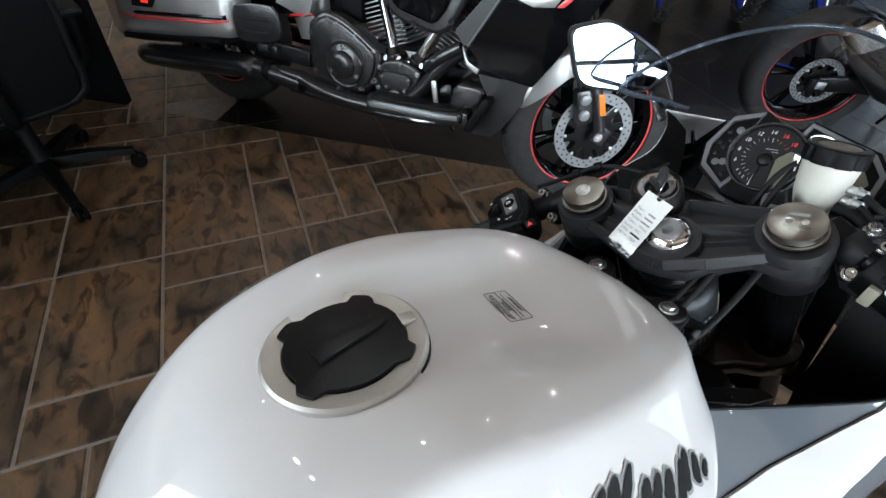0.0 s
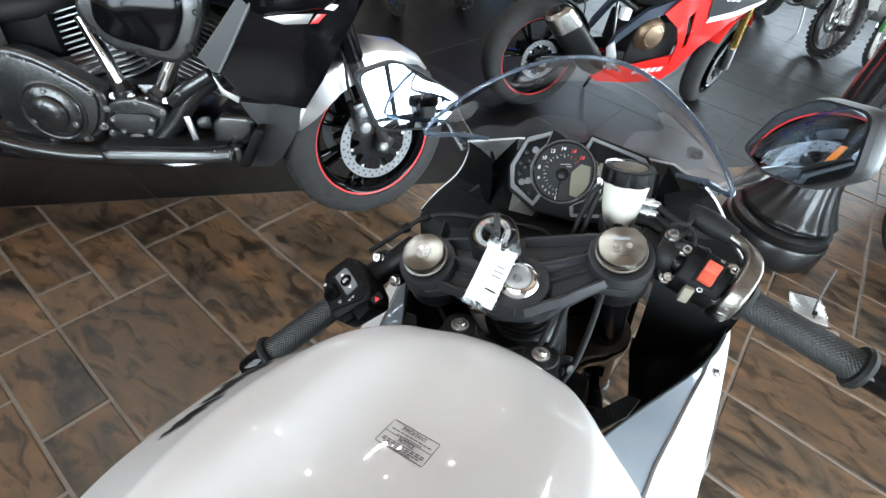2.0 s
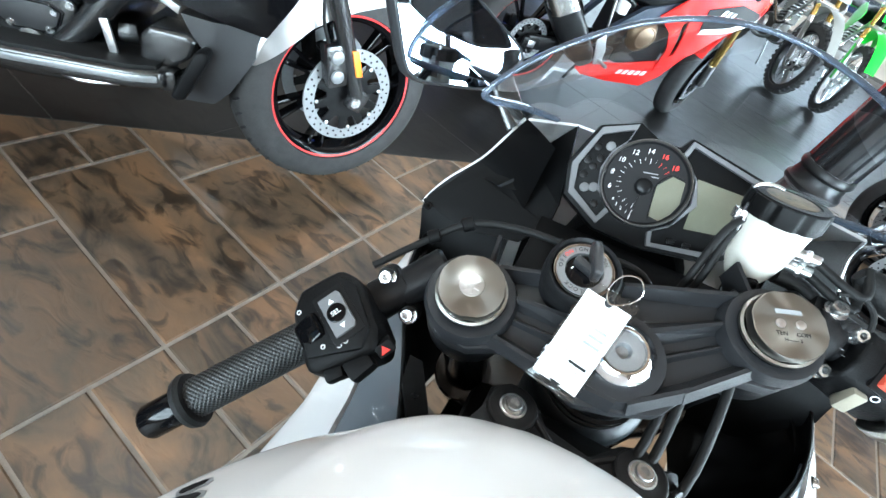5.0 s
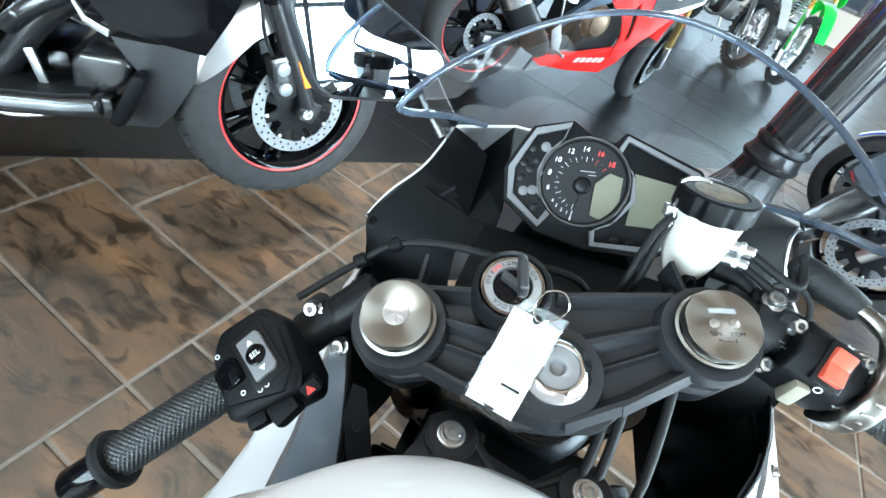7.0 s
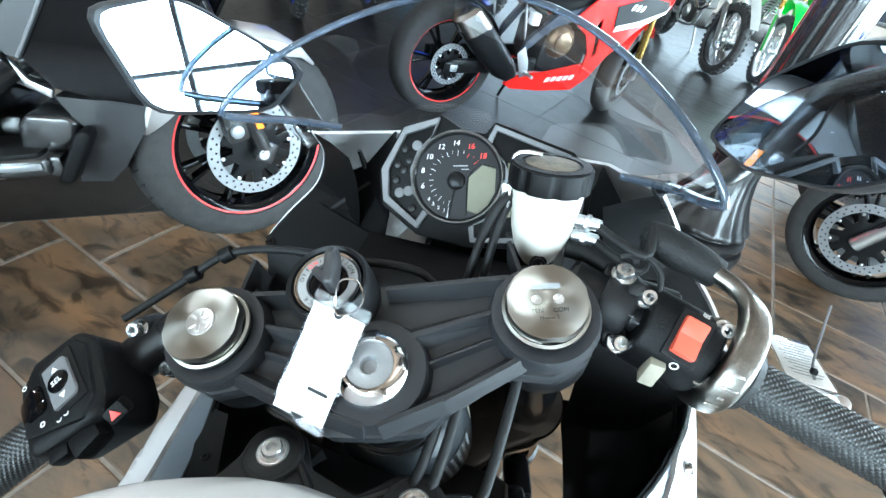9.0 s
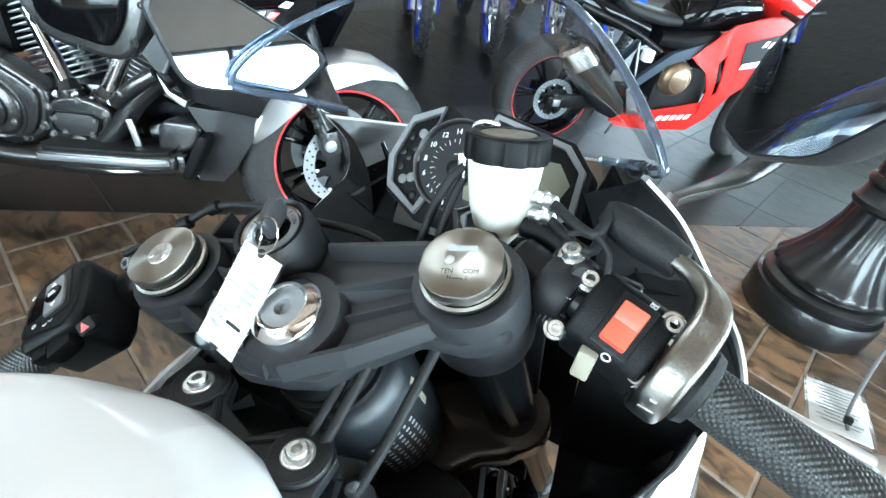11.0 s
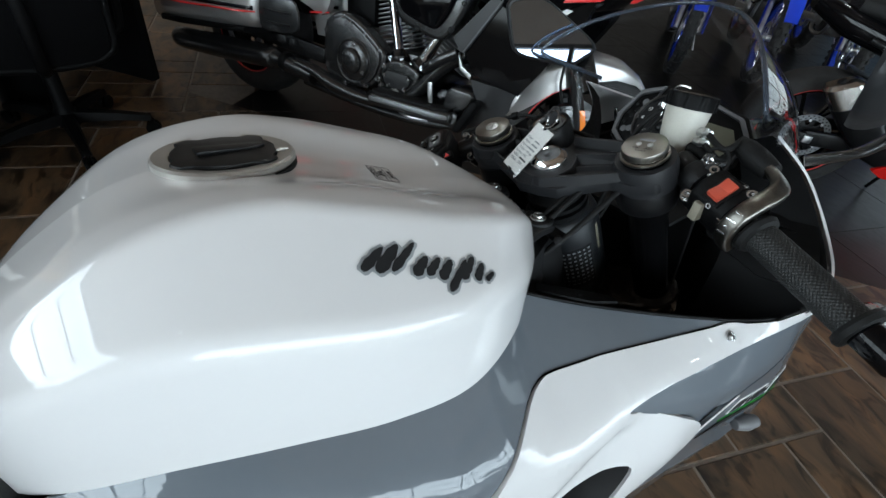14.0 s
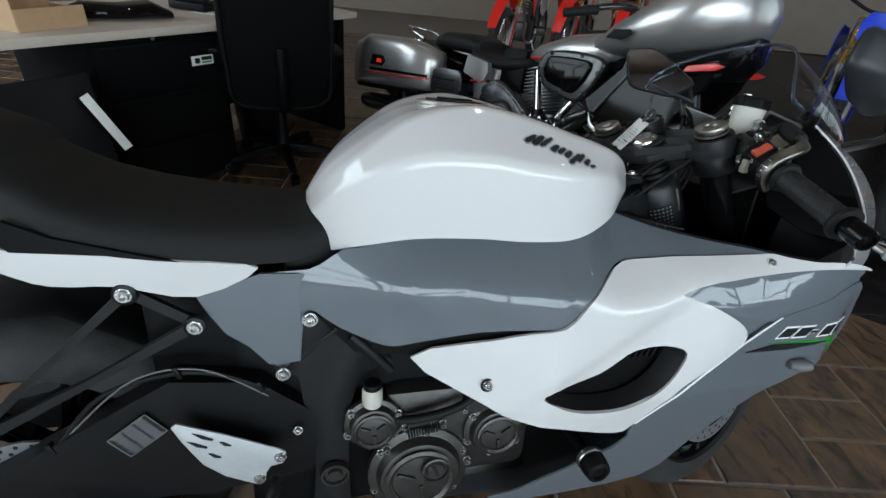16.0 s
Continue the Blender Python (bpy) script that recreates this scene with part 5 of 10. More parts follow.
LEFTLOBE = [(-0.018, 0.064), (-0.055, 0.055), (-0.079, 0.012), (-0.076, -0.021), (-0.040, -0.049), (-0.029, -0.034), (-0.046, -0.012), (-0.048, 0.012), (-0.040, 0.032), (-0.024, 0.047)]
RIGHTLOBE = [(0.031, 0.040), (0.0385, 0.055), (0.112, 0.024), (0.128, 0.0), (0.122, -0.040), (0.078, -0.062), (0.016, -0.062), (0.014, -0.047), (0.034, -0.038), (0.050, -0.010), (0.049, 0.018)]
part("bezel", xf(rim(LEFTLOBE, 0.0075, 0.006, -0.007), DASH), BEZEL, dash)
part("bezel", xf(rim(RIGHTLOBE, 0.006, 0.006, -0.007), DASH), BEZEL, dash)
part("display", xf(prism([(0.0515, 0.018), (0.104, 0.008), (0.115, -0.012), (0.100, -0.036), (0.0495, -0.036), (0.052, -0.010)], 0.001, pose(0, 0, -0.0065)), DASH), LCD, dash, "grey-green display panel")
tach = part("tachometer", xf(lathe([(0, -0.004), (0.0425, -0.004), (0.0440, -0.001), (0.0460, 0.001), (0.0475, 0.0), (0.0475, -0.02), (0, -0.02)], 56), DIAL_AT), DIAL, dash, "round black tachometer")
part("tach_rim", xf(lathe([(0.0440, -0.0005), (0.0450, 0.0014), (0.0464, 0.0014), (0.0474, -0.0002)], 56), DIAL_AT), TITAN, tach)
part("tach_display", xf(prism([(0.012, -0.030), (0.0122, -0.0175), (0.0131, 0.0033), (0.0265, 0.0155), (0.0400, 0.0115), (0.0395, -0.012), (0.033, -0.024), (0.0227, -0.0335)][::-1], 0.0006, pose(0, 0, -0.0038)), DASH), LCD, tach)
part("display_edge", xf(tube([(0.0110, -0.032, -0.0032), (0.0115, -0.0175, -0.0032), (0.0125, 0.004, -0.0032), (0.026, 0.0168, -0.0032), (0.040, 0.0125, -0.0032)], 0.0005, 6, 3), DASH), BLACKM, tach)
part("tach_hub", xf(lathe([(0, 0.0), (0.006, 0.0), (0.0085, -0.0015), (0.0095, -0.004), (0, -0.004)], 28), DASH), BLACKM, tach)
part("needle", xf(box((0.0012, 0.030, 0.0008), (-0.0040, -0.0190, -0.0015), 0.0003, (0, 0, -12)), DASH), BLACKM, tach)
part("needle_tip", xf(box((0.0013, 0.011, 0.0008), (-0.0070, -0.0325, -0.0015), 0.0003, (0, 0, -12)), DASH), WHITEPL, tach)
for k, (s, a) in enumerate((("1", -108), ("2", -119), ("3", -130), ("4", -141), ("6", -166), ("8", 168), ("10", 142), ("12", 116), ("14", 90), ("16", 64), ("18", 38))):
    r = 0.0348
    text_part("figure", s, 0.0076 if k > 3 else 0.0052, REDPRINT if k > 8 else WHITEPL, tach, DASH @ pose(r * math.cos(radians(a)) - 0.001, r * math.sin(radians(a)) + 0.003, -0.0034), 0.0001, 0.15)
for k in range(37):
    a = radians(-105 - 6.0 * k)
    lw = 0.00035 if k % 4 == 0 else 0.0002
    ln = 0.0055 if k % 4 == 0 else 0.003
    if k % 2:
        continue
    part("tick", xf(box((ln, lw, 0.0003), ((0.0285 - ln / 2) * math.cos(a), (0.0285 - ln / 2) * math.sin(a) + 0.002, -0.0036), 0, (0, 0, math.degrees(a))), DASH), REDPRINT if k > 30 else WHITEPL, tach)
part("unit_print", xf(box((0.015, 0.0010, 0.0003), (0.004, 0.0150, -0.0036)), DASH), GREYINK, tach)
part("unit_print", xf(box((0.008, 0.0009, 0.0003), (0.009, 0.0115, -0.0036)), DASH), GREYINK, tach)
for k, (x, y) in enumerate(((-0.0422, 0.0365), (-0.055, 0.034), (-0.063, 0.018), (-0.0505, -0.0103), (-0.064, 0.002), (-0.056, 0.012), (-0.060, -0.012), (-0.050, 0.022), (-0.046, -0.028))):
    part("warning_lamp", xf(disc(0.0042 if k % 3 else 0.0052, 0.002, 0.0006, 16, pose(x, y, -0.0065)), DASH), BEZEL if k % 3 == 0 else BLACKM, dash)
for p in ((0.040, -0.052), (0.056, -0.053)):
    part("dash_button", xf(box((0.008, 0.005, 0.004), (p[0], p[1], -0.004), 0.0012), DASH), BLACKM, dash)

# windscreen: a smoked bubble between the cowl's rim and a free edge
def screen_pt(s, v):
    """s from -1 (left tip) over 0 (front) to 1 (right tip); v from 0 (base) to 1 (free edge)."""
    a = s * math.pi / 2
    bx, by, bz = 0.165 * math.sin(a), 0.205 + 0.225 * math.cos(a) ** 1.0, 0.955 - 0.055 * math.cos(a)
    ca = max(0.0, math.cos(a))
    tx, ty, tz = 0.183 * math.sin(a), 0.1175 + 0.118 * ca ** 2.6, 1.011 + 0.086 * ca ** 1.47
    b = Vector((bx, by, bz))
    t = Vector((tx, ty, tz))
    p = b.lerp(t, v)
    bulge = 0.022 * math.sin(math.pi * v) * (0.35 + 0.65 * math.cos(a))
    return p + Vector((0.35 * math.sin(a), 0.7, 0.6)).normalized() * bulge
NS, NV = 48, 14
bm = loft([[screen_pt(-1 + 2 * k / NS, v / NV) for k in range(NS + 1)] for v in range(NV + 1)], closed=False)
screen = part("windscreen", bm, SCREEN, bike, "smoked clear windscreen bubble", 80)
part("screen_edge", tube([screen_pt(-1 + 2 * k / NS, 1.0) for k in range(NS + 1)], 0.0026, 10, 2), SCREENRIM, screen)
for s in (-1, 1):
    wing = [screen_pt(s, 0.98), Vector((s * 0.176, 0.135, 1.003)), Vector((s * 0.160, 0.175, 0.990)), Vector((s * 0.128, 0.205, 0.978))]
    part("screen_edge", tube(wing, [0.0030, 0.0036, 0.0036, 0.003], 8, 4), SCREENRIM, screen)
    part("screen_wing", loft([[screen_pt(s, v / 4) for v in range(5)], [Vector((s * 0.162, 0.190, 0.955)).lerp(Vector((s * 0.160, 0.172, 0.992)), v / 4) for v in range(5)], [Vector((s * 0.13, 0.215, 0.955)).lerp(Vector((s * 0.128, 0.205, 0.978)), v / 4) for v in range(5)]], closed=False), CLEARP, screen)
    part("screen_screw", bolt((s * 0.156, 0.188, 0.982), (s * 0.6, -0.5, 0.6), 0.005, 0.008), BLACKM, screen)

# upper cowl: white outer skin, black liners inside
for s in (-1, 1):
    edge = [(0.162, 0.205, 0.968), (0.188, 0.258, 0.918), (0.220, 0.281, 0.862), (0.256, 0.263, 0.822), (0.272, 0.234, 0.796), (0.262, 0.212, 0.770), (0.256, 0.200, 0.758)]
    nose = [(0.120, 0.330, 0.930), (0.125, 0.400, 0.880), (0.130, 0.455, 0.820), (0.140, 0.470, 0.760), (0.160, 0.450, 0.715), (0.200, 0.360, 0.690), (0.225, 0.260, 0.690)]
    tip = [(0.03, 0.400, 0.900), (0.02, 0.480, 0.840), (0.015, 0.530, 0.780), (0.015, 0.540, 0.720), (0.02, 0.500, 0.670), (0.08, 0.42, 0.640), (0.16, 0.32, 0.650)]
    e, n, t = ([Vector((s * x, y, z)) for x, y, z in spline(c, 5)] for c in (edge[:5] + [(0.270, 0.243, 0.786), (0.264, 0.258, 0.766)], nose, tip))
    part("upper_cowl", thick(loft([e, n, t], closed=False), -0.003 * s), WHITE, bike, "white upper cowl")
    inner = [(0.120, 0.200, 0.950), (0.128, 0.225, 0.905), (0.135, 0.235, 0.850), (0.141, 0.226, 0.790), (0.141, 0.216, 0.720), (0.140, 0.208, 0.680), (0.138, 0.202, 0.648)]
    mid = [(0.142, 0.205, 0.960), (0.158, 0.240, 0.912), (0.176, 0.262, 0.858), (0.205, 0.250, 0.806), (0.214, 0.226, 0.762), (0.216, 0.212, 0.718), (0.217, 0.200, 0.680)]
    o, m2, i2 = ([Vector((s * x, y, z)) for x, y, z in spline(c, 5)] for c in (edge, mid, inner))
    o = [p + Vector((-s * 0.004, -0.004, 0.0015)) for p in o]
    part("inner_liner", loft([o, m2, i2], closed=False), BLACKP, bike, "black inner fairing liner")
    # smooth black wall that drops from the rim to a free lower edge
    wall = []
    for y, ex, ez in ((0.235, 0.136, 0.652), (0.202, 0.138, 0.648), (0.17, 0.146, 0.640), (0.13, 0.153, 0.636), (0.09, 0.157, 0.642), (0.05, 0.155, 0.672), (0.01, 0.149, 0.716), (-0.03, 0.139, 0.752), (-0.07, 0.126, 0.778)):
        rx_, rz_ = interp(y, LINE_Y, RIM_X) - 0.003, interp(y, LINE_Y, RIM_Z) + 0.0025
        wall.append([Vector((s * (rx_ + (ex - rx_) * (1 - math.cos(q * math.pi / 2))), y, rz_ + (ez - rz_) * math.sin(q * math.pi / 2))) for q in np.linspace(0, 1, 10)])
    part("inner_liner", loft(wall, closed=False), BLACKP, bike, "black inner fairing liner", 60)
    part("rim_lip", tube([(s * (interp(y, LINE_Y, RIM_X) - 0.002), y, interp(y, LINE_Y, RIM_Z) + 0.0015) for y in (-0.115, -0.07, -0.03, 0.01, 0.05, 0.09, 0.13, 0.17, 0.21, 0.25)], 0.0022, 8, 3), BLACKP, bike)
    part("liner_flange", prism([(s * 0.112, -0.085), (s * 0.150, -0.030), (s * 0.160, 0.004), (s * 0.146, 0.004), (s * 0.120, -0.036), (s * 0.098, -0.075)][::s], 0.003, pose(0, 0, 0.7855, -8, 0, 0) @ pose(0, 0, 0.0)), BLACKP, bike)
    part("flange_screw", bolt((s * 0.133, -0.036, 0.7915), (0, 0, 1), 0.0036, 0.003), BLACKM, bike)
    part("liner_screw", bolt((s * 0.2576, 0.2206, 0.7990), (-s * 0.5, -0.5, 0.7), 0.0045, 0.004), BLACKM, bike)
    # black trays between liner and dash: an upper facet, a sunken one with a grey crease, and a proud lower plate
    def P(x, y, z):
        return Vector((s * x, y, z))

    w1, a, b, e, d, st, c, f, m = P(0.216, 0.279, 0.862), P(0.270, 0.230, 0.797), P(0.209, 0.2654, 0.8445), P(0.1744, 0.2456, 0.8548), P(0.1424, 0.2762, 0.8791), P(0.152, 0.290, 0.896), P(0.0987, 0.220, 0.8441), P(0.1161, 0.2987, 0.9413), P(0.098, 0.232, 0.868)
    for name, loop, t, mt in (("dash_tray", (w1, a, b, e, d, st), 0.003, BLACKP), ("dash_tray", (e, b, c, m, d), 0.003, BLACKP), ("pod_cheek", (st, d, m, f), 0.003, BLACKP),
                              ("lower_plate", (a, b, c, P(0.125, 0.205, 0.815), P(0.200, 0.216, 0.790)), 0.004, BLACKP)):
        nrm = sum(((q - loop[0]).cross(r - loop[0]) for q, r in zip(loop[1:], loop[2:])), Vector()).normalized()
        nrm = nrm if nrm.z > 0 else -nrm
        lift = nrm * (0.0035 if name == "lower_plate" else 0.0)
        ctr = sum(loop, Vector()) / len(loop)
        tb = bmesh.new()
        top_v, low_v = ([tb.verts.new(p + lift - nrm * h) for p in loop] for h in (0, t))
        fan = [tb.verts.new(ctr + lift - nrm * h) for h in (0.002, t + 0.002)]
        for k in range(len(loop)):
            q = (k + 1) % len(loop)
            tb.faces.new((top_v[k], top_v[q], fan[0]))
            tb.faces.new((low_v[q], low_v[k], fan[1]))
            tb.faces.new((top_v[q], top_v[k], low_v[k], low_v[q]))
        bmesh.ops.recalc_face_normals(tb, faces=tb.faces)
        part(name, tb, mt, bike)
    part("tray_crease", loft([[p + Vector((0, -0.002, 0.0025)) + q for q in (Vector((s * -0.004, 0.002, 0)), Vector((0, 0, 0.002)), Vector((s * 0.004, -0.004, -0.001)), Vector((0, 0, -0.002)))] for p in (e, d)]), SCOOP, bike)
    part("tray_screw", bolt(P(0.1640, 0.2715, 0.8805), (0, -0.7, 0.7), 0.0036, 0.003), BLACKM, bike)
    part("screen_stud", rod(P(0.152, 0.290, 0.893), P(0.156, 0.284, 0.917), 0.0042, 0.0030, 12), BOLTM, bike)
# three added black plates stand in for the shade inside the fairing
part("fairing_floor", prism([(-0.125, -0.06), (-0.06, -0.10), (0.06, -0.06), (0.06, 0.24), (0.10, 0.30), (0.06, 0.36), (-0.06, 0.36), (-0.125, 0.26)], 0.006, pose(0, 0, 0.615)), BLACKP, bike)
part("fairing_bulkhead", box((0.22, 0.006, 0.26), (0, 0.19, 0.712), 0.002), BLACKP, bike)
part("front_baffle", box((0.26, 0.006, 0.24), (0, 0.27, 0.685), 0.002), BLACKP, bike)
part("dash_shelf", box((0.22, 0.10, 0.006), (0, 0.165, 0.845), 0.002, (14, 0, 0)), BLACKP, bike)
part("head_lamp_shell", lathe([(0, 0), (0.08, 0.0), (0.09, 0.02), (0.08, 0.12), (0.05, 0.17), (0, 0.17)], 28, pose(0, 0.30, 0.76, -100)), BLACKP, bike)

# mirrors, folded in on their stalks
def folded_mirror(name, corners, facing, stalk, label, grow=1.0):
    """A mirror head: five-cornered glass in a black shell on a stalk. corners in bike space, facing the way the glass looks."""
    pts = [Vector(c) for c in corners]
    c = sum(pts, Vector()) / len(pts)
    n = Vector(facing).normalized()
    x = (pts[0] - c - n * n.dot(pts[0] - c)).normalized()
    y = n.cross(x)
    fl = [((p - c).dot(x) * grow, (p - c).dot(y) * grow) for p in pts]
    if sum(a[0] * b[1] - b[0] * a[1] for a, b in zip(fl, fl[1:] + fl[:1])) < 0:
        fl = fl[::-1]
    M = frame_of(c, x, y, n)
    smooth = []
    k = len(fl)
    for i in range(k):  # rounded corners
        a, b, d = Vector(fl[i - 1]), Vector(fl[i]), Vector(fl[(i + 1) % k])
        p, q = b.lerp(a, 0.22), b.lerp(d, 0.22)
        for t in (0, 0.33, 0.67, 1):
            smooth.append((p.lerp(b, t)).lerp(b.lerp(q, t), t))
    def ring(scale, z):
        return [Vector((p.x * scale, p.y * scale, z)) for p in smooth]
    shell = part(name, xf(loft([ring(0.97, 0.0035), ring(1.01, 0.005), ring(1.05, 0.001), ring(1.055, -0.006), ring(1.00, -0.014), ring(0.86, -0.024), ring(0.58, -0.034), ring(0.2, -0.040)]), M), SHELLM, bike, label)
    glass_b = bmesh.new()
    glass_b.faces.new([glass_b.verts.new((p.x * 0.96, p.y * 0.96, 0.0045)) for p in smooth])
    part("mirror_glass", xf(glass_b, M), MIRROR, shell, "mirror glass")
    line = spline(stalk, 5)
    secs = []
    for i, p in enumerate(line):  # a flat blade
        d = (line[min(i + 1, len(line) - 1)] - line[max(i - 1, 0)]).normalized()
        u = d.cross(n).normalized()
        v = d.cross(u)
        secs.append([p + u * 0.016 * math.cos(q) + v * 0.0065 * math.sin(q) for q in np.linspace(0, 2 * math.pi, 16, endpoint=False)])
    part("stalk", loft(secs), SATBLK, shell)
    return shell


folded_mirror("mirror", [(-0.273, 0.112, 1.076), (-0.244, 0.162, 1.083), (-0.204, 0.247, 1.014), (-0.215, 0.205, 0.985), (-0.256, 0.122, 1.002)], (0.84, -0.52, 0.135),
              [(-0.225, 0.245, 1.01), (-0.20, 0.24, 0.975), (-0.172, 0.232, 0.945)], "black mirror head folded in on its stalk", 1.08)
folded_mirror("mirror", [(0.201, 0.291, 0.991), (0.209, 0.250, 1.056), (0.225, 0.190, 1.098), (0.254, 0.110, 1.115), (0.267, 0.093, 1.061), (0.256, 0.146, 1.018), (0.228, 0.228, 0.990)], (-0.93, -0.33, 0.06),
              [(0.240, 0.290, 0.985), (0.215, 0.285, 0.955), (0.176, 0.262, 0.935)], "grey-black mirror head folded in on its stalk", 0.94)

# side bodywork, both sides
GREYP = [(-0.577, 0.752), (-0.63, 0.719), (-0.702, 0.712), (-0.792, 0.683), (-0.741, 0.643), (-0.697, 0.554), (-0.671, 0.54), (-0.65, 0.60), (-0.633, 0.650), (-0.585, 0.622), (-0.514, 0.595), (-0.47, 0.605), (-0.37, 0.643), (-0.294, 0.654), (-0.244, 0.663), (-0.205, 0.703), (-0.154, 0.735), (-0.116, 0.744), (-0.075, 0.748), (-0.035, 0.752), (0.0, 0.755), (0.05, 0.759), (0.09, 0.763), (0.125, 0.766), (0.09, 0.7715), (0.05, 0.774), (0.0, 0.779), (-0.05, 0.788), (-0.085, 0.798), (-0.120, 0.808), (-0.174, 0.806), (-0.23, 0.796), (-0.3, 0.786), (-0.357, 0.791), (-0.39, 0.791), (-0.433, 0.785), (-0.494, 0.772), (-0.547, 0.758)]
WHITEPNL = [(-0.473, 0.581), (-0.328, 0.642), (-0.244, 0.663), (-0.205, 0.703), (-0.154, 0.735), (-0.116, 0.745), (-0.075, 0.749), (-0.035, 0.753), (0.0, 0.756), (0.05, 0.760), (0.09, 0.764), (0.125, 0.767), (0.15, 0.763), (0.20, 0.757), (0.25, 0.755), (0.30, 0.748), (0.345, 0.732), (0.30, 0.739), (0.25, 0.744), (0.20, 0.745), (0.15, 0.743), (0.10, 0.738), (0.05, 0.731), (0.0, 0.722), (-0.030, 0.712), (-0.040, 0.706), (-0.030, 0.702), (0.0, 0.692), (0.04, 0.674), (0.072, 0.654), (0.090, 0.632), (0.082, 0.604), (0.002, 0.523), (-0.056, 0.432), (-0.087, 0.408), (-0.199, 0.442), (-0.304, 0.477), (-0.35, 0.508)]
HOLE = [(-0.257, 0.533), (-0.166, 0.568), (-0.1, 0.606), (-0.016, 0.604), (-0.015, 0.561), (-0.041, 0.515), (-0.099, 0.48), (-0.18, 0.484), (-0.233, 0.507)]
VGREY = [(-0.050, 0.708), (0.0, 0.726), (0.05, 0.736), (0.10, 0.743), (0.15, 0.748), (0.20, 0.750), (0.25, 0.749), (0.30, 0.744), (0.330, 0.730), (0.310, 0.712), (0.237, 0.680), (0.147, 0.652), (0.052, 0.672)]
LOWGREY = [(0.147, 0.660), (0.237, 0.686), (0.330, 0.710), (0.362, 0.649), (0.365, 0.599), (0.335, 0.560), (0.305, 0.538), (0.241, 0.507), (0.193, 0.466), (0.12, 0.345), (0.045, 0.219), (-0.206, 0.204), (-0.30, 0.215), (-0.068, 0.352), (-0.054, 0.425), (0.006, 0.520), (0.086, 0.602)]


def cowl_x(y, z):
    """White cowl: swells outward round the air intake; below a slanted crease the skin dishes in towards the opening."""
    d = math.hypot((y + 0.13) / 0.20, (z - 0.55) / 0.10)
    g = ((y + 0.034) * 0.157 - (z - 0.707) * 0.236) / 0.2834
    dish = smooth((g + 0.006) / 0.045) * math.exp(-max(0, g) / 0.12) * smooth((y + 0.36) / 0.16) * smooth((0.055 - y) / 0.13) * smooth((z - 0.40) / 0.10)
    return side_x(y, z) + 0.012 * math.exp(-d * d) + 0.002 - 0.017 * dish


def grey_x(y, z):
    """Grey panel: leans inward towards the tank, with a full swell below the tank's edge."""
    k = smooth((y + 0.62) / 0.14) * smooth((-0.17 - y) / 0.10)
    zc = 0.712 + 0.012 * math.sin(2 * math.pi * (y + 0.05) / 0.40)
    return side_x(y, z) - 0.003 + k * (0.004 * math.exp(-((z - zc) / 0.036) ** 2) + 0.0006 * math.sin(2 * math.pi * (y / 0.16 + z / 0.11)))


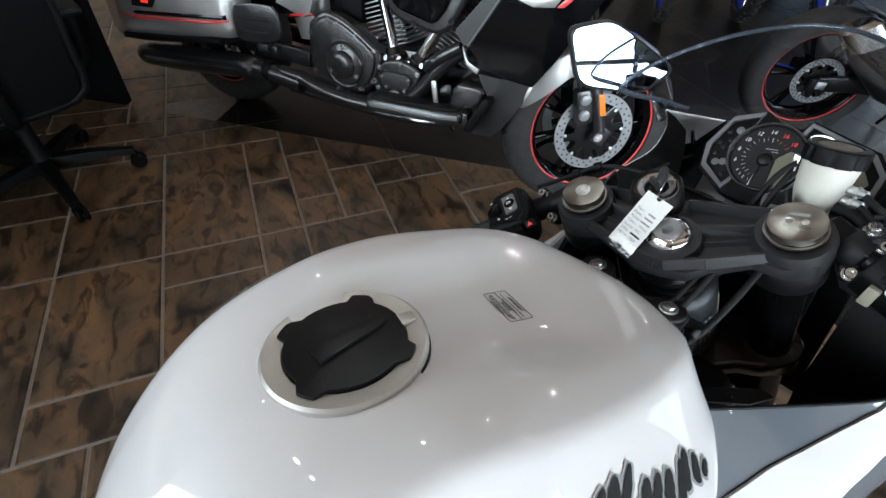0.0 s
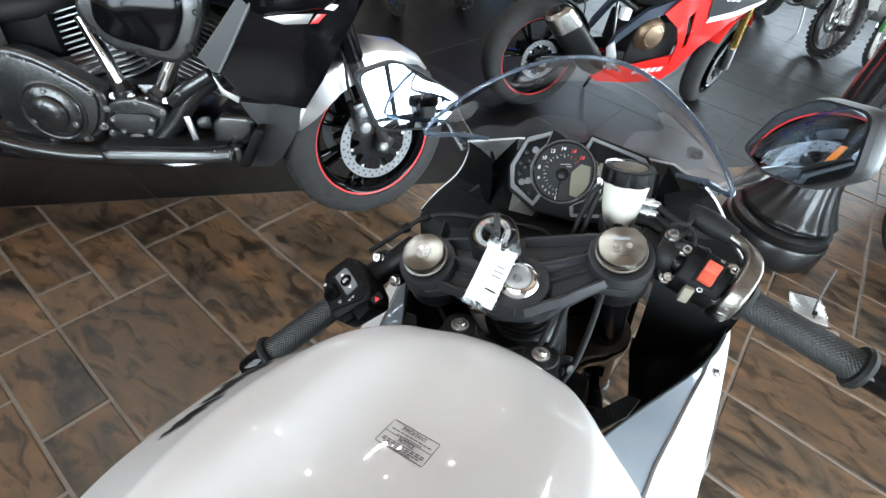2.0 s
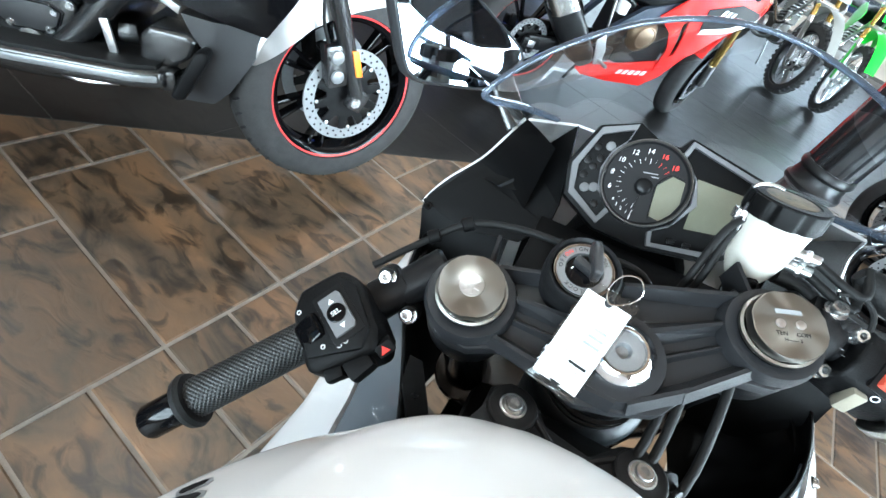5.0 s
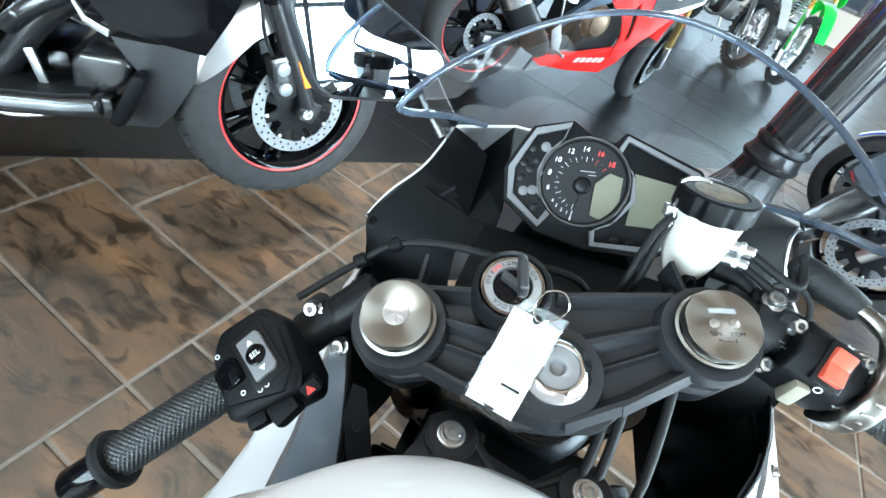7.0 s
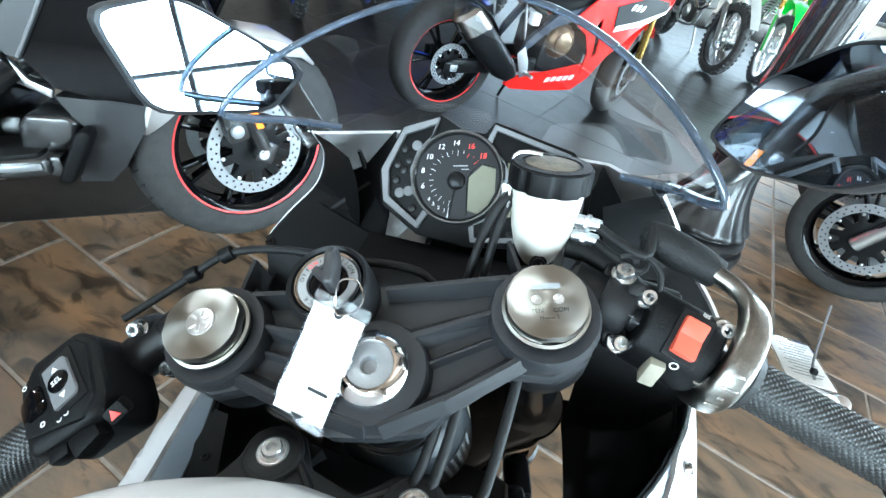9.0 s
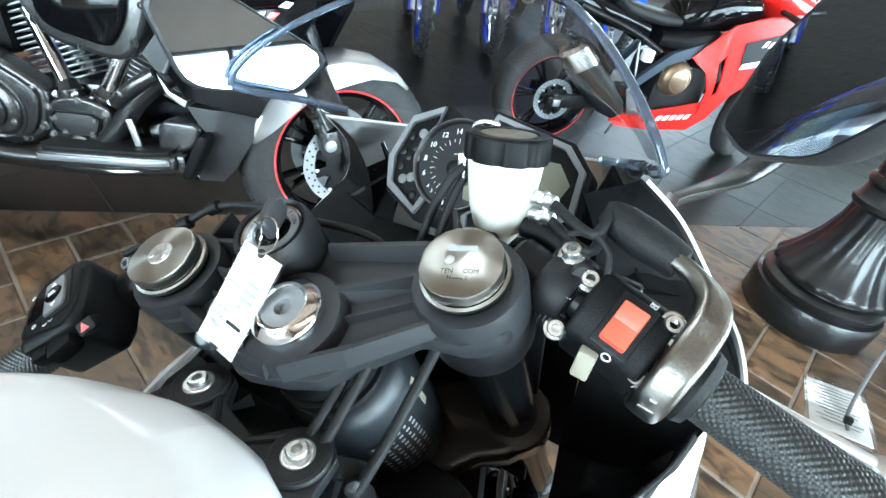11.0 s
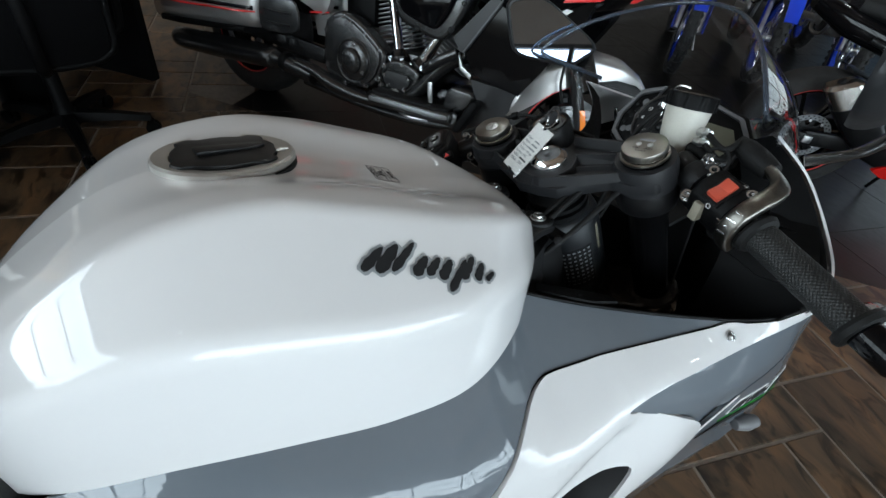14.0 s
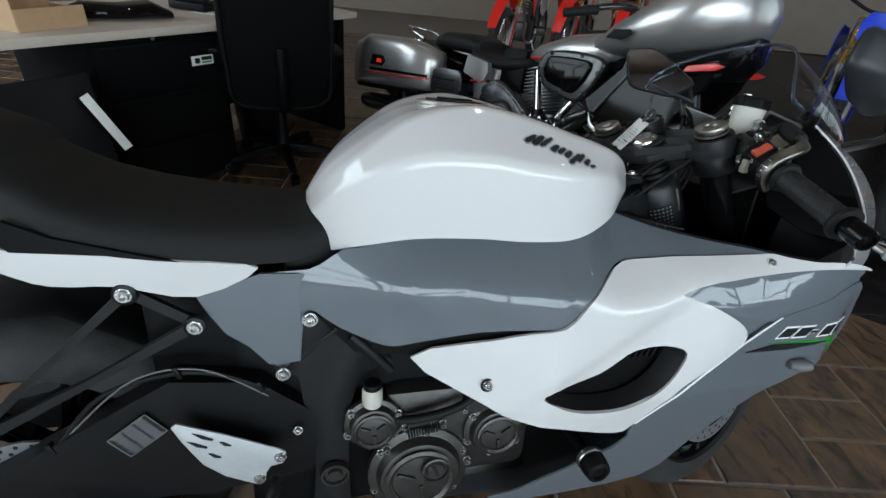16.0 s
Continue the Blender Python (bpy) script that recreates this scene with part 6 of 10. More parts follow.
for s in (-1, 1):
    part("side_panel", panel(GREYP, grey_x, 0.004, s, 0.011, smooth_n=3), GREY, bike, "grey gloss side panel under the tank", 50)
    part("side_cowl", panel(WHITEPNL, cowl_x, 0.006, s, 0.011, holes=[[(p.x, p.y) for p in spline([(y, z, 0) for y, z in HOLE], 4, True)]], smooth_n=3), WHITE, bike, "white side cowl with air intake", 50)
    part("cowl_lining", panel([(-0.12, 0.60), (-0.12, 0.790), (-0.05, 0.775), (0.05, 0.758), (0.15, 0.746), (0.30, 0.730), (0.33, 0.66), (0.30, 0.56), (0.10, 0.585), (0.02, 0.64)], side_x, 0.003, s, 0.03, -0.016), BLACKP, bike)
    hole = spline([(y, z, 0) for y, z in HOLE], 4, True)
    part("intake_wall", loft([[Vector((s * (cowl_x(p.x, p.y) - 0.004 - d), -0.13 + (p.x + 0.13) * f, 0.54 + (p.y - 0.54) * f)) for p in hole] for d, f in ((0, 1.0), (0.010, 0.97), (0.040, 0.90))], caps=False), SCOOP, bike)
    part("cowl_backing", panel([(-0.05, 0.712), (0.33, 0.720), (0.36, 0.65), (0.20, 0.60), (0.075, 0.60), (0.06, 0.66)], side_x, 0.004, s, 0.05, -0.006), GREY, bike)
    part("cowl_insert", panel(VGREY, side_x, 0.004, s, 0.012, -0.001), GREY, bike, "grey cowl insert")
    part("lower_cowl", panel(LOWGREY, side_x, 0.004, s, 0.014, smooth_n=3), GREY, bike, "grey lower cowl", 50)
    part("intake_duct", panel([(-0.28, 0.52), (-0.16, 0.60), (0.0, 0.63), (0.02, 0.55), (-0.08, 0.455), (-0.2, 0.46)], side_x, 0.004, s, 0.05, -0.045), BLACKP, bike)
    for k in range(9):
        part("duct_mesh", panel([(-0.10 + 0.012 * k, 0.56), (-0.096 + 0.012 * k, 0.56), (-0.082 + 0.012 * k, 0.604), (-0.086 + 0.012 * k, 0.604)], side_x, 0.003, s, 0.05, -0.038), BLACKM, bike)
    cs = part("cowl_screw", bolt((s * (cowl_x(-0.353, 0.552) + 0.001), -0.353, 0.552), (s, 0, 0.05), 0.007, 0.005), BOLTM, bike)
    part("screw_grommet", lathe([(0.009, 0), (0.0125, 0), (0.0125, 0.002), (0.009, 0.002)], 24, axis_to((s * cowl_x(-0.353, 0.552), -0.353, 0.552), (s, 0, 0.05))), BLACKM, cs)
    part("cowl_screw", bolt((s * (cowl_x(0.118, 0.755) + 0.001), 0.118, 0.755), (s, 0, 0.5), 0.005, 0.004), BOLTM, bike)
    part("pinstripe", panel([(0.086, 0.607), (0.147, 0.664), (0.151, 0.663), (0.090, 0.603), (-0.050, 0.424), (-0.054, 0.428)], side_x, 0.001, s, 0.03, 0.002), WHITEPL, bike)
    part("belly_strip", panel([(-0.63, 0.645), (-0.585, 0.618), (-0.514, 0.592), (-0.47, 0.601), (-0.37, 0.640), (-0.25, 0.655), (-0.26, 0.63), (-0.37, 0.605), (-0.47, 0.575), (-0.56, 0.57)], side_x, 0.003, s, 0.03, -0.012), BLACKP, bike)
    # model badge: slanted plain strokes with a bright edge, green and black flashes
    bd = None
    for k, (y0, w) in enumerate(((0.158, 0.030), (0.192, 0.034), (0.230, 0.016), (0.252, 0.034), (0.290, 0.034))):
        h = 0.007 if k == 2 else 0.026
        z0 = 0.632 - 0.05 * (y0 - 0.158) - (0.0 if k != 2 else -0.010)
        q = [(y0, z0 - 0.016), (y0 + w, z0 - 0.017), (y0 + w + h * 0.5, z0 - 0.017 + h), (y0 + h * 0.5, z0 - 0.016 + h)]
        ob = part("badge_outline", panel(q, side_x, 0.001, s, 0.05, 0.0014), WHITEPL, bike)
        cy, cz = sum(p[0] for p in q) / 4, sum(p[1] for p in q) / 4
        part("badge_ink", panel([(cy + (y - cy) * 0.86, cz + (z - cz) * 0.72) for y, z in q], side_x, 0.001, s, 0.05, 0.0022), INK, ob)
    part("green_flash", panel([(0.146, 0.606), (0.325, 0.604), (0.331, 0.560), (0.305, 0.582), (0.290, 0.597)], side_x, 0.001, s, 0.05, 0.0012), GREENST, bike, "green decal flash")
    part("black_flash", panel([(0.108, 0.590), (0.160, 0.603), (0.290, 0.598), (0.200, 0.588)], side_x, 0.001, s, 0.05, 0.0020), INK, bike)
    part("turn_signal", join(rod((s * 0.215, 0.245, 0.552), (s * 0.252, 0.245, 0.552), 0.009, 0.011, 14), lathe([(0, -0.022), (0.009, -0.018), (0.013, 0), (0.009, 0.020), (0, 0.024)], 16, axis_to((s * 0.262, 0.24, 0.552), (0.3 * s, 1, 0)))), BEZEL, bike)
# crash bobbin
part("frame_slider", join(rod((0.13, -0.137, 0.355), (0.235, -0.137, 0.363), 0.012, 0.012, 16), lathe([(0, 0), (0.023, 0), (0.025, 0.004), (0.025, 0.030), (0.022, 0.045), (0.014, 0.047), (0.012, 0.042), (0, 0.042)], 28, axis_to((0.225, -0.137, 0.363), (1, 0, 0)))), BLACKP, bike, "black crash bobbin")
part("slider_band", lathe([(0.0252, 0.006), (0.0262, 0.008), (0.0262, 0.016), (0.0252, 0.018)], 28, axis_to((0.225, -0.137, 0.363), (1, 0, 0))), ALLOY, bike)

# seat and tail
def seat_ring(y, w, zt, zb, crown=0.012):
    half = []
    for k in range(9):
        a = k / 8 * math.pi / 2
        half.append((w * math.sin(a) ** 0.7, zb + (zt - zb) * (math.cos(a) ** 0.55) + crown * math.cos(a)))
    return [Vector((x, y, z)) for x, z in half] + [Vector((-x, y, z)) for x, z in reversed(half[1:])]


SEAT = [(-0.575, 0.085, 0.785, 0.742), (-0.62, 0.108, 0.788, 0.738), (-0.66, 0.122, 0.790, 0.735), (-0.72, 0.132, 0.795, 0.736), (-0.80, 0.142, 0.803, 0.748), (-0.88, 0.146, 0.815, 0.766), (-0.95, 0.142, 0.835, 0.784), (-1.00, 0.128, 0.865, 0.80), (-1.02, 0.11, 0.885, 0.82)]
seat = part("rider_seat", loft([seat_ring(*r) for r in SEAT]), LEATHER, bike, "black vinyl rider seat", 60)
PILL = [(-1.005, 0.105, 0.868, 0.825), (-1.03, 0.118, 0.905, 0.825), (-1.10, 0.115, 0.930, 0.84), (-1.20, 0.10, 0.945, 0.865), (-1.28, 0.07, 0.945, 0.89)]
part("pillion_seat", loft([seat_ring(*r) for r in PILL]), LEATHER, bike, "black vinyl pillion pad", 60)
def tail_x(y, z):
    return interp(y, [-1.4, -1.2, -1.0, -0.85, -0.7], [0.045, 0.10, 0.142, 0.152, 0.135]) - 0.35 * max(0, 0.75 - z)
TAILW = [(-0.701, 0.729), (-0.792, 0.683), (-0.885, 0.712), (-0.972, 0.715), (-1.035, 0.744), (-1.2, 0.82), (-1.36, 0.90), (-1.38, 0.925), (-1.28, 0.905), (-1.12, 0.845), (-1.032, 0.790), (-1.0, 0.772), (-0.886, 0.767), (-0.79, 0.750)]
for s in (-1, 1):
    part("tail_panel", panel(TAILW, tail_x, 0.004, s, 0.04, smooth_n=3), WHITE, bike, "white tail panel", 50)
    part("seat_trim", panel([(-0.80, 0.752), (-0.886, 0.766), (-1.0, 0.772), (-1.03, 0.80), (-1.0, 0.815), (-0.95, 0.792), (-0.88, 0.775)], tail_x, 0.006, s, 0.04, 0.002), BLACKP, bike)
    # tail bracket struts with big screws
    part("tail_strut", loft([[Vector((s * (x + dx), y, z + dz)) for dx, dz in ((-0.006, -0.008 * k), (0.006, -0.008 * k), (0.006, 0.008 * k), (-0.006, 0.008 * k))] for x, y, z, k in ((0.128, -0.882, 0.700, 1.3), (0.130, -0.99, 0.60, 0.8), (0.130, -1.10, 0.495, 1.2))]), CASTBLK, bike)
    part("tail_strut", loft([[Vector((s * (x + dx), y, z + dz)) for dx, dz in ((-0.006, -0.008 * k), (0.006, -0.008 * k), (0.006, 0.008 * k), (-0.006, 0.008 * k))] for x, y, z, k in ((0.128, -0.797, 0.640, 1.3), (0.130, -0.95, 0.555, 0.8), (0.130, -1.10, 0.475, 1.2))]), CASTBLK, bike)
    part("tail_strut", loft([[Vector((s * (x + dx), y, z + dz)) for dx, dz in ((-0.006, -0.010), (0.004, -0.010), (0.004, 0.010), (-0.006, 0.010))] for x, y, z in ((0.126, -0.882, 0.70), (0.126, -0.797, 0.640))]), CASTBLK, bike)
    for y, z in ((-0.882, 0.700), (-0.797, 0.640)):
        part("strut_boss", disc(0.017, 0.010, 0.003, 24, axis_to((s * 0.130, y, z), (s, 0, 0))), BLACKM, bike)
        part("strut_screw", bolt((s * 0.141, y, z), (s, 0, 0), 0.0085, 0.006), BOLTM, bike)
    part("under_panel", panel([(-0.797, 0.684), (-0.782, 0.650), (-0.760, 0.612), (-0.729, 0.586), (-0.700, 0.548), (-0.688, 0.546), (-0.650, 0.550), (-0.640, 0.640), (-0.600, 0.660), (-0.60, 0.71), (-0.70, 0.715)], lambda y, z: 0.118, 0.006, s, 0.05), GREY, bike, "grey lower side panel over the arch")
    part("frame_plate", panel([(-0.649, 0.643), (-0.641, 0.653), (-0.620, 0.656), (-0.598, 0.636), (-0.571, 0.625), (-0.539, 0.591), (-0.500, 0.542), (-0.495, 0.523), (-0.530, 0.516), (-0.559, 0.488), (-0.570, 0.426), (-0.574, 0.346), (-0.572, 0.227), (-0.565, 0.135), (-0.650, 0.117), (-0.640, 0.240), (-0.634, 0.355), (-0.648, 0.437), (-0.654, 0.500), (-0.662, 0.514), (-0.684, 0.522), (-0.697, 0.538), (-0.689, 0.555), (-0.669, 0.554), (-0.653, 0.560)], lambda y, z: 0.108 + 0.022 * math.exp(-((y + 0.6 - 0.3 * max(0, z - 0.45)) / 0.05) ** 2), 0.03, s, 0.012, smooth_n=2), CASTBLK, bike, "grey-black frame side plate", 50)
    part("plate_rib", tube([(s * 0.138, -0.566, 0.605), (s * 0.142, -0.540, 0.580), (s * 0.138, -0.500, 0.530)], 0.0085, 10, 4), CASTBLK, bike)
    part("plate_crease", tube([(s * 0.1375, -0.645, 0.566), (s * 0.141, -0.618, 0.600), (s * 0.1385, -0.590, 0.620)], 0.003, 8, 4), CASTBLK, bike)
    for y, z, r in ((-0.630, 0.636, 0.0095), (-0.678, 0.535, 0.009)):
        part("frame_bolt", bolt((s * 0.132, y, z), (s, 0, 0), r, 0.006), BOLTM, bike)
    part("pivot_cap", lathe([(0, 0.006), (0.012, 0.006), (0.014, 0.0), (0.020, 0.0), (0.022, 0.006), (0.026, 0.006), (0.027, -0.004), (0, -0.004)], 28, axis_to((s * 0.138, -0.60, 0.305), (s, 0, 0))), TITAN, bike)
    part("swing_arm", loft([[Vector((s * (x + dx), y, z + dz)) for dx, dz in ((-0.022, -h), (0.022, -h), (0.026, 0), (0.022, h), (-0.022, h), (-0.026, 0))] for x, y, z, h in ((0.095, -0.60, 0.36, 0.05), (0.105, -0.72, 0.41, 0.11), (0.112, -0.85, 0.42, 0.12), (0.115, -1.0, 0.38, 0.075), (0.118, -1.15, 0.33, 0.045), (0.118, -1.24, 0.32, 0.035))]), BLACKM, bike, "satin black swing arm")
    part("heel_guard", prism([(-0.846, 0.480), (-0.838, 0.486), (-0.769, 0.454), (-0.689, 0.411), (-0.680, 0.403), (-0.679, 0.390), (-0.686, 0.379), (-0.705, 0.376), (-0.714, 0.363), (-0.716, 0.345), (-0.724, 0.338), (-0.733, 0.340), (-0.778, 0.366), (-0.809, 0.397), (-0.836, 0.452)], 0.004, Matrix(((0, 0, s, s * 0.165), (1, 0, 0, 0), (0, 1, 0, 0), (0, 0, 0, 1))), 0.0012), HEELM, bike, "brushed alloy heel guard with slots")
    for y, z, l in ((-0.802, 0.457, 1.25), (-0.812, 0.442, 1.2), (-0.771, 0.437, 0.75), (-0.789, 0.415, 0.8)):
        part("guard_slot", prism([(-0.013 * l, 0.007 * l), (-0.004 * l, 0.005), (0.012 * l, -0.006 * l), (0.010 * l, -0.009 * l), (-0.002 * l, -0.005)], 0.0006, Matrix(((0, 0, s, s * 0.1692), (1, 0, 0, y), (0, 1, 0, z), (0, 0, 0, 1)))), INK, bike)
    for y, z in ((-0.689, 0.394), (-0.725, 0.351)):
        part("guard_bolt", bolt((s * 0.170, y, z), (s, 0, 0), 0.0075, 0.005), BOLTM, bike)
    part("foot_peg", rod((s * 0.15, -0.70, 0.325), (s * 0.205, -0.71, 0.32), 0.011, 0.010, 14), TITAN, bike)
swl = part("swing_arm_label", box((0.0006, 0.078, 0.048), (0, 0, 0)), INK, bike, "black data label with fine white print")
swl.matrix_basis = pose(0.1425, -0.905, 0.449, 37, 0, 0)
for k in range(12):
    for q, w in ((-0.022, 0.020 - 0.004 * (k % 3)), (0.000, 0.018 + 0.003 * (k % 2)), (0.022, 0.019 - 0.003 * ((k + 1) % 3))):
        part("print_line", box((0.0003, w, 0.0010), (0.0005, q, 0.0200 - 0.0036 * k)), GREYINK, swl)
part("label_border", join(box((0.0003, 0.076, 0.0007), (0.0005, 0, 0.0228)), box((0.0003, 0.076, 0.0007), (0.0005, 0, -0.0228)), box((0.0003, 0.0007, 0.045), (0.0005, 0.0377, 0)), box((0.0003, 0.0007, 0.045), (0.0005, -0.0377, 0))), GREYINK, swl)
part("hugger", loft([[Vector((0.085 * math.cos(q) * k, -1.09 + (0.345) * math.cos(a), 0.31 + 0.345 * math.sin(a) + 0.02 * math.sin(q))) for q in np.linspace(0, math.pi, 9)] for a, k in ((radians(20), 0.9), (radians(45), 1), (radians(75), 1), (radians(105), 1), (radians(135), 0.9))], closed=False), BLACKP, bike)
part("brake_pipe", tube([(0.125, -0.70, 0.50), (0.128, -0.78, 0.545), (0.128, -0.86, 0.55), (0.13, -0.95, 0.52), (0.132, -1.02, 0.44), (0.135, -1.06, 0.40)], 0.0042, 8, 6), RUBBER, bike)
part("rear_brake_hose", tube([(0.126, -0.705, 0.49), (0.132, -0.80, 0.558), (0.132, -0.90, 0.548), (0.134, -1.0, 0.46)], 0.0016, 6, 6), BEZEL, bike)
for p in ((0.130, -0.835, 0.556), (0.130, -0.715, 0.515), (0.134, -1.03, 0.435)):
    part("pipe_clip", box((0.012, 0.008, 0.022), p, 0.002, (20, 0, 0)), BLACKM, bike)

# engine side: clutch cover, pulser cover, hoses
eng = part("engine_block", join(box((0.26, 0.30, 0.22), (0, -0.36, 0.36), 0.03), box((0.28, 0.17, 0.20), (0, -0.26, 0.46), 0.03, (-30, 0, 0)), box((0.22, 0.34, 0.10), (0, -0.36, 0.20), 0.03)), TITAN, bike, "grey cast engine block")
for y, z, r, h, mt in ((-0.441, 0.288, 0.088, 0.035, TITAN), (-0.292, 0.370, 0.056, 0.03, TITAN), (-0.53, 0.415, 0.046, 0.03, TITAN)):
    cv = part("engine_cover", lathe([(0, h), (r * 0.55, h), (r * 0.86, h * 0.85), (r * 0.95, h * 0.4), (r * 1.12, h * 0.3), (r * 1.14, 0), (0, 0)], 36, axis_to((0.13, y, z), (1, 0, 0.05))), mt, eng, "cast engine cover")
    for k in range(6):
        a = 2 * math.pi * k / 6 + 0.4
        part("cover_bolt", bolt((0.14, y + r * 1.06 * math.cos(a), z + r * 1.06 * math.sin(a)), (1, 0, 0), 0.0062, 0.006), BOLTM, cv)
    part("cover_step", lathe([(r * 0.74, h * 0.80), (r * 0.78, h * 1.10), (r * 0.70, h * 1.16), (r * 0.62, h * 1.06), (r * 0.60, h * 0.9)], 36, axis_to((0.13, y, z), (1, 0, 0.05))), mt, cv)
    for k in range(3):
        part("cover_rib", box((0.006, 0.007, r * 0.42), (0.131 + h, y + r * 0.36 * math.cos(2.1 * k + 0.6), z + r * 0.36 * math.sin(2.1 * k + 0.6)), 0.002, (math.degrees(2.1 * k + 0.6) - 90, 0, 0)), mt, cv)
plug = part("cover_plug", lathe([(0, 0.004), (0.016, 0.004), (0.019, 0.0), (0.023, 0.0), (0.024, 0.004), (0.027, 0.003), (0.027, -0.004), (0, -0.004)], 30, axis_to((0.170, -0.415, 0.315), (1, 0, 0.05))), TITAN, eng)
part("plug_slot", box((0.002, 0.006, 0.026), (0.1745, -0.415, 0.315), 0.0005, (20, 0, 0)), INK, plug)
for y, z in ((-0.47, 0.40), (-0.36, 0.43), (-0.345, 0.30), (-0.505, 0.355), (-0.40, 0.40)):
    part("case_bolt", bolt((0.142, y, z), (1, 0, 0), 0.006, 0.010), BOLTM, eng)
# four black boxes, added inside the frame as the shade between its parts
part("air_box", box((0.19, 0.50, 0.24), (0, -0.42, 0.66), 0.02), BLACKP, bike)
part("battery_box", box((0.17, 0.34, 0.22), (0, -0.72, 0.60), 0.02), BLACKP, bike)
part("gearbox", box((0.18, 0.36, 0.46), (0, -0.58, 0.40), 0.02), BLACKP, bike)
part("intake_trunk", box((0.16, 0.30, 0.16), (0, -0.40, 0.54), 0.02), BLACKP, bike)
part("coolant_bottle", lathe([(0, 0), (0.016, 0), (0.018, 0.004), (0.018, 0.030), (0.014, 0.036), (0, 0.036)], 20, pose(0.15, -0.532, 0.470)), RESPL, bike, "small milky fluid bottle")
part("bottle_cap", disc(0.0155, 0.012, 0.003, 20, pose(0.15, -0.532, 0.505)), BLACKP, bike)
part("rubber_hose", tube([(0.14, -0.50, 0.42), (0.155, -0.44, 0.43), (0.15, -0.36, 0.45), (0.13, -0.30, 0.50)], 0.008, 12, 6), RUBBER, bike)
part("bellows", join(*[lathe([(0.006, 0), (0.0105, 0.002), (0.006, 0.004)], 14, axis_to((0.165, -0.47 + 0.005 * k, 0.405 + 0.001 * k), (0, 1, 0.2))) for k in range(12)]), RUBBER, bike)
for y, z in ((-0.40, 0.50), (-0.66, 0.42)):
    part("stay_bolt", bolt((0.14, y, z), (1, 0, 0.1), 0.006, 0.005), BOLTM, bike)


# wheels
def tyre_bm(R, w, r_rim, seg=72, tread=0):
    """A tyre: round crown, side walls, bead; centred, axle along x."""
    prof = []
    for k in range(17):
        a = -math.pi / 2 + math.pi * k / 16
        s, c = math.sin(a), math.cos(a)
        prof.append((r_rim + 0.004 + (R - r_rim - 0.004) * (c ** 0.62), w / 2 * (abs(s) ** 0.9) * (1 if s > 0 else -1)))
    prof = [(r_rim, -w * 0.40)] + prof + [(r_rim, w * 0.40)]
    return lathe(prof, seg, pose(0, 0, 0, 0, 90, 0))


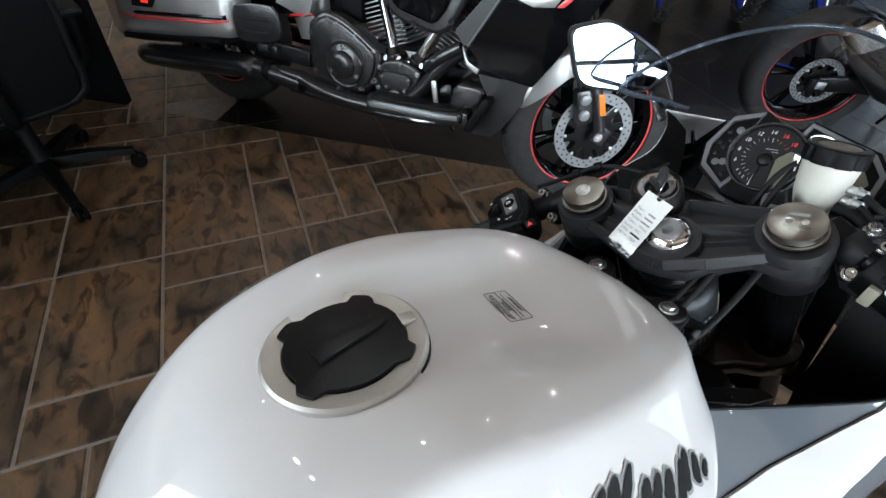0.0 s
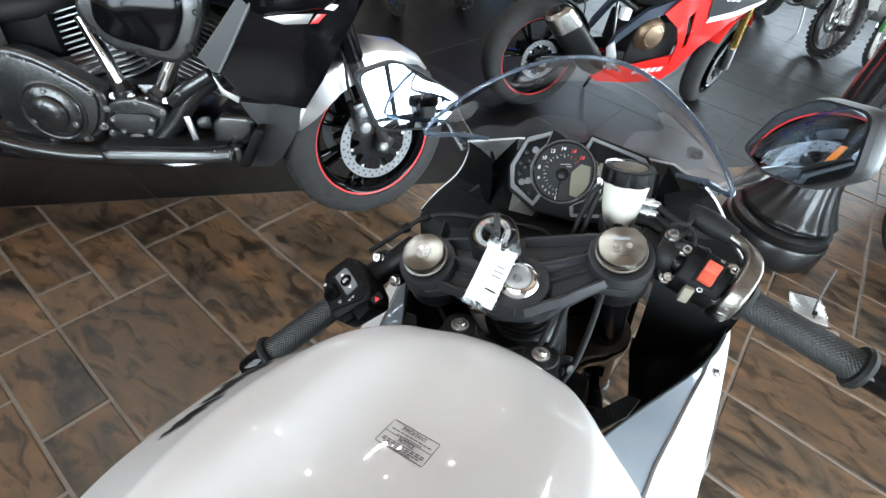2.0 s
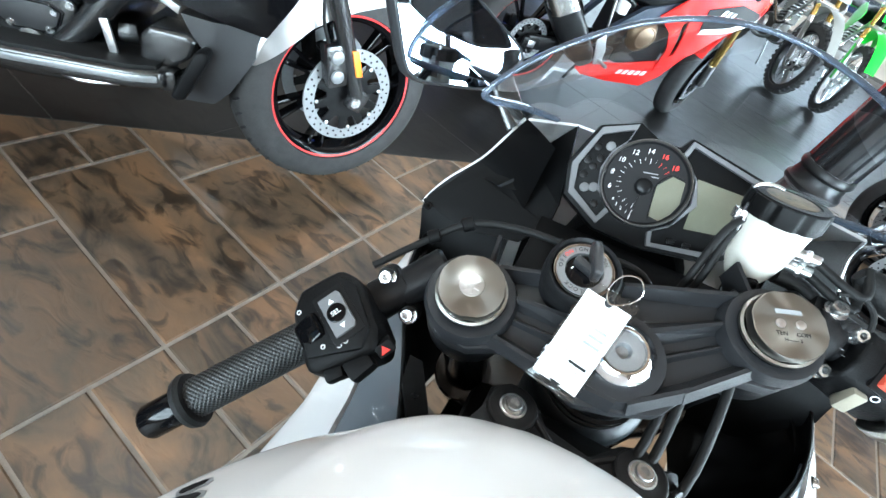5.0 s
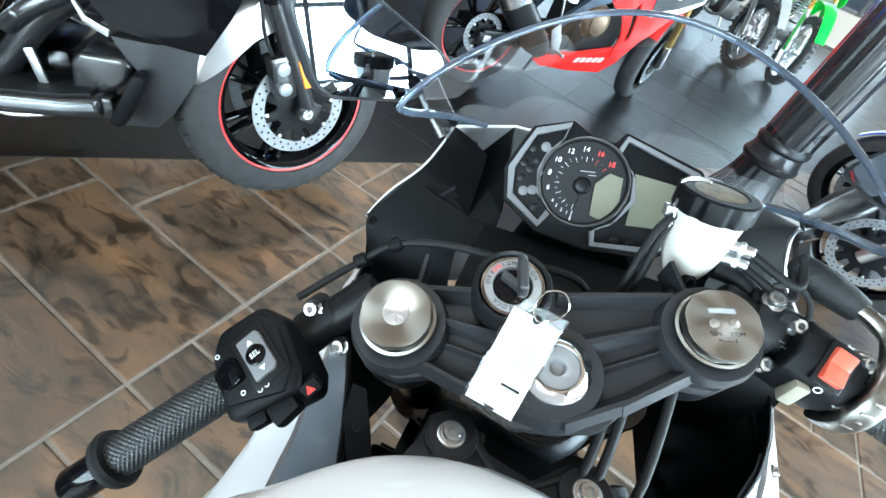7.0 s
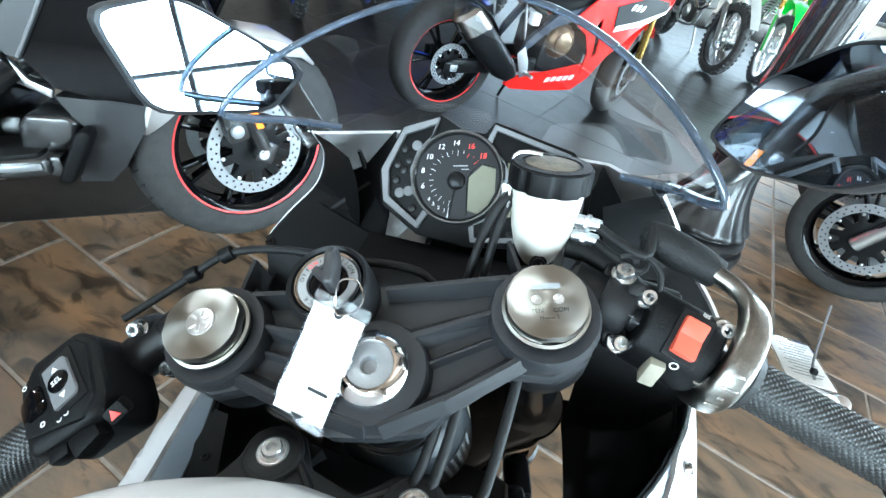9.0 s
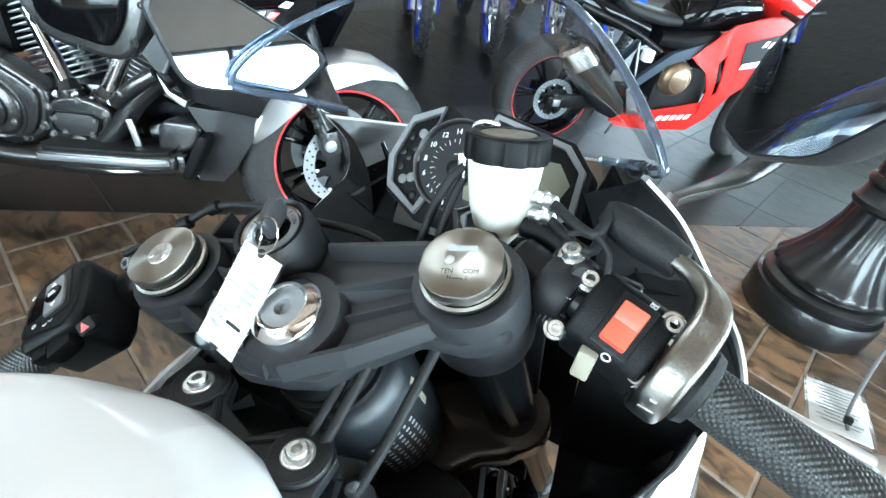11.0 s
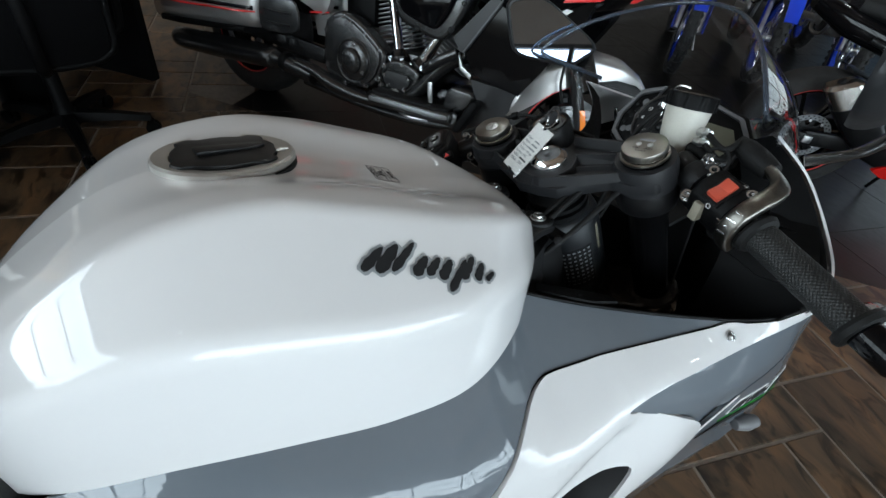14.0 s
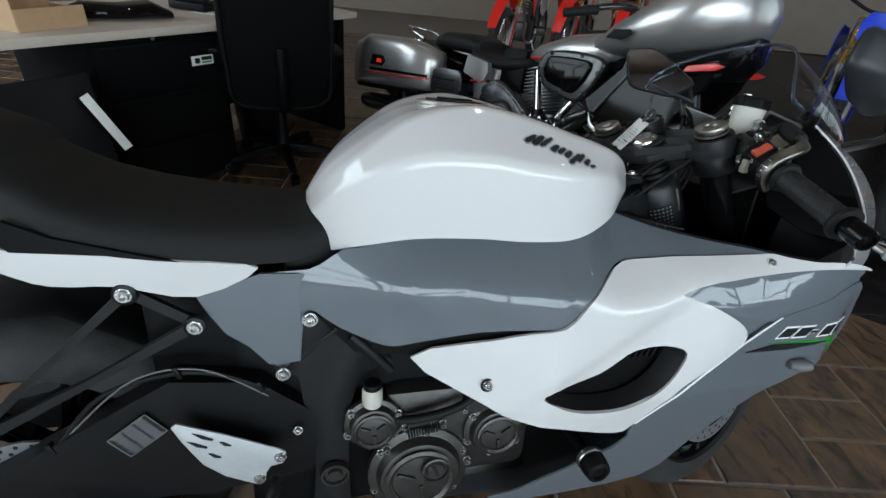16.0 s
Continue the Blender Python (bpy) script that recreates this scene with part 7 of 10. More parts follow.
def wheel(owner, c, R, w, r_rim, rim_mat, stripe=None, spokes=5, disc_r=0.0, disc_side=1, m=Matrix.Identity(4), name="wheel"):
    """Tyre, rim, hub, cast spokes and a drilled brake disc under one wheel part."""
    at = m @ Matrix.Translation(c)
    wh = part(name, xf(lathe([(r_rim - 0.022, -w * 0.30), (r_rim - 0.004, -w * 0.42), (r_rim + 0.004, -w * 0.43), (r_rim + 0.004, -w * 0.37), (r_rim - 0.014, -w * 0.28), (r_rim - 0.014, w * 0.28), (r_rim + 0.004, w * 0.37), (r_rim + 0.004, w * 0.43), (r_rim - 0.004, w * 0.42), (r_rim - 0.022, w * 0.30), (r_rim - 0.026, 0)], 64, pose(0, 0, 0, 0, 90, 0)), at), rim_mat, owner)
    part("tyre", xf(tyre_bm(R, w, r_rim), at), TYRE, wh, "black road tyre")
    if stripe:
        for s in (-1, 1):
            part("rim_stripe", xf(lathe([(r_rim - 0.004, 0), (r_rim + 0.005, 0.0015), (r_rim + 0.005, 0.003), (r_rim - 0.004, 0.0015)], 64, pose(s * w * 0.425, 0, 0, 0, 90 * s, 0)), at), stripe, wh, "red rim stripe")
    part("hub", xf(lathe([(0, -0.045), (0.03, -0.045), (0.036, -0.03), (0.042, 0), (0.036, 0.03), (0.03, 0.045), (0, 0.045)], 24, pose(0, 0, 0, 0, 90, 0)), at), rim_mat, wh)
    for k in range(spokes):
        for off in (-7, 7):
            a = 2 * math.pi * k / spokes
            b = a + radians(off)
            p0, p1 = Vector((0, 0.036 * math.cos(a), 0.036 * math.sin(a))), Vector((0, (r_rim - 0.018) * math.cos(b), (r_rim - 0.018) * math.sin(b)))
            part("spoke", xf(loft([[p + Vector((x * kx, t * math.cos(a + math.pi / 2), t * math.sin(a + math.pi / 2))) for x, t in ((-0.016, -0.006), (0.016, -0.006), (0.018, 0), (0.016, 0.006), (-0.016, 0.006), (-0.018, 0))] for p, kx in ((p0, 1.2), (p0.lerp(p1, 0.5), 0.8), (p1, 1.0))]), at), rim_mat, wh)
    for sx in ([disc_side] if abs(disc_side) == 1 else [-1, 1]):
        if disc_r:
            x = sx * (w * 0.5 + 0.012)
            dp = part("brake_disc", xf(lathe([(disc_r * 0.76, -0.0025), (disc_r, -0.0025), (disc_r, 0.0025), (disc_r * 0.76, 0.0025), (disc_r * 0.76, -0.0025)], 64, pose(x, 0, 0, 0, 90, 0)), at), DISCM, wh, "drilled steel brake disc")
            star = []
            for j in range(60):
                q = 2 * math.pi * j / 60
                rr = disc_r * 0.78 if (j % 6) in (0, 1, 5) else disc_r * 0.50
                star.append((rr * math.cos(q), rr * math.sin(q)))
            part("disc_carrier", xf(prism(star, 0.005, pose(x - 0.0025, 0, 0, 0, 90, 0), 0.001), at), BLACKM, dp)
            holes = []
            for j in range(28):
                for rr in (0.83, 0.93):
                    q = 2 * math.pi * (j + (0.5 if rr > 0.9 else 0)) / 28
                    holes.append(lathe([(0, 0.0028), (0.0038, 0.0028), (0.0038, 0.0031), (0, 0.0031)], 8, pose(x, disc_r * rr * math.cos(q), disc_r * rr * math.sin(q), 0, 90 * sx, 0)))
            part("disc_holes", xf(join(*holes), at), INK, dp)
            for j in range(8):
                q = 2 * math.pi * j / 8 + 0.2
                part("disc_rivet", xf(disc(0.006, 0.004, 0.001, 12, pose(x + sx * 0.002, 0.72 * disc_r * math.cos(q), 0.72 * disc_r * math.sin(q), 0, 90 * sx, 0)), at), ALLOY, dp)
    return wh


FA = Vector((0, 0.032 + 0.0, -0.655))  # front axle in steering space
wheel(bike, FA, 0.30, 0.12, 0.216, GLOSSBLK, None, 5, 0.155, 2, STEER, "front_wheel")
for s in (-1, 1):
    part("fork_leg", S(join(rod((s * 0.113, 0.032, -0.665), (s * 0.113, 0.032, -0.52), 0.026, 0.029, 20), box((0.04, 0.06, 0.10), (s * 0.105, -0.015, -0.56), 0.01))), BLACKM, bike)
    part("brake_caliper", S(join(box((0.05, 0.06, 0.11), (s * 0.088, -0.05, -0.545), 0.012, (10, 0, 0)), rod((s * 0.10, -0.05, -0.51), (s * 0.122, -0.05, -0.51), 0.014, 0.013, 18), rod((s * 0.10, -0.052, -0.57), (s * 0.122, -0.052, -0.57), 0.014, 0.013, 18))), CASTBLK, bike)
bm = loft([[STEER @ (FA + Vector((0.072 * math.cos(q), (0.318 + 0.012 * math.sin(q)) * math.cos(a), (0.318 + 0.012 * math.sin(q)) * math.sin(a)))) for q in np.linspace(0, math.pi, 9)] for a in np.linspace(radians(30), radians(150), 16)], closed=False)
part("front_fender", thick(bm, 0.003), BLACKP, bike)
RA = Vector((0, -1.09, 0.312))
wheel(bike, RA, 0.312, 0.17, 0.216, GLOSSBLK, None, 5, 0.11, 1, Matrix.Identity(4), "rear_wheel")
part("silencer", loft([[Vector((0.16 + r * math.cos(q), y, z + 1.25 * r * math.sin(q))) for q in np.linspace(0, 2 * math.pi, 20, endpoint=False)] for y, z, r in ((-0.70, 0.14, 0.03), (-0.78, 0.17, 0.048), (-0.98, 0.25, 0.052), (-1.02, 0.27, 0.045))]), TITAN, bike)
part("belly_pan", loft([[Vector((x, y, z)) for x, z in ((-w, zt), (-w * 0.6, zb), (w * 0.6, zb), (w, zt))] for y, w, zt, zb in ((-0.40, 0.15, 0.22, 0.17), (-0.2, 0.17, 0.22, 0.15), (0.0, 0.16, 0.24, 0.17), (0.08, 0.12, 0.30, 0.24))]), GREY, bike)
# side stand on the left, foot on the floor
part("side_stand", join(tube([(-0.10, -0.42, 0.22), (-0.18, -0.46, 0.10), (-0.238, -0.48, 0.060)], 0.011, 12, 4), box((0.05, 0.06, 0.012), (-0.245, -0.485, 0.054), 0.004, (0, 11, 0))), BLACKM, bike)

# ---- the bagger cruiser beside it: silver and black, parked parallel to the tile border ----
cru = thing("touring_motorcycle", pose(-0.94, 0.90, 0, 0, -8, -52.5), "silver and black touring motorcycle with saddlebags", "motorcycle")
wf = wheel(cru, Vector((0, 0, 0.332)), 0.328, 0.13, 0.230, GLOSSBLK, PINRED, 7, 0.147, 2, Matrix.Identity(4), "front_wheel")
wheel(cru, Vector((0, -1.76, 0.33)), 0.33, 0.19, 0.22, GLOSSBLK, PINRED, 7, 0.13, 1, Matrix.Identity(4), "rear_wheel")
treads = []
for k in range(44):  # tread grooves of the front tyre
    a = 2 * math.pi * k / 44
    for s in (-1, 1):
        treads.append(xf(box((0.026, 0.0070, 0.004), (s * 0.032, 0, 0.3207), 0, (0, s * 25, s * 34)), Matrix.Translation((0, 0, 0.332)) @ pose(0, 0, 0, math.degrees(a))))
tg_ = part("tread_groove", join(*treads), INK, wf)
tagged(tg_, "tread grooves", kind="stuff")
for s in (-1, 1):
    fk = part("fork_leg", rod((s * 0.108, 0.010, 0.345), (s * 0.108, -0.150, 0.70), 0.023, 0.027, 20), SATBLK, cru)
    part("fork_shroud", rod((s * 0.108, -0.12, 0.63), (s * 0.108, -0.22, 0.86), 0.034, 0.036, 20), GLOSSBLK, fk)
    part("axle_clamp", box((0.035, 0.06, 0.07), (s * 0.108, 0.012, 0.335), 0.012, (-22, 0, 0)), SATBLK, fk)
    part("axle_nut", bolt((s * 0.128, 0.0, 0.332), (s, 0, 0), 0.012, 0.006), BOLTM, fk)
    part("reflector", prism([(-0.010, -0.038), (0.010, -0.042), (0.010, 0.036), (-0.010, 0.042)], 0.006, Matrix(((0, 0, s, s * 0.132), (0.93, -0.37, 0, -0.028), (0.37, 0.93, 0, 0.455), (0, 0, 0, 1))), 0.002), AMBER, fk, "amber fork reflector")
    cal = part("brake_caliper", box((0.05, 0.065, 0.125), (s * 0.098, -0.080, 0.435), 0.014, (14, 0, 0)), SATBLK, cru)
    for dz in (-0.028, 0.028):
        part("piston_cap", disc(0.019, 0.010, 0.003, 20, axis_to((s * 0.122, -0.083 + dz * -0.2, 0.437 + dz), (s, 0, 0))), DISCM, cal)
    part("brake_hose", tube([(s * 0.12, -0.12, 0.50), (s * 0.13, -0.15, 0.56), (s * 0.12, -0.16, 0.64), (s * 0.10, -0.19, 0.72)], 0.005, 10, 5), RUBBER, cal)
# front fender: silver skin with a long rear skirt
def fender_ring(a, w, R, dp):
    arc = [(w * math.cos(q), R + 0.36 * (w - 0.005) * math.sin(q)) for q in np.linspace(0, math.pi, 13)]
    inner = R - dp
    return [Vector((x, r * math.cos(a), 0.332 + r * math.sin(a))) for x, r in [(w * 1.02, inner), *arc, (-w * 1.02, inner)]]
bm = loft([fender_ring(radians(a), w, R, dp) for a, w, R, dp in ((50, 0.050, 0.312, 0.0), (62, 0.074, 0.314, 0.01), (78, 0.084, 0.316, 0.035), (95, 0.086, 0.317, 0.065), (112, 0.088, 0.318, 0.075), (130, 0.088, 0.318, 0.075), (142, 0.087, 0.312, 0.068), (150, 0.085, 0.304, 0.052), (157, 0.081, 0.300, 0.036), (163, 0.074, 0.298, 0.018), (167, 0.062, 0.298, 0.006), (169, 0.045, 0.298, 0.001))], closed=False)
part("front_fender", thick(bm, 0.004), SILVER, cru, "silver front fender", 60)


def yz(s, x):
    """Outline plane (y, z) at a side offset, facing outwards."""
    return Matrix(((0, 0, s, s * x), (1, 0, 0, 0), (0, 1, 0, 0), (0, 0, 0, 1)))


def body(rows, n=20, p=2.6):
    """A rounded body along y: rows of y, half width, bottom, top."""
    secs = []
    for y, w, zb, zt in rows:
        c, h = (zb + zt) / 2, (zt - zb) / 2
        ring = []
        for k in range(n):
            a = 2 * math.pi * k / n
            ca, sa = math.cos(a), math.sin(a)
            ring.append(Vector((w * math.copysign(abs(ca) ** (2 / p), ca), y, c + h * math.copysign(abs(sa) ** (2 / p), sa))))
        secs.append(ring)
    return loft(secs)


# fairing: dark lower wings, silver upper shell, windscreen stub, headlamp mass
part("upper_fairing", body([(-0.62, 0.19, 0.87, 0.935), (-0.50, 0.26, 0.865, 1.03), (-0.36, 0.30, 0.87, 1.12), (-0.22, 0.31, 0.89, 1.20), (-0.10, 0.27, 0.93, 1.24), (-0.03, 0.18, 0.97, 1.20), (0.01, 0.06, 1.02, 1.12)], 24, 2.7), SILVER, cru, "silver frame-mounted fairing", 60)
part("fairing_belly", body([(-0.52, 0.19, 0.80, 0.868), (-0.34, 0.285, 0.77, 0.90), (-0.18, 0.29, 0.79, 0.93), (-0.06, 0.24, 0.84, 0.96), (0.0, 0.12, 0.90, 1.00)], 20, 3.0), GLOSSBLK, cru)
part("windscreen", thick(loft([[Vector((x * k, -0.34 - 0.35 * (k - 1) - 0.4 * (x * x), 1.17 + z)) for x in np.linspace(-0.22, 0.22, 11)] for k, z in ((1.0, 0), (0.96, 0.10), (0.85, 0.2))], closed=False), 0.004), SCREEN, cru)
for s in (-1, 1):
    lw = part("leg_shield", panel([(-0.50, 0.640), (-0.455, 0.570), (-0.36, 0.545), (-0.266, 0.528), (-0.20, 0.62), (-0.144, 0.713), (-0.09, 0.80), (-0.07, 0.87), (-0.36, 0.87), (-0.385, 0.82)], lambda y, z: 0.250 - 0.30 * max(0, 0.56 - z) - 0.08 * max(0, y + 0.25), 0.06, s, 0.04), GLOSSBLK, cru, "gloss black leg shield")
    part("shield_blade", panel([(-0.552, 0.681), (-0.52, 0.640), (-0.497, 0.636), (-0.36, 0.835), (-0.35, 0.872), (-0.41, 0.872), (-0.415, 0.83)], lambda y, z: 0.256 + 0.10 * max(-0.04, min(0.04, y + 0.45 - 0.7 * (z - 0.75))), 0.012, s, 0.03), SCOOP, lw)
    part("blade_edge", tube([(s * 0.262, -0.499, 0.638), (s * 0.262, -0.430, 0.740), (s * 0.262, -0.362, 0.842)], 0.0035, 8, 4), BEZEL, lw)
    part("shield_light", prism([(-0.522, 0.636), (-0.497, 0.588), (-0.455, 0.566), (-0.462, 0.548), (-0.507, 0.575)][::-1], 0.012, yz(s, 0.246), 0.002), ALLOY, lw)
    part("stripe_light", prism([(-0.348, 0.790), (-0.293, 0.772), (-0.225, 0.776), (-0.207, 0.802), (-0.28, 0.798)], 0.003, yz(s, 0.2505), 0.001), SILVER, lw)
    part("stripe_red", prism([(-0.220, 0.776), (-0.197, 0.778), (-0.171, 0.802), (-0.195, 0.802)], 0.003, yz(s, 0.2515), 0.001), PINRED, lw)
    part("stripe_print", prism([(-0.288, 0.829), (-0.15, 0.812), (-0.134, 0.826), (-0.27, 0.842)], 0.002, yz(s, 0.2525), 0.0008), WHITEPL, lw)
    part("chin_scoop", panel([(-0.459, 0.551), (-0.36, 0.542), (-0.266, 0.527), (-0.29, 0.48), (-0.302, 0.454), (-0.361, 0.365), (-0.405, 0.324), (-0.479, 0.323), (-0.45, 0.40), (-0.415, 0.424), (-0.405, 0.462), (-0.435, 0.50)], lambda y, z: 0.252 - 0.45 * max(0, y + 0.38) - 0.25 * max(0, 0.42 - z), 0.09, s, 0.03), SCOOP, cru, "matt grey-black chin scoop")
    part("red_flash", prism([(-0.16, 0.845), (-0.05, 0.862), (-0.02, 0.88), (-0.06, 0.888), (-0.15, 0.868)], 0.012, yz(s, 0.284), 0.004), PINRED, cru)
    part("fairing_vent", prism([(-0.50, 0.935), (-0.47, 0.968), (-0.40, 0.972), (-0.39, 0.955), (-0.43, 0.93)], 0.006, yz(s, 0.300), 0.002), BLACKP, cru, "black fairing vent")
    part("handlebar", tube([(s * 0.06, -0.42, 1.03), (s * 0.22, -0.50, 1.06), (s * 0.36, -0.62, 1.02)], 0.013, 12, 5), SATBLK, cru)
    part("grip", rod((s * 0.30, -0.565, 1.035), (s * 0.40, -0.66, 1.005), 0.019, 0.018, 16), RUBBER, cru)

# engine: crankcase, two finned cylinders, pushrod tubes, covers
en = part("crankcase", join(box((0.36, 0.42, 0.24), (0, -0.86, 0.46), 0.03), box((0.30, 0.20, 0.14), (0, -0.70, 0.40), 0.03)), SATBLK, cru, "black V-twin crankcase")
for y0, a in ((-0.655, 28), (-0.870, -16)):
    cyl = part("cylinder", rod((0, y0, 0.52), (0, y0 + math.sin(radians(a)) * 0.30, 0.52 + math.cos(radians(a)) * 0.30), 0.066, 0.066, 24), SATBLK, en)
    for k in range(14):
        part("cooling_fin", prism([(-0.125, -0.075), (-0.105, -0.092), (0.105, -0.092), (0.125, -0.075), (0.125, 0.075), (0.105, 0.092), (-0.105, 0.092), (-0.125, 0.075)], 0.0045, Matrix.Translation((0, y0 + math.sin(radians(a)) * (0.05 + 0.0165 * k), 0.52 + math.cos(radians(a)) * (0.05 + 0.0165 * k))) @ pose(0, 0, 0, -a), 0.0012, 1), FINM, cyl)
    part("rocker_cover", box((0.22, 0.17, 0.06), (0, y0 + math.sin(radians(a)) * 0.31, 0.83), 0.02, (-a, 0, 0)), SATBLK, en)
for (y0, z0), (y1, z1), r in (((-0.826, 0.575), (-0.876, 0.770), 0.0205), ((-0.714, 0.555), (-0.635, 0.680), 0.0225)):
    pr = part("pushrod_tube", rod((0.195, y0, z0), (0.185, y1, z1), r, r, 24), CHROME, en, "chrome pushrod tube")
    part("tube_base", lathe([(0, 0), (0.034, 0), (0.037, 0.006), (0.037, 0.016), (0.030, 0.022), (0.026, 0.040), (r + 0.001, 0.046), (0, 0.046)], 24, axis_to((0.196, y0 - (y1 - y0) * 0.16, z0 - (z1 - z0) * 0.16), (-0.02, y1 - y0, z1 - z0))), SATBLK, pr)
    for d in (-0.028, 0.028):
        part("base_bolt", bolt((0.222, y0 - (y1 - y0) * 0.12 + d, z0 - (z1 - z0) * 0.12), (1, 0, 0.2), 0.007, 0.006), BOLTM, pr)
prim = [(-1.19, 0.45), (-1.19, 0.62), (-1.165, 0.66), (-1.10, 0.692), (-1.02, 0.672), (-0.945, 0.628), (-0.885, 0.585), (-0.862, 0.555), (-0.872, 0.50), (-0.905, 0.44), (-0.95, 0.412), (-1.02, 0.402), (-1.12, 0.418)]
pc = part("primary_cover", prism(prim, 0.07, yz(1, 0.17), 0.016, 3, 2), SATBLK, en, "satin black primary cover")
part("cover_step", prism([(-1.02 + (y + 1.02) * 0.86, 0.53 + (z - 0.53) * 0.86) for y, z in prim], 0.012, yz(1, 0.2385), 0.006, 2, 2), SATBLK, pc)
part("derby_cover", lathe([(0, 0.030), (0.030, 0.028), (0.046, 0.022), (0.050, 0.016), (0.054, 0.014), (0.074, 0.012), (0.080, 0.007), (0.082, 0), (0, 0)], 44, axis_to((0.249, -1.018, 0.512), (1, 0, 0))), SATBLK, pc, "round black derby cover")
part("derby_dome", lathe([(0.051, 0.0), (0.050, 0.010), (0.044, 0.016), (0.025, 0.021), (0, 0.022)], 40, axis_to((0.264, -1.018, 0.512), (1, 0, 0))), SATBLK, pc)
part("derby_ring", lathe([(0.080, 0.004), (0.086, 0.007), (0.092, 0.004), (0.093, 0.0), (0.080, 0.0)], 44, axis_to((0.249, -1.018, 0.512), (1, 0, 0))), SATBLK, pc)
for k in range(3):
    a = 2 * math.pi * k / 3 + 1.5
    part("derby_bolt", bolt((0.262, -1.018 + 0.066 * math.cos(a), 0.512 + 0.066 * math.sin(a)), (1, 0, 0), 0.007, 0.004), BOLTM, pc)
for y, z in ((-1.085, 0.668), (-1.045, 0.655), (-0.970, 0.618), (-0.893, 0.568), (-0.895, 0.462), (-0.955, 0.424), (-1.06, 0.418), (-1.165, 0.47), (-1.17, 0.61)):
    part("cover_bolt", bolt((0.2395, y, z), (1, 0, 0), 0.0085, 0.013), BOLTM, pc)
tri_o = [(-0.888, 0.478), (-0.872, 0.518), (-0.845, 0.542), (-0.785, 0.553), (-0.73, 0.540), (-0.690, 0.515), (-0.708, 0.470), (-0.735, 0.425), (-0.785, 0.398), (-0.845, 0.398), (-0.880, 0.430)]
tc = part("cam_cover", prism(tri_o, 0.06, yz(1, 0.180), 0.012, 3, 2), SATBLK, en, "black cam cover with gloss plate")
plate = [(-0.870, 0.490), (-0.846, 0.510), (-0.744, 0.507), (-0.720, 0.492), (-0.735, 0.458), (-0.765, 0.440), (-0.842, 0.442), (-0.862, 0.460)]
part("cam_plate", prism(plate, 0.006, yz(1, 0.2405), 0.002), SCOOP, tc)
part("plate_rim", xf(rim(plate, 0.005, 0.003, 0.0), yz(1, 0.246)), GLOSSBLK, tc)
part("badge_disc", disc(0.030, 0.014, 0.004, 28, axis_to((0.236, -0.800, 0.415), (1, 0, 0))), TITAN, tc)
for y, z in ((-0.858, 0.489), (-0.738, 0.490), (-0.836, 0.450), (-0.756, 0.448)):
    part("plate_bolt", bolt((0.2465, y, z), (1, 0, 0), 0.0068, 0.005), BOLTM, tc)
for y, z in ((-0.868, 0.518), (-0.775, 0.540), (-0.705, 0.510), (-0.718, 0.455), (-0.878, 0.440), (-0.745, 0.415)):
    part("cover_bolt", bolt((0.240, y, z), (1, 0, 0), 0.0072, 0.006), BOLTM, tc)
air = [(-0.846, 0.815), (-0.848, 0.775), (-0.822, 0.728), (-0.785, 0.694), (-0.72, 0.676), (-0.645, 0.658), (-0.595, 0.667), (-0.548, 0.722), (-0.513, 0.795), (-0.508, 0.840), (-0.55, 0.865), (-0.68, 0.872), (-0.80, 0.860)]
ac_ = part("air_cleaner", prism(air, 0.075, yz(1, 0.170), 0.016, 3, 3), SATBLK, en, "satin black air cleaner with gloss insert")
part("air_insert", prism([(-0.795, 0.812), (-0.800, 0.768), (-0.772, 0.731), (-0.70, 0.708), (-0.643, 0.694), (-0.618, 0.706), (-0.580, 0.758), (-0.562, 0.822), (-0.60, 0.842), (-0.77, 0.840)], 0.022, yz(1, 0.240), 0.010, 3, 3), GLOSSBLK, ac_)
for y, z in ((-0.822, 0.745), (-0.715, 0.688), (-0.572, 0.705), (-0.530, 0.795), (-0.62, 0.857), (-0.78, 0.850)):
    part("cover_bolt", bolt((0.2445, y, z), (1, 0, 0), 0.009, 0.004), INK, ac_)
# exhaust: header bends down and runs back under the board into the silencer
part("exhaust_header", tube([(0.13, -0.44, 0.66), (0.20, -0.53, 0.615), (0.222, -0.61, 0.556), (0.228, -0.69, 0.462), (0.235, -0.78, 0.392), (0.24, -0.95, 0.372), (0.245, -1.10, 0.392), (0.245, -1.22, 0.42), (0.24, -1.35, 0.435)], [0.028, 0.030, 0.030, 0.028, 0.026, 0.026, 0.027, 0.029, 0.030], 18, 6), SATBLK, cru, "satin black exhaust pipe")
part("heat_shield", tube([(0.262, -0.88, 0.372), (0.266, -1.00, 0.378), (0.268, -1.12, 0.398), (0.262, -1.22, 0.424)], [0.022, 0.027, 0.027, 0.022], 16, 6), SATBLK, cru)
part("silencer", tube([(0.24, -1.12, 0.400), (0.24, -1.36, 0.435), (0.245, -1.40, 0.437), (0.25, -1.75, 0.425), (0.252, -2.0, 0.42), (0.252, -2.06, 0.42)], [0.036, 0.042, 0.052, 0.056, 0.054, 0.044], 22, 5), SATBLK, cru, "satin black silencer")
part("silencer_clamp", rod((0.24, -1.27, 0.429), (0.24, -1.31, 0.432), 0.045, 0.045, 20), BLACKP, cru)
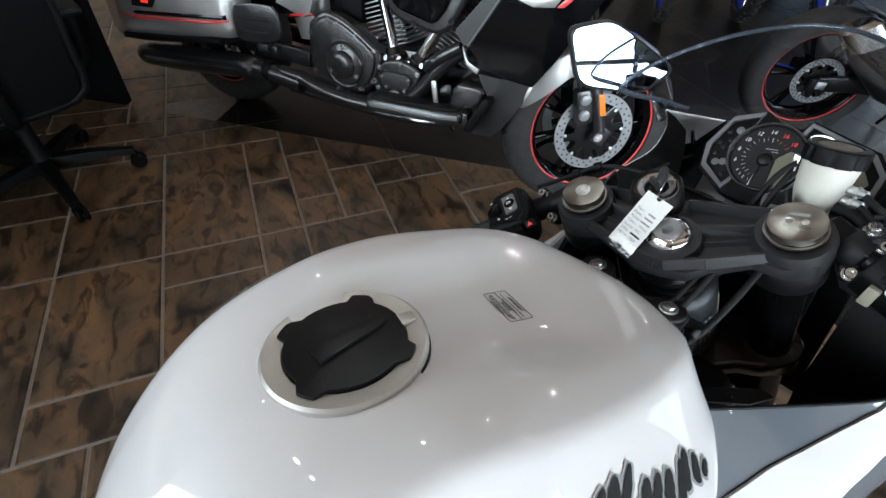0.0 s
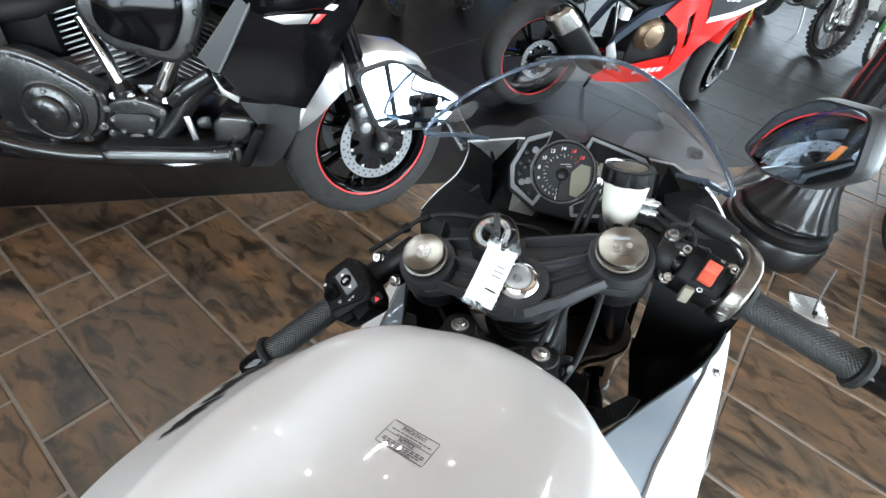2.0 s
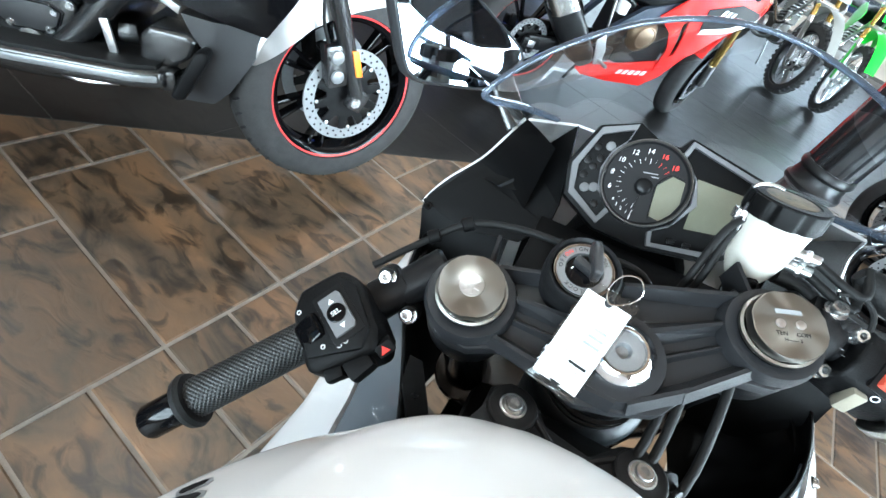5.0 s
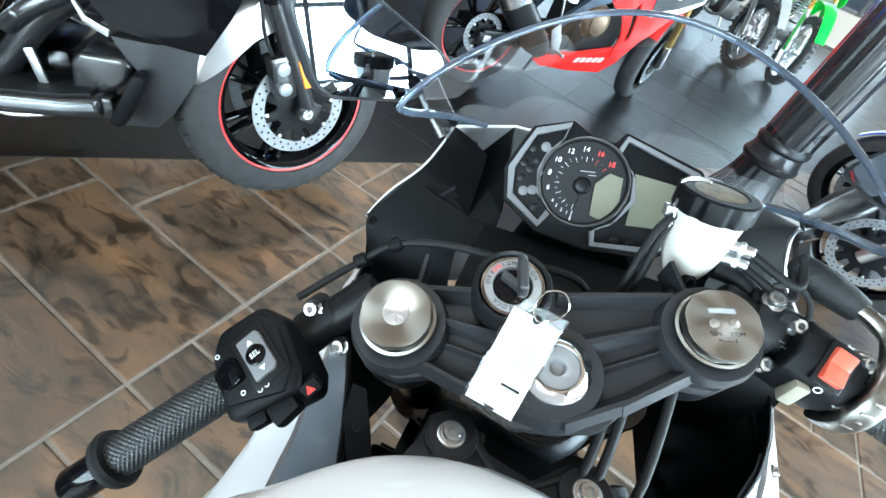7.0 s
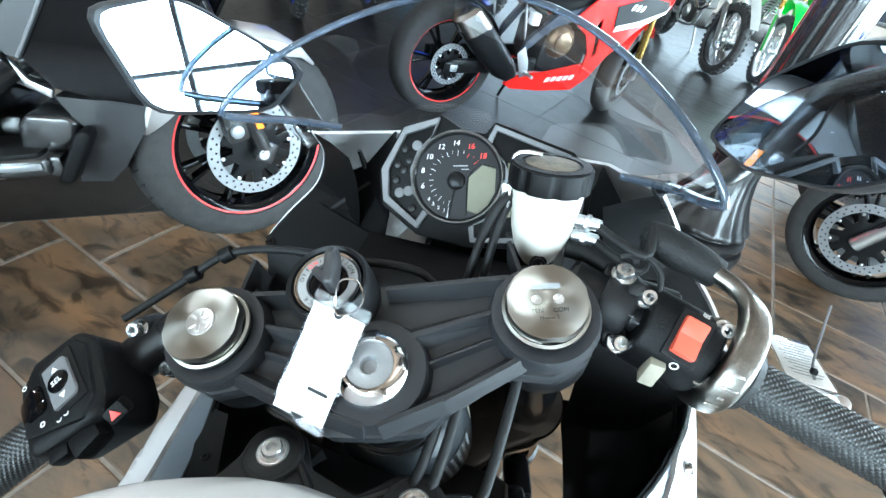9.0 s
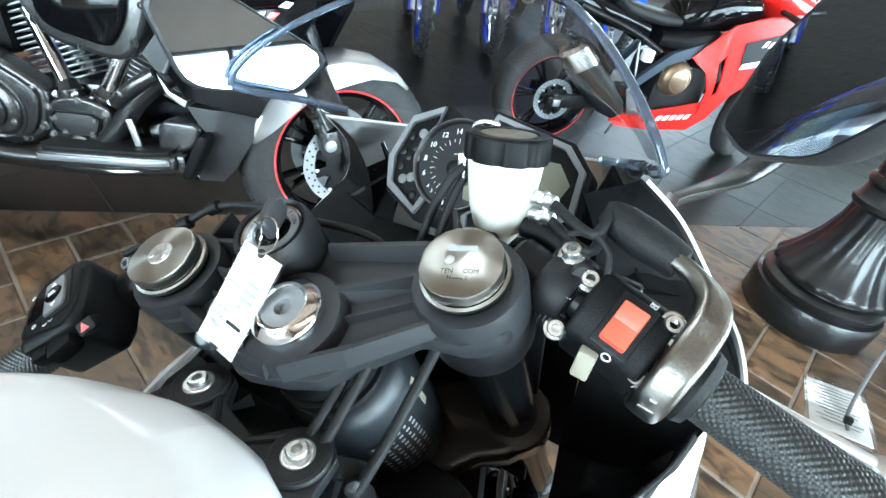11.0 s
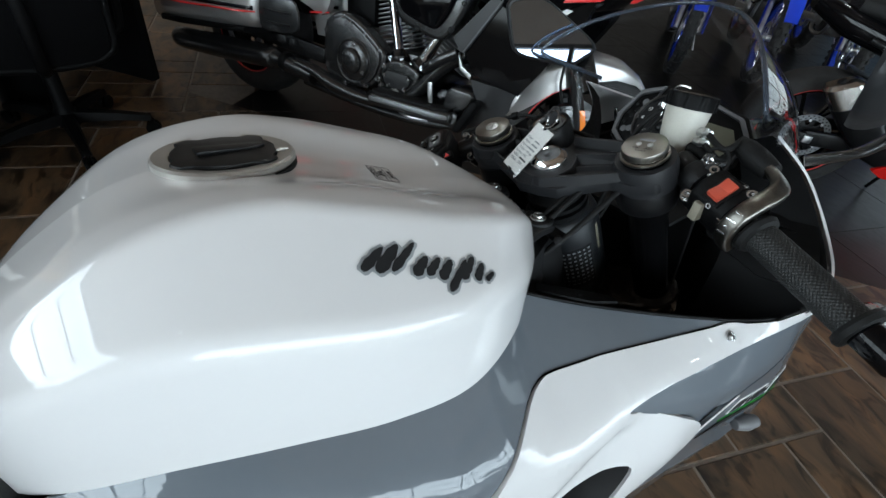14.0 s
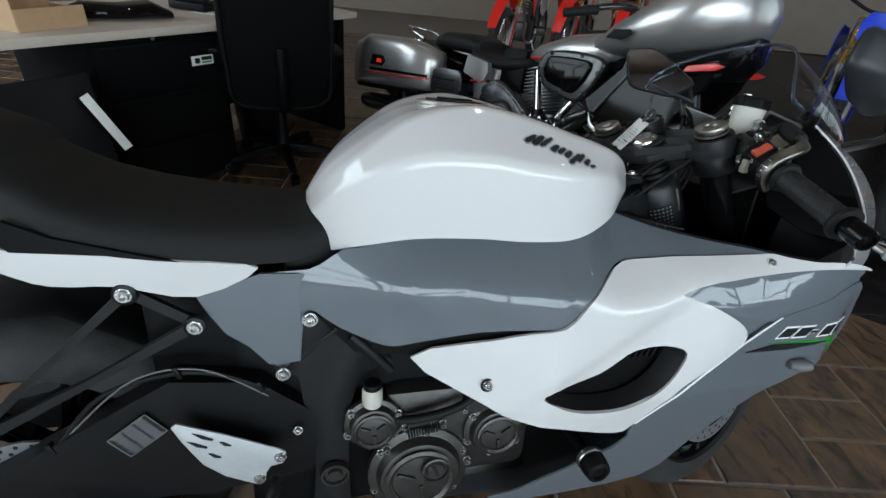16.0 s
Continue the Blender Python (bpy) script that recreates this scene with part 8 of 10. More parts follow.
part("shift_linkage", join(tube([(0.25, -0.66, 0.545), (0.26, -0.60, 0.59), (0.25, -0.53, 0.63)], 0.020, 12, 4), disc(0.010, 0.01, 0.002, 14, axis_to((0.27, -0.625, 0.575), (1, 0, 0)))), SATBLK, cru)
part("brake_pedal_arm", box((0.008, 0.020, 0.085), (0.268, -0.617, 0.466), 0.003, (8, 0, 0)), ALLOY, cru, "bright pedal bracket")
# footboards: rider's long board with edge trim, brake pedal, passenger paddle
def flat(z):
    """Outline plane (y, x) lying level at height z."""
    return Matrix(((0, 1, 0, 0), (1, 0, 0, 0), (0, 0, 1, z), (0, 0, 0, 1)))


fb = part("rider_footboard", prism([(-0.90, 0.18), (-0.90, 0.30), (-0.86, 0.335), (-0.56, 0.335), (-0.50, 0.32), (-0.48, 0.28), (-0.50, 0.18)], 0.046, flat(0.378), 0.012, 3), SATBLK, cru, "black rider footboard")
part("board_mat", prism([(-0.88, 0.19), (-0.88, 0.295), (-0.85, 0.325), (-0.565, 0.325), (-0.51, 0.305), (-0.50, 0.19)], 0.010, flat(0.4225), 0.003), RUBBER, fb)
part("board_trim", prism([(-0.895, 0.302), (-0.86, 0.3375), (-0.56, 0.3375), (-0.505, 0.324), (-0.49, 0.29), (-0.51, 0.31), (-0.56, 0.326), (-0.86, 0.326)], 0.017, flat(0.396), 0.003), DISCM, fb)
part("board_bracket", join(box((0.06, 0.10, 0.012), (0.25, -0.78, 0.378), 0.003), tube([(0.28, -0.76, 0.372), (0.31, -0.68, 0.366), (0.30, -0.60, 0.37)], 0.006, 8, 4)), ALLOY, fb)
part("brake_pedal", join(tube([(0.20, -0.55, 0.40), (0.26, -0.50, 0.40), (0.285, -0.46, 0.395)], 0.011, 12, 4), prism([(-0.482, 0.366), (-0.468, 0.356), (-0.450, 0.360), (-0.388, 0.468), (-0.388, 0.486), (-0.404, 0.490), (-0.418, 0.480)], 0.055, yz(1, 0.262), 0.014, 3)), BLACKP, cru, "black rubber brake pedal")
part("pedal_mount", join(box((0.05, 0.06, 0.05), (0.275, -0.500, 0.395), 0.008), disc(0.010, 0.008, 0.002, 16, axis_to((0.302, -0.500, 0.408), (1, 0, 0)))), SATBLK, cru)
part("lower_engine_guard", prism([(-0.56, 0.405), (-0.548, 0.49), (-0.525, 0.512), (-0.44, 0.508), (-0.425, 0.49), (-0.44, 0.45), (-0.475, 0.425)], 0.11, yz(1, 0.16), 0.020, 3), SATBLK, cru)
pf = part("passenger_footboard", prism([(-1.470, 0.590), (-1.468, 0.672), (-1.44, 0.700), (-1.30, 0.706), (-1.255, 0.690), (-1.242, 0.620), (-1.275, 0.580), (-1.43, 0.568)], 0.014, yz(1, 0.325), 0.005, 2, 2), SATBLK, cru, "folded-up passenger footboard")
for z in (0.595, 0.640):
    part("board_slot", tube([(0.3405, -1.435, z + 0.014), (0.3405, -1.36, z + 0.010), (0.3405, -1.285, z + 0.013)], 0.005, 8, 3), RUBBER, pf)
part("board_hinge", join(box((0.05, 0.05, 0.03), (0.30, -1.36, 0.545), 0.006), box((0.03, 0.03, 0.03), (0.30, -1.31, 0.540), 0.006)), SATBLK, pf)
# saddlebags, side covers, seat, tank, tail
for s in (-1, 1):
    bag = part("saddlebag", body([(-1.35, 0.02, 0.60, 0.74), (-1.38, 0.085, 0.565, 0.785), (-1.60, 0.105, 0.545, 0.83), (-1.92, 0.105, 0.52, 0.83), (-2.06, 0.085, 0.51, 0.78), (-2.11, 0.03, 0.53, 0.72)], 24, 4.5), SILVER, cru, "silver hard saddlebag with black lower edge", 60)
    xf_ = Matrix.Translation((s * 0.275, 0, 0))
    bag.matrix_basis = xf_
    part("bag_line", tube([(s * 0.06, -1.37, 0.632), (s * 0.108, -1.42, 0.630), (s * 0.111, -1.60, 0.622), (s * 0.111, -1.85, 0.612), (s * 0.092, -1.985, 0.615)], 0.0045, 8, 5), PINRED, bag)
    part("bag_band", body([(-1.372, 0.087, 0.636, 0.656), (-1.60, 0.108, 0.628, 0.650), (-1.85, 0.108, 0.618, 0.640), (-1.985, 0.088, 0.615, 0.635)], 16, 5), GLOSSBLK, bag)
    part("bag_bumper", body([(-1.42, 0.09, 0.538, 0.565), (-1.85, 0.108, 0.512, 0.545), (-2.01, 0.09, 0.505, 0.54), (-2.06, 0.05, 0.51, 0.535)], 16, 4), BLACKP, bag)
    part("tail_lamp_housing", prism([(-1.86, 0.655), (-1.84, 0.715), (-1.74, 0.715), (-1.71, 0.685), (-1.74, 0.655)], 0.006, yz(s, 0.104), 0.002), BLACKP, bag)
    part("tail_lamp", prism([(-1.79, 0.672), (-1.785, 0.695), (-1.745, 0.693), (-1.75, 0.672)], 0.005, yz(s, 0.110), 0.0015), TAILRED, bag, "lit red tail lamp")
    sc = part("side_cover", panel([(-1.34, 0.70), (-1.32, 0.79), (-1.22, 0.778), (-1.15, 0.765), (-1.14, 0.72), (-1.16, 0.68), (-1.20, 0.66)], lambda y, z: 0.225 + 0.03 * math.exp(-((y + 1.15) / 0.12) ** 2), 0.03, s, 0.05), SILVER, cru, "silver side cover")
    part("cover_panel", panel([(-1.25, 0.655), (-1.155, 0.668), (-1.15, 0.63), (-1.17, 0.58), (-1.23, 0.58)], lambda y, z: 0.235, 0.03, s, 0.05), SILVER, sc)
    part("cover_line", panel([(-1.26, 0.660), (-1.152, 0.674), (-1.152, 0.681), (-1.26, 0.668)], lambda y, z: 0.252, 0.004, s, 0.05), PINRED, sc)
# added black backing box that makes the shade behind the engine
part("oil_tank", box((0.30, 0.16, 0.22), (0, -1.07, 0.745), 0.03), BLACKP, cru)
part("fuel_tank", body([(-1.02, 0.10, 0.80, 0.84), (-0.92, 0.17, 0.79, 0.90), (-0.75, 0.20, 0.79, 0.955), (-0.58, 0.20, 0.80, 0.975), (-0.46, 0.15, 0.84, 0.97), (-0.42, 0.08, 0.88, 0.95)], 24, 2.6), SILVER, cru, "silver teardrop fuel tank", 60)
part("tank_line", tube([(0.155, -0.95, 0.822), (0.195, -0.80, 0.825), (0.205, -0.62, 0.838)], 0.006, 8, 5), PINRED, cru)
part("tank_console", body([(-0.95, 0.03, 0.86, 0.90), (-0.75, 0.05, 0.93, 0.975), (-0.55, 0.05, 0.96, 0.995)], 14, 3), BLACKP, cru)
part("rider_seat", body([(-0.93, 0.10, 0.77, 0.835), (-1.02, 0.17, 0.74, 0.825), (-1.15, 0.20, 0.73, 0.80), (-1.28, 0.20, 0.74, 0.815), (-1.34, 0.18, 0.76, 0.85)], 24, 3), LEATHER, cru, "black stepped touring seat", 60)
part("passenger_seat", body([(-1.32, 0.15, 0.78, 0.87), (-1.42, 0.16, 0.79, 0.90), (-1.62, 0.15, 0.80, 0.90), (-1.72, 0.10, 0.80, 0.87)], 24, 3), LEATHER, cru, "black passenger seat", 60)
part("rear_fender", body([(-1.35, 0.10, 0.62, 0.78), (-1.6, 0.12, 0.66, 0.80), (-1.9, 0.12, 0.60, 0.78), (-2.06, 0.10, 0.45, 0.66)], 20, 3), GLOSSBLK, cru)
part("luggage_rail", tube([(0.10, -1.70, 0.84), (0.10, -1.85, 0.89), (0, -1.93, 0.90), (-0.10, -1.85, 0.89), (-0.10, -1.70, 0.84)], 0.010, 12, 5), CHROME, cru)
part("frame_rail", join(tube([(0.10, -0.30, 0.75), (0.13, -0.42, 0.50), (0.14, -0.52, 0.34), (0.14, -0.9, 0.30), (0.14, -1.4, 0.34)], 0.020, 12, 6), tube([(-0.10, -0.30, 0.75), (-0.13, -0.42, 0.50), (-0.14, -0.52, 0.34), (-0.14, -0.9, 0.30), (-0.14, -1.4, 0.34)], 0.020, 12, 6)), SATBLK, cru)
part("radiator_core", box((0.26, 0.05, 0.40), (0, -0.40, 0.56), 0.01, (14, 0, 0)), SATBLK, cru)
part("swing_arm", join(box((0.04, 0.55, 0.07), (0.13, -1.45, 0.35), 0.01), box((0.04, 0.55, 0.07), (-0.13, -1.45, 0.35), 0.01)), SATBLK, cru)
part("kick_stand", tube([(-0.14, -0.75, 0.30), (-0.22, -0.70, 0.14), (-0.30, -0.62, 0.008)], 0.011, 10, 4), SATBLK, cru)

# the bars stand turned to the left; the body sits nose up on its springs
TURNED = Matrix.Translation((0, 0.005, 0.018)) @ pose(0, 0, 0, 0, 0, 32)
SITS = Matrix.Translation((0, 0.14, 0.005)) @ pose(0, 0, 0, 5.7)
for ob in cru.children:
    kind_name = ob.name.split(".")[0]
    if kind_name in ("front_wheel", "fork_leg", "brake_caliper", "front_fender", "fender_skirt"):
        ob.matrix_basis = TURNED @ ob.matrix_basis
    elif kind_name in ("saddlebag", "silencer", "silencer_clamp", "luggage_rail", "rear_fender"):
        ob.matrix_basis = SITS @ Matrix.Translation((0, -0.13, 0)) @ ob.matrix_basis
    elif kind_name not in ("rear_wheel", "kick_stand", "swing_arm"):
        ob.matrix_basis = SITS @ ob.matrix_basis

# ---- other sport motorcycles ----
def sport_bike(m, label, main, accent, frame_mat, cover_mat, stripe, letters=True, steer=0):
    """A middleweight sport motorcycle: rear axle over the origin, front along +y, x to its right."""
    b = thing("sport_motorcycle", m, label, "motorcycle")
    wheel(b, Vector((0, 0, 0.31)), 0.31, 0.165, 0.222, GLOSSBLK, stripe, 6, 0.11, 1, Matrix.Identity(4), "rear_wheel")
    wheel(b, Vector((0, 1.41, 0.30)), 0.30, 0.12, 0.218, GLOSSBLK, None, 6, 0.155, 2, Matrix.Identity(4), "front_wheel")
    for s in (-1, 1):
        part("fork_leg", rod((s * 0.10, 1.42, 0.28), (s * 0.10, 1.24, 0.74), 0.024, 0.026, 18), GOLD if s > 0 else BLACKM, b)
        part("fork_shoe", rod((s * 0.10, 1.42, 0.27), (s * 0.10, 1.36, 0.42), 0.030, 0.027, 18), ALLOY, b)
        part("swing_arm", box((0.035, 0.56, 0.075), (s * 0.12, 0.26, 0.33), 0.012, (4, 0, 0)), BLACKM, b)
        part("axle_block", box((0.02, 0.10, 0.055), (s * 0.135, 0.0, 0.31), 0.008), BLACKM, b)
        part("axle_plate", box((0.008, 0.04, 0.035), (s * 0.148, 0.0, 0.31), 0.003), ALLOY, b)
        part("side_fairing", panel([(0.66, 0.62), (0.72, 0.70), (0.80, 0.80), (0.98, 0.86), (1.25, 0.90), (1.46, 0.80), (1.52, 0.73), (1.30, 0.70), (1.10, 0.60), (0.98, 0.46), (0.93, 0.30), (0.86, 0.30), (0.82, 0.46), (0.76, 0.56)],
                                   lambda y, z: interp(y, [0.6, 0.8, 1.1, 1.35, 1.55], [0.17, 0.22, 0.22, 0.16, 0.03]) - 0.25 * max(0, 0.5 - z), 0.012, s, 0.06, holes=[[(0.80, 0.62), (0.83, 0.66), (0.86, 0.56), (0.885, 0.46), (0.865, 0.44), (0.83, 0.54)]]), main, b, "glossy side fairing", 50)
        part("fairing_graphic", panel([(0.93, 0.62), (0.90, 0.73), (1.12, 0.80), (1.34, 0.78), (1.42, 0.74), (1.25, 0.70), (1.05, 0.63)], lambda y, z: interp(y, [0.6, 0.8, 1.1, 1.35, 1.55], [0.17, 0.22, 0.22, 0.16, 0.03]), 0.004, s, 0.06, 0.006), INK, b)
        part("fairing_stripe", panel([(0.93, 0.60), (0.94, 0.63), (1.20, 0.695), (1.46, 0.755), (1.20, 0.665)], lambda y, z: interp(y, [0.6, 0.8, 1.1, 1.35, 1.55], [0.17, 0.22, 0.22, 0.16, 0.03]), 0.004, s, 0.06, 0.010), WHITEPL, b)
        for k in range(3):
            part("graphic_bar", panel([(1.0 + 0.035 * k, 0.72), (1.02 + 0.035 * k, 0.725), (1.03 + 0.035 * k, 0.755), (1.01 + 0.035 * k, 0.75)], lambda y, z: 0.232, 0.004, s, 0.06), WHITEPL, b)
        belly = part("belly_pan", panel([(0.34, 0.24), (0.40, 0.29), (0.62, 0.335), (0.88, 0.40), (0.97, 0.42), (0.93, 0.30), (0.86, 0.215), (0.60, 0.20), (0.40, 0.21)], lambda y, z: 0.175 - 0.3 * max(0, 0.32 - z), 0.012, s, 0.06), main, b, "glossy belly pan")
        if letters:
            for k in range(5):  # maker's mark as plain bars
                part("emblem_bar", panel([(0.62 + 0.042 * k, 0.262 + 0.006 * k), (0.648 + 0.042 * k, 0.266 + 0.006 * k), (0.654 + 0.042 * k, 0.298 + 0.006 * k), (0.626 + 0.042 * k, 0.294 + 0.006 * k)], lambda y, z: 0.177 - 0.3 * max(0, 0.32 - z), 0.003, s, 0.06), WHITEPL, belly)
        part("frame_beam", loft([[Vector((s * (x + dx), y, z + dz)) for dx, dz in ((-0.015, -0.03), (0.015, -0.03), (0.015, 0.03), (-0.015, 0.03))] for x, y, z in ((0.10, 1.05, 0.80), (0.16, 0.80, 0.70), (0.16, 0.55, 0.60), (0.13, 0.42, 0.45), (0.13, 0.40, 0.30))]), frame_mat, b)
        part("tail_frame", tube([(s * 0.13, 0.50, 0.62), (s * 0.12, 0.30, 0.70), (s * 0.10, 0.0, 0.78)], 0.016, 10, 4), BLACKM, b)
        part("peg_bracket", loft([[Vector((s * 0.17, y, z)) + Vector((s * dx, 0, dz)) for dx, dz in ((-0.006, -h), (0.006, -h), (0.006, h), (-0.006, h))] for y, z, h in ((0.33, 0.66, 0.012), (0.36, 0.57, 0.02), (0.38, 0.50, 0.008))]), ALLOY, b)
        part("heel_plate", prism([(0.36, 0.42), (0.40, 0.46), (0.45, 0.38), (0.47, 0.30), (0.42, 0.29)], 0.006, yz(s, 0.17), 0.002), ALLOY, b)
        part("foot_peg", rod((s * 0.16, 0.44, 0.32), (s * 0.25, 0.45, 0.32), 0.010, 0.009, 12), ALLOY, b)
        part("mirror", join(tube([(s * 0.10, 1.24, 0.96), (s * 0.20, 1.16, 1.06), (s * 0.28, 1.12, 1.09)], 0.008, 10, 4), xf(body([(-0.03, 0.03, -0.02, 0.02), (0.0, 0.07, -0.04, 0.04), (0.05, 0.05, -0.03, 0.03)], 14), Matrix.Translation((s * 0.31, 1.12, 1.10)))), BLACKP, b)
        part("clip_on_bar", rod((s * 0.12, 1.12, 0.88), (s * 0.35, 1.02, 0.87), 0.014, 0.016, 14), RUBBER, b)
    part("nose_cowl", body([(1.08, 0.12, 0.90, 1.02), (1.28, 0.16, 0.78, 0.97), (1.45, 0.11, 0.72, 0.88), (1.55, 0.03, 0.72, 0.80)], 20, 2.6), main, b, "pointed nose cowl", 60)
    part("head_lamp", prism([(-0.10, -0.02), (-0.03, -0.05), (0.03, -0.05), (0.10, -0.02), (0.08, 0.02), (-0.08, 0.02)], 0.03, pose(0, 1.47, 0.78, 60), 0.006), CHROME, b)
    part("windscreen", thick(loft([[Vector((x, y - 2.2 * x * x, z)) for x in np.linspace(-0.13, 0.13, 9)] for y, z in ((1.36, 0.94), (1.26, 1.02), (1.14, 1.09))], closed=False), 0.003), SCREEN, b)
    part("fuel_tank", body([(0.55, 0.09, 0.72, 0.80), (0.63, 0.14, 0.70, 0.90), (0.78, 0.17, 0.72, 0.96), (0.95, 0.16, 0.76, 0.95), (1.06, 0.09, 0.80, 0.90)], 24, 2.6), accent, b, "glossy fuel tank", 60)
    part("tank_skirt", body([(0.50, 0.10, 0.62, 0.72), (0.62, 0.165, 0.62, 0.74), (0.78, 0.175, 0.66, 0.77)], 16, 3), BLACKP, b)
    part("rider_seat", body([(0.60, 0.10, 0.73, 0.79), (0.45, 0.14, 0.73, 0.80), (0.26, 0.13, 0.75, 0.83), (0.20, 0.10, 0.78, 0.87)], 20, 3), LEATHER, b, "black rider seat", 60)
    part("pillion_seat", body([(0.22, 0.10, 0.80, 0.90), (0.05, 0.10, 0.83, 0.93), (-0.10, 0.07, 0.86, 0.93)], 20, 3), LEATHER, b, "black pillion seat", 60)
    part("tail_cowl", body([(0.40, 0.13, 0.66, 0.75), (0.15, 0.12, 0.70, 0.82), (-0.10, 0.10, 0.76, 0.88), (-0.26, 0.04, 0.84, 0.91)], 20, 3), accent, b, "tail cowl", 60)
    part("engine", join(box((0.30, 0.34, 0.26), (0, 0.70, 0.44), 0.04), box((0.26, 0.16, 0.22), (0, 0.84, 0.56), 0.03, (30, 0, 0))), CASTBLK, b)
    ec = part("engine_cover", lathe([(0, 0.05), (0.05, 0.05), (0.065, 0.04), (0.075, 0.035), (0.088, 0.02), (0.094, 0.0), (0, 0)], 36, axis_to((0.15, 0.635, 0.50), (1, 0, 0))), cover_mat, b, "bronze engine cover")
    part("cover_ring", lathe([(0.052, 0.048), (0.056, 0.052), (0.062, 0.050), (0.062, 0.04)], 36, axis_to((0.15, 0.635, 0.50), (1, 0, 0))), cover_mat, ec)
    for k in range(9):
        a = 2 * math.pi * k / 9
        part("cover_bolt", bolt((0.155, 0.635 + 0.092 * math.cos(a), 0.50 + 0.092 * math.sin(a)), (1, 0, 0), 0.006, 0.006), BOLTM, ec)
    sil = part("silencer", loft([[Vector((0.20 + 0.055 * kx * math.copysign(abs(math.cos(q)) ** 0.6, math.cos(q)), y + 0.08 * ky * math.copysign(abs(math.sin(q)) ** 0.6, math.sin(q)) * 0.85, z + 0.08 * ky * math.copysign(abs(math.sin(q)) ** 0.6, math.sin(q)) * 0.5)) for q in np.linspace(0, 2 * math.pi, 24, endpoint=False)] for y, z, kx, ky in ((0.33, 0.30, 0.5, 0.5), (0.27, 0.345, 1.0, 0.9), (0.13, 0.46, 1.05, 1.05), (0.02, 0.555, 1.0, 1.0))]), BLACKM, b, "black silencer with bright end cap")
    part("silencer_cap", loft([[Vector((0.20 + 0.057 * kx * math.copysign(abs(math.cos(q)) ** 0.6, math.cos(q)), y + 0.08 * ky * math.copysign(abs(math.sin(q)) ** 0.6, math.sin(q)) * 0.85, z + 0.08 * ky * math.copysign(abs(math.sin(q)) ** 0.6, math.sin(q)) * 0.5)) for q in np.linspace(0, 2 * math.pi, 24, endpoint=False)] for y, z, kx, ky in ((0.05, 0.53, 1.02, 1.02), (-0.03, 0.60, 0.98, 0.95), (-0.045, 0.612, 0.7, 0.7))]), STEEL, sil)
    part("outlet", rod((0.20, -0.030, 0.60), (0.20, -0.050, 0.617), 0.018, 0.018, 16), INK, sil)
    part("fluid_box", box((0.05, 0.05, 0.06), (0.15, 0.42, 0.60), 0.008), WHITEPL, b)
    part("front_fender", thick(loft([[Vector((0.07 * math.cos(q), 1.41 + (0.318 + 0.01 * math.sin(q)) * math.cos(a), 0.30 + (0.318 + 0.01 * math.sin(q)) * math.sin(a))) for q in np.linspace(0, math.pi, 9)] for a in np.linspace(radians(40), radians(150), 12)], closed=False), 0.003), main, b)
    part("rear_hugger", thick(loft([[Vector((0.09 * math.cos(q), (0.325 + 0.01 * math.sin(q)) * math.cos(a), 0.31 + (0.325 + 0.01 * math.sin(q)) * math.sin(a))) for q in np.linspace(0, math.pi, 9)] for a in np.linspace(radians(20), radians(85), 10)], closed=False), 0.003), BLACKP, b)
    part("radiator_core", box((0.28, 0.03, 0.26), (0, 1.02, 0.52), 0.006, (-14, 0, 0)), BLACKM, b)
    part("side_stand", tube([(-0.12, 0.66, 0.28), (-0.18, 0.62, 0.14), (-0.22, 0.60, 0.008)], 0.010, 10, 4), BLACKM, b)
    turned = Matrix.Translation((0, 1.33, 0)) @ pose(0, 0, 0, 0, 0, steer) @ Matrix.Translation((0, -1.33, 0))
    for ob in b.children:
        if ob.name.split(".")[0] in ("front_wheel", "fork_leg", "fork_shoe", "front_fender"):
            ob.matrix_basis = turned @ ob.matrix_basis
    return b


NAVY = mat("dark_slate_frame", (0.035, 0.045, 0.065), 0.38, 0.3, 0, 0.08, 40, 0.15, 600)
sport_bike(pose(-0.995, 2.41, 0, 0, 0, -38), "red and black sport motorcycle with a bronze engine cover", RED, GLOSSBLK, NAVY, BRONZE, PINRED, True, 27)
sport_bike(pose(2.45, 1.70, 0, 0, 0, 64), "black sport motorcycle with amber reflectors beside the lamp post", GLOSSBLK, GLOSSBLK, BLACKM, CASTBLK, None, False)
sport_bike(pose(2.60, 2.54, 0, 0, 0, 64), "blue sport motorcycle parked beyond the black one", BLUE, BLUE, BLACKM, CASTBLK, None, False)

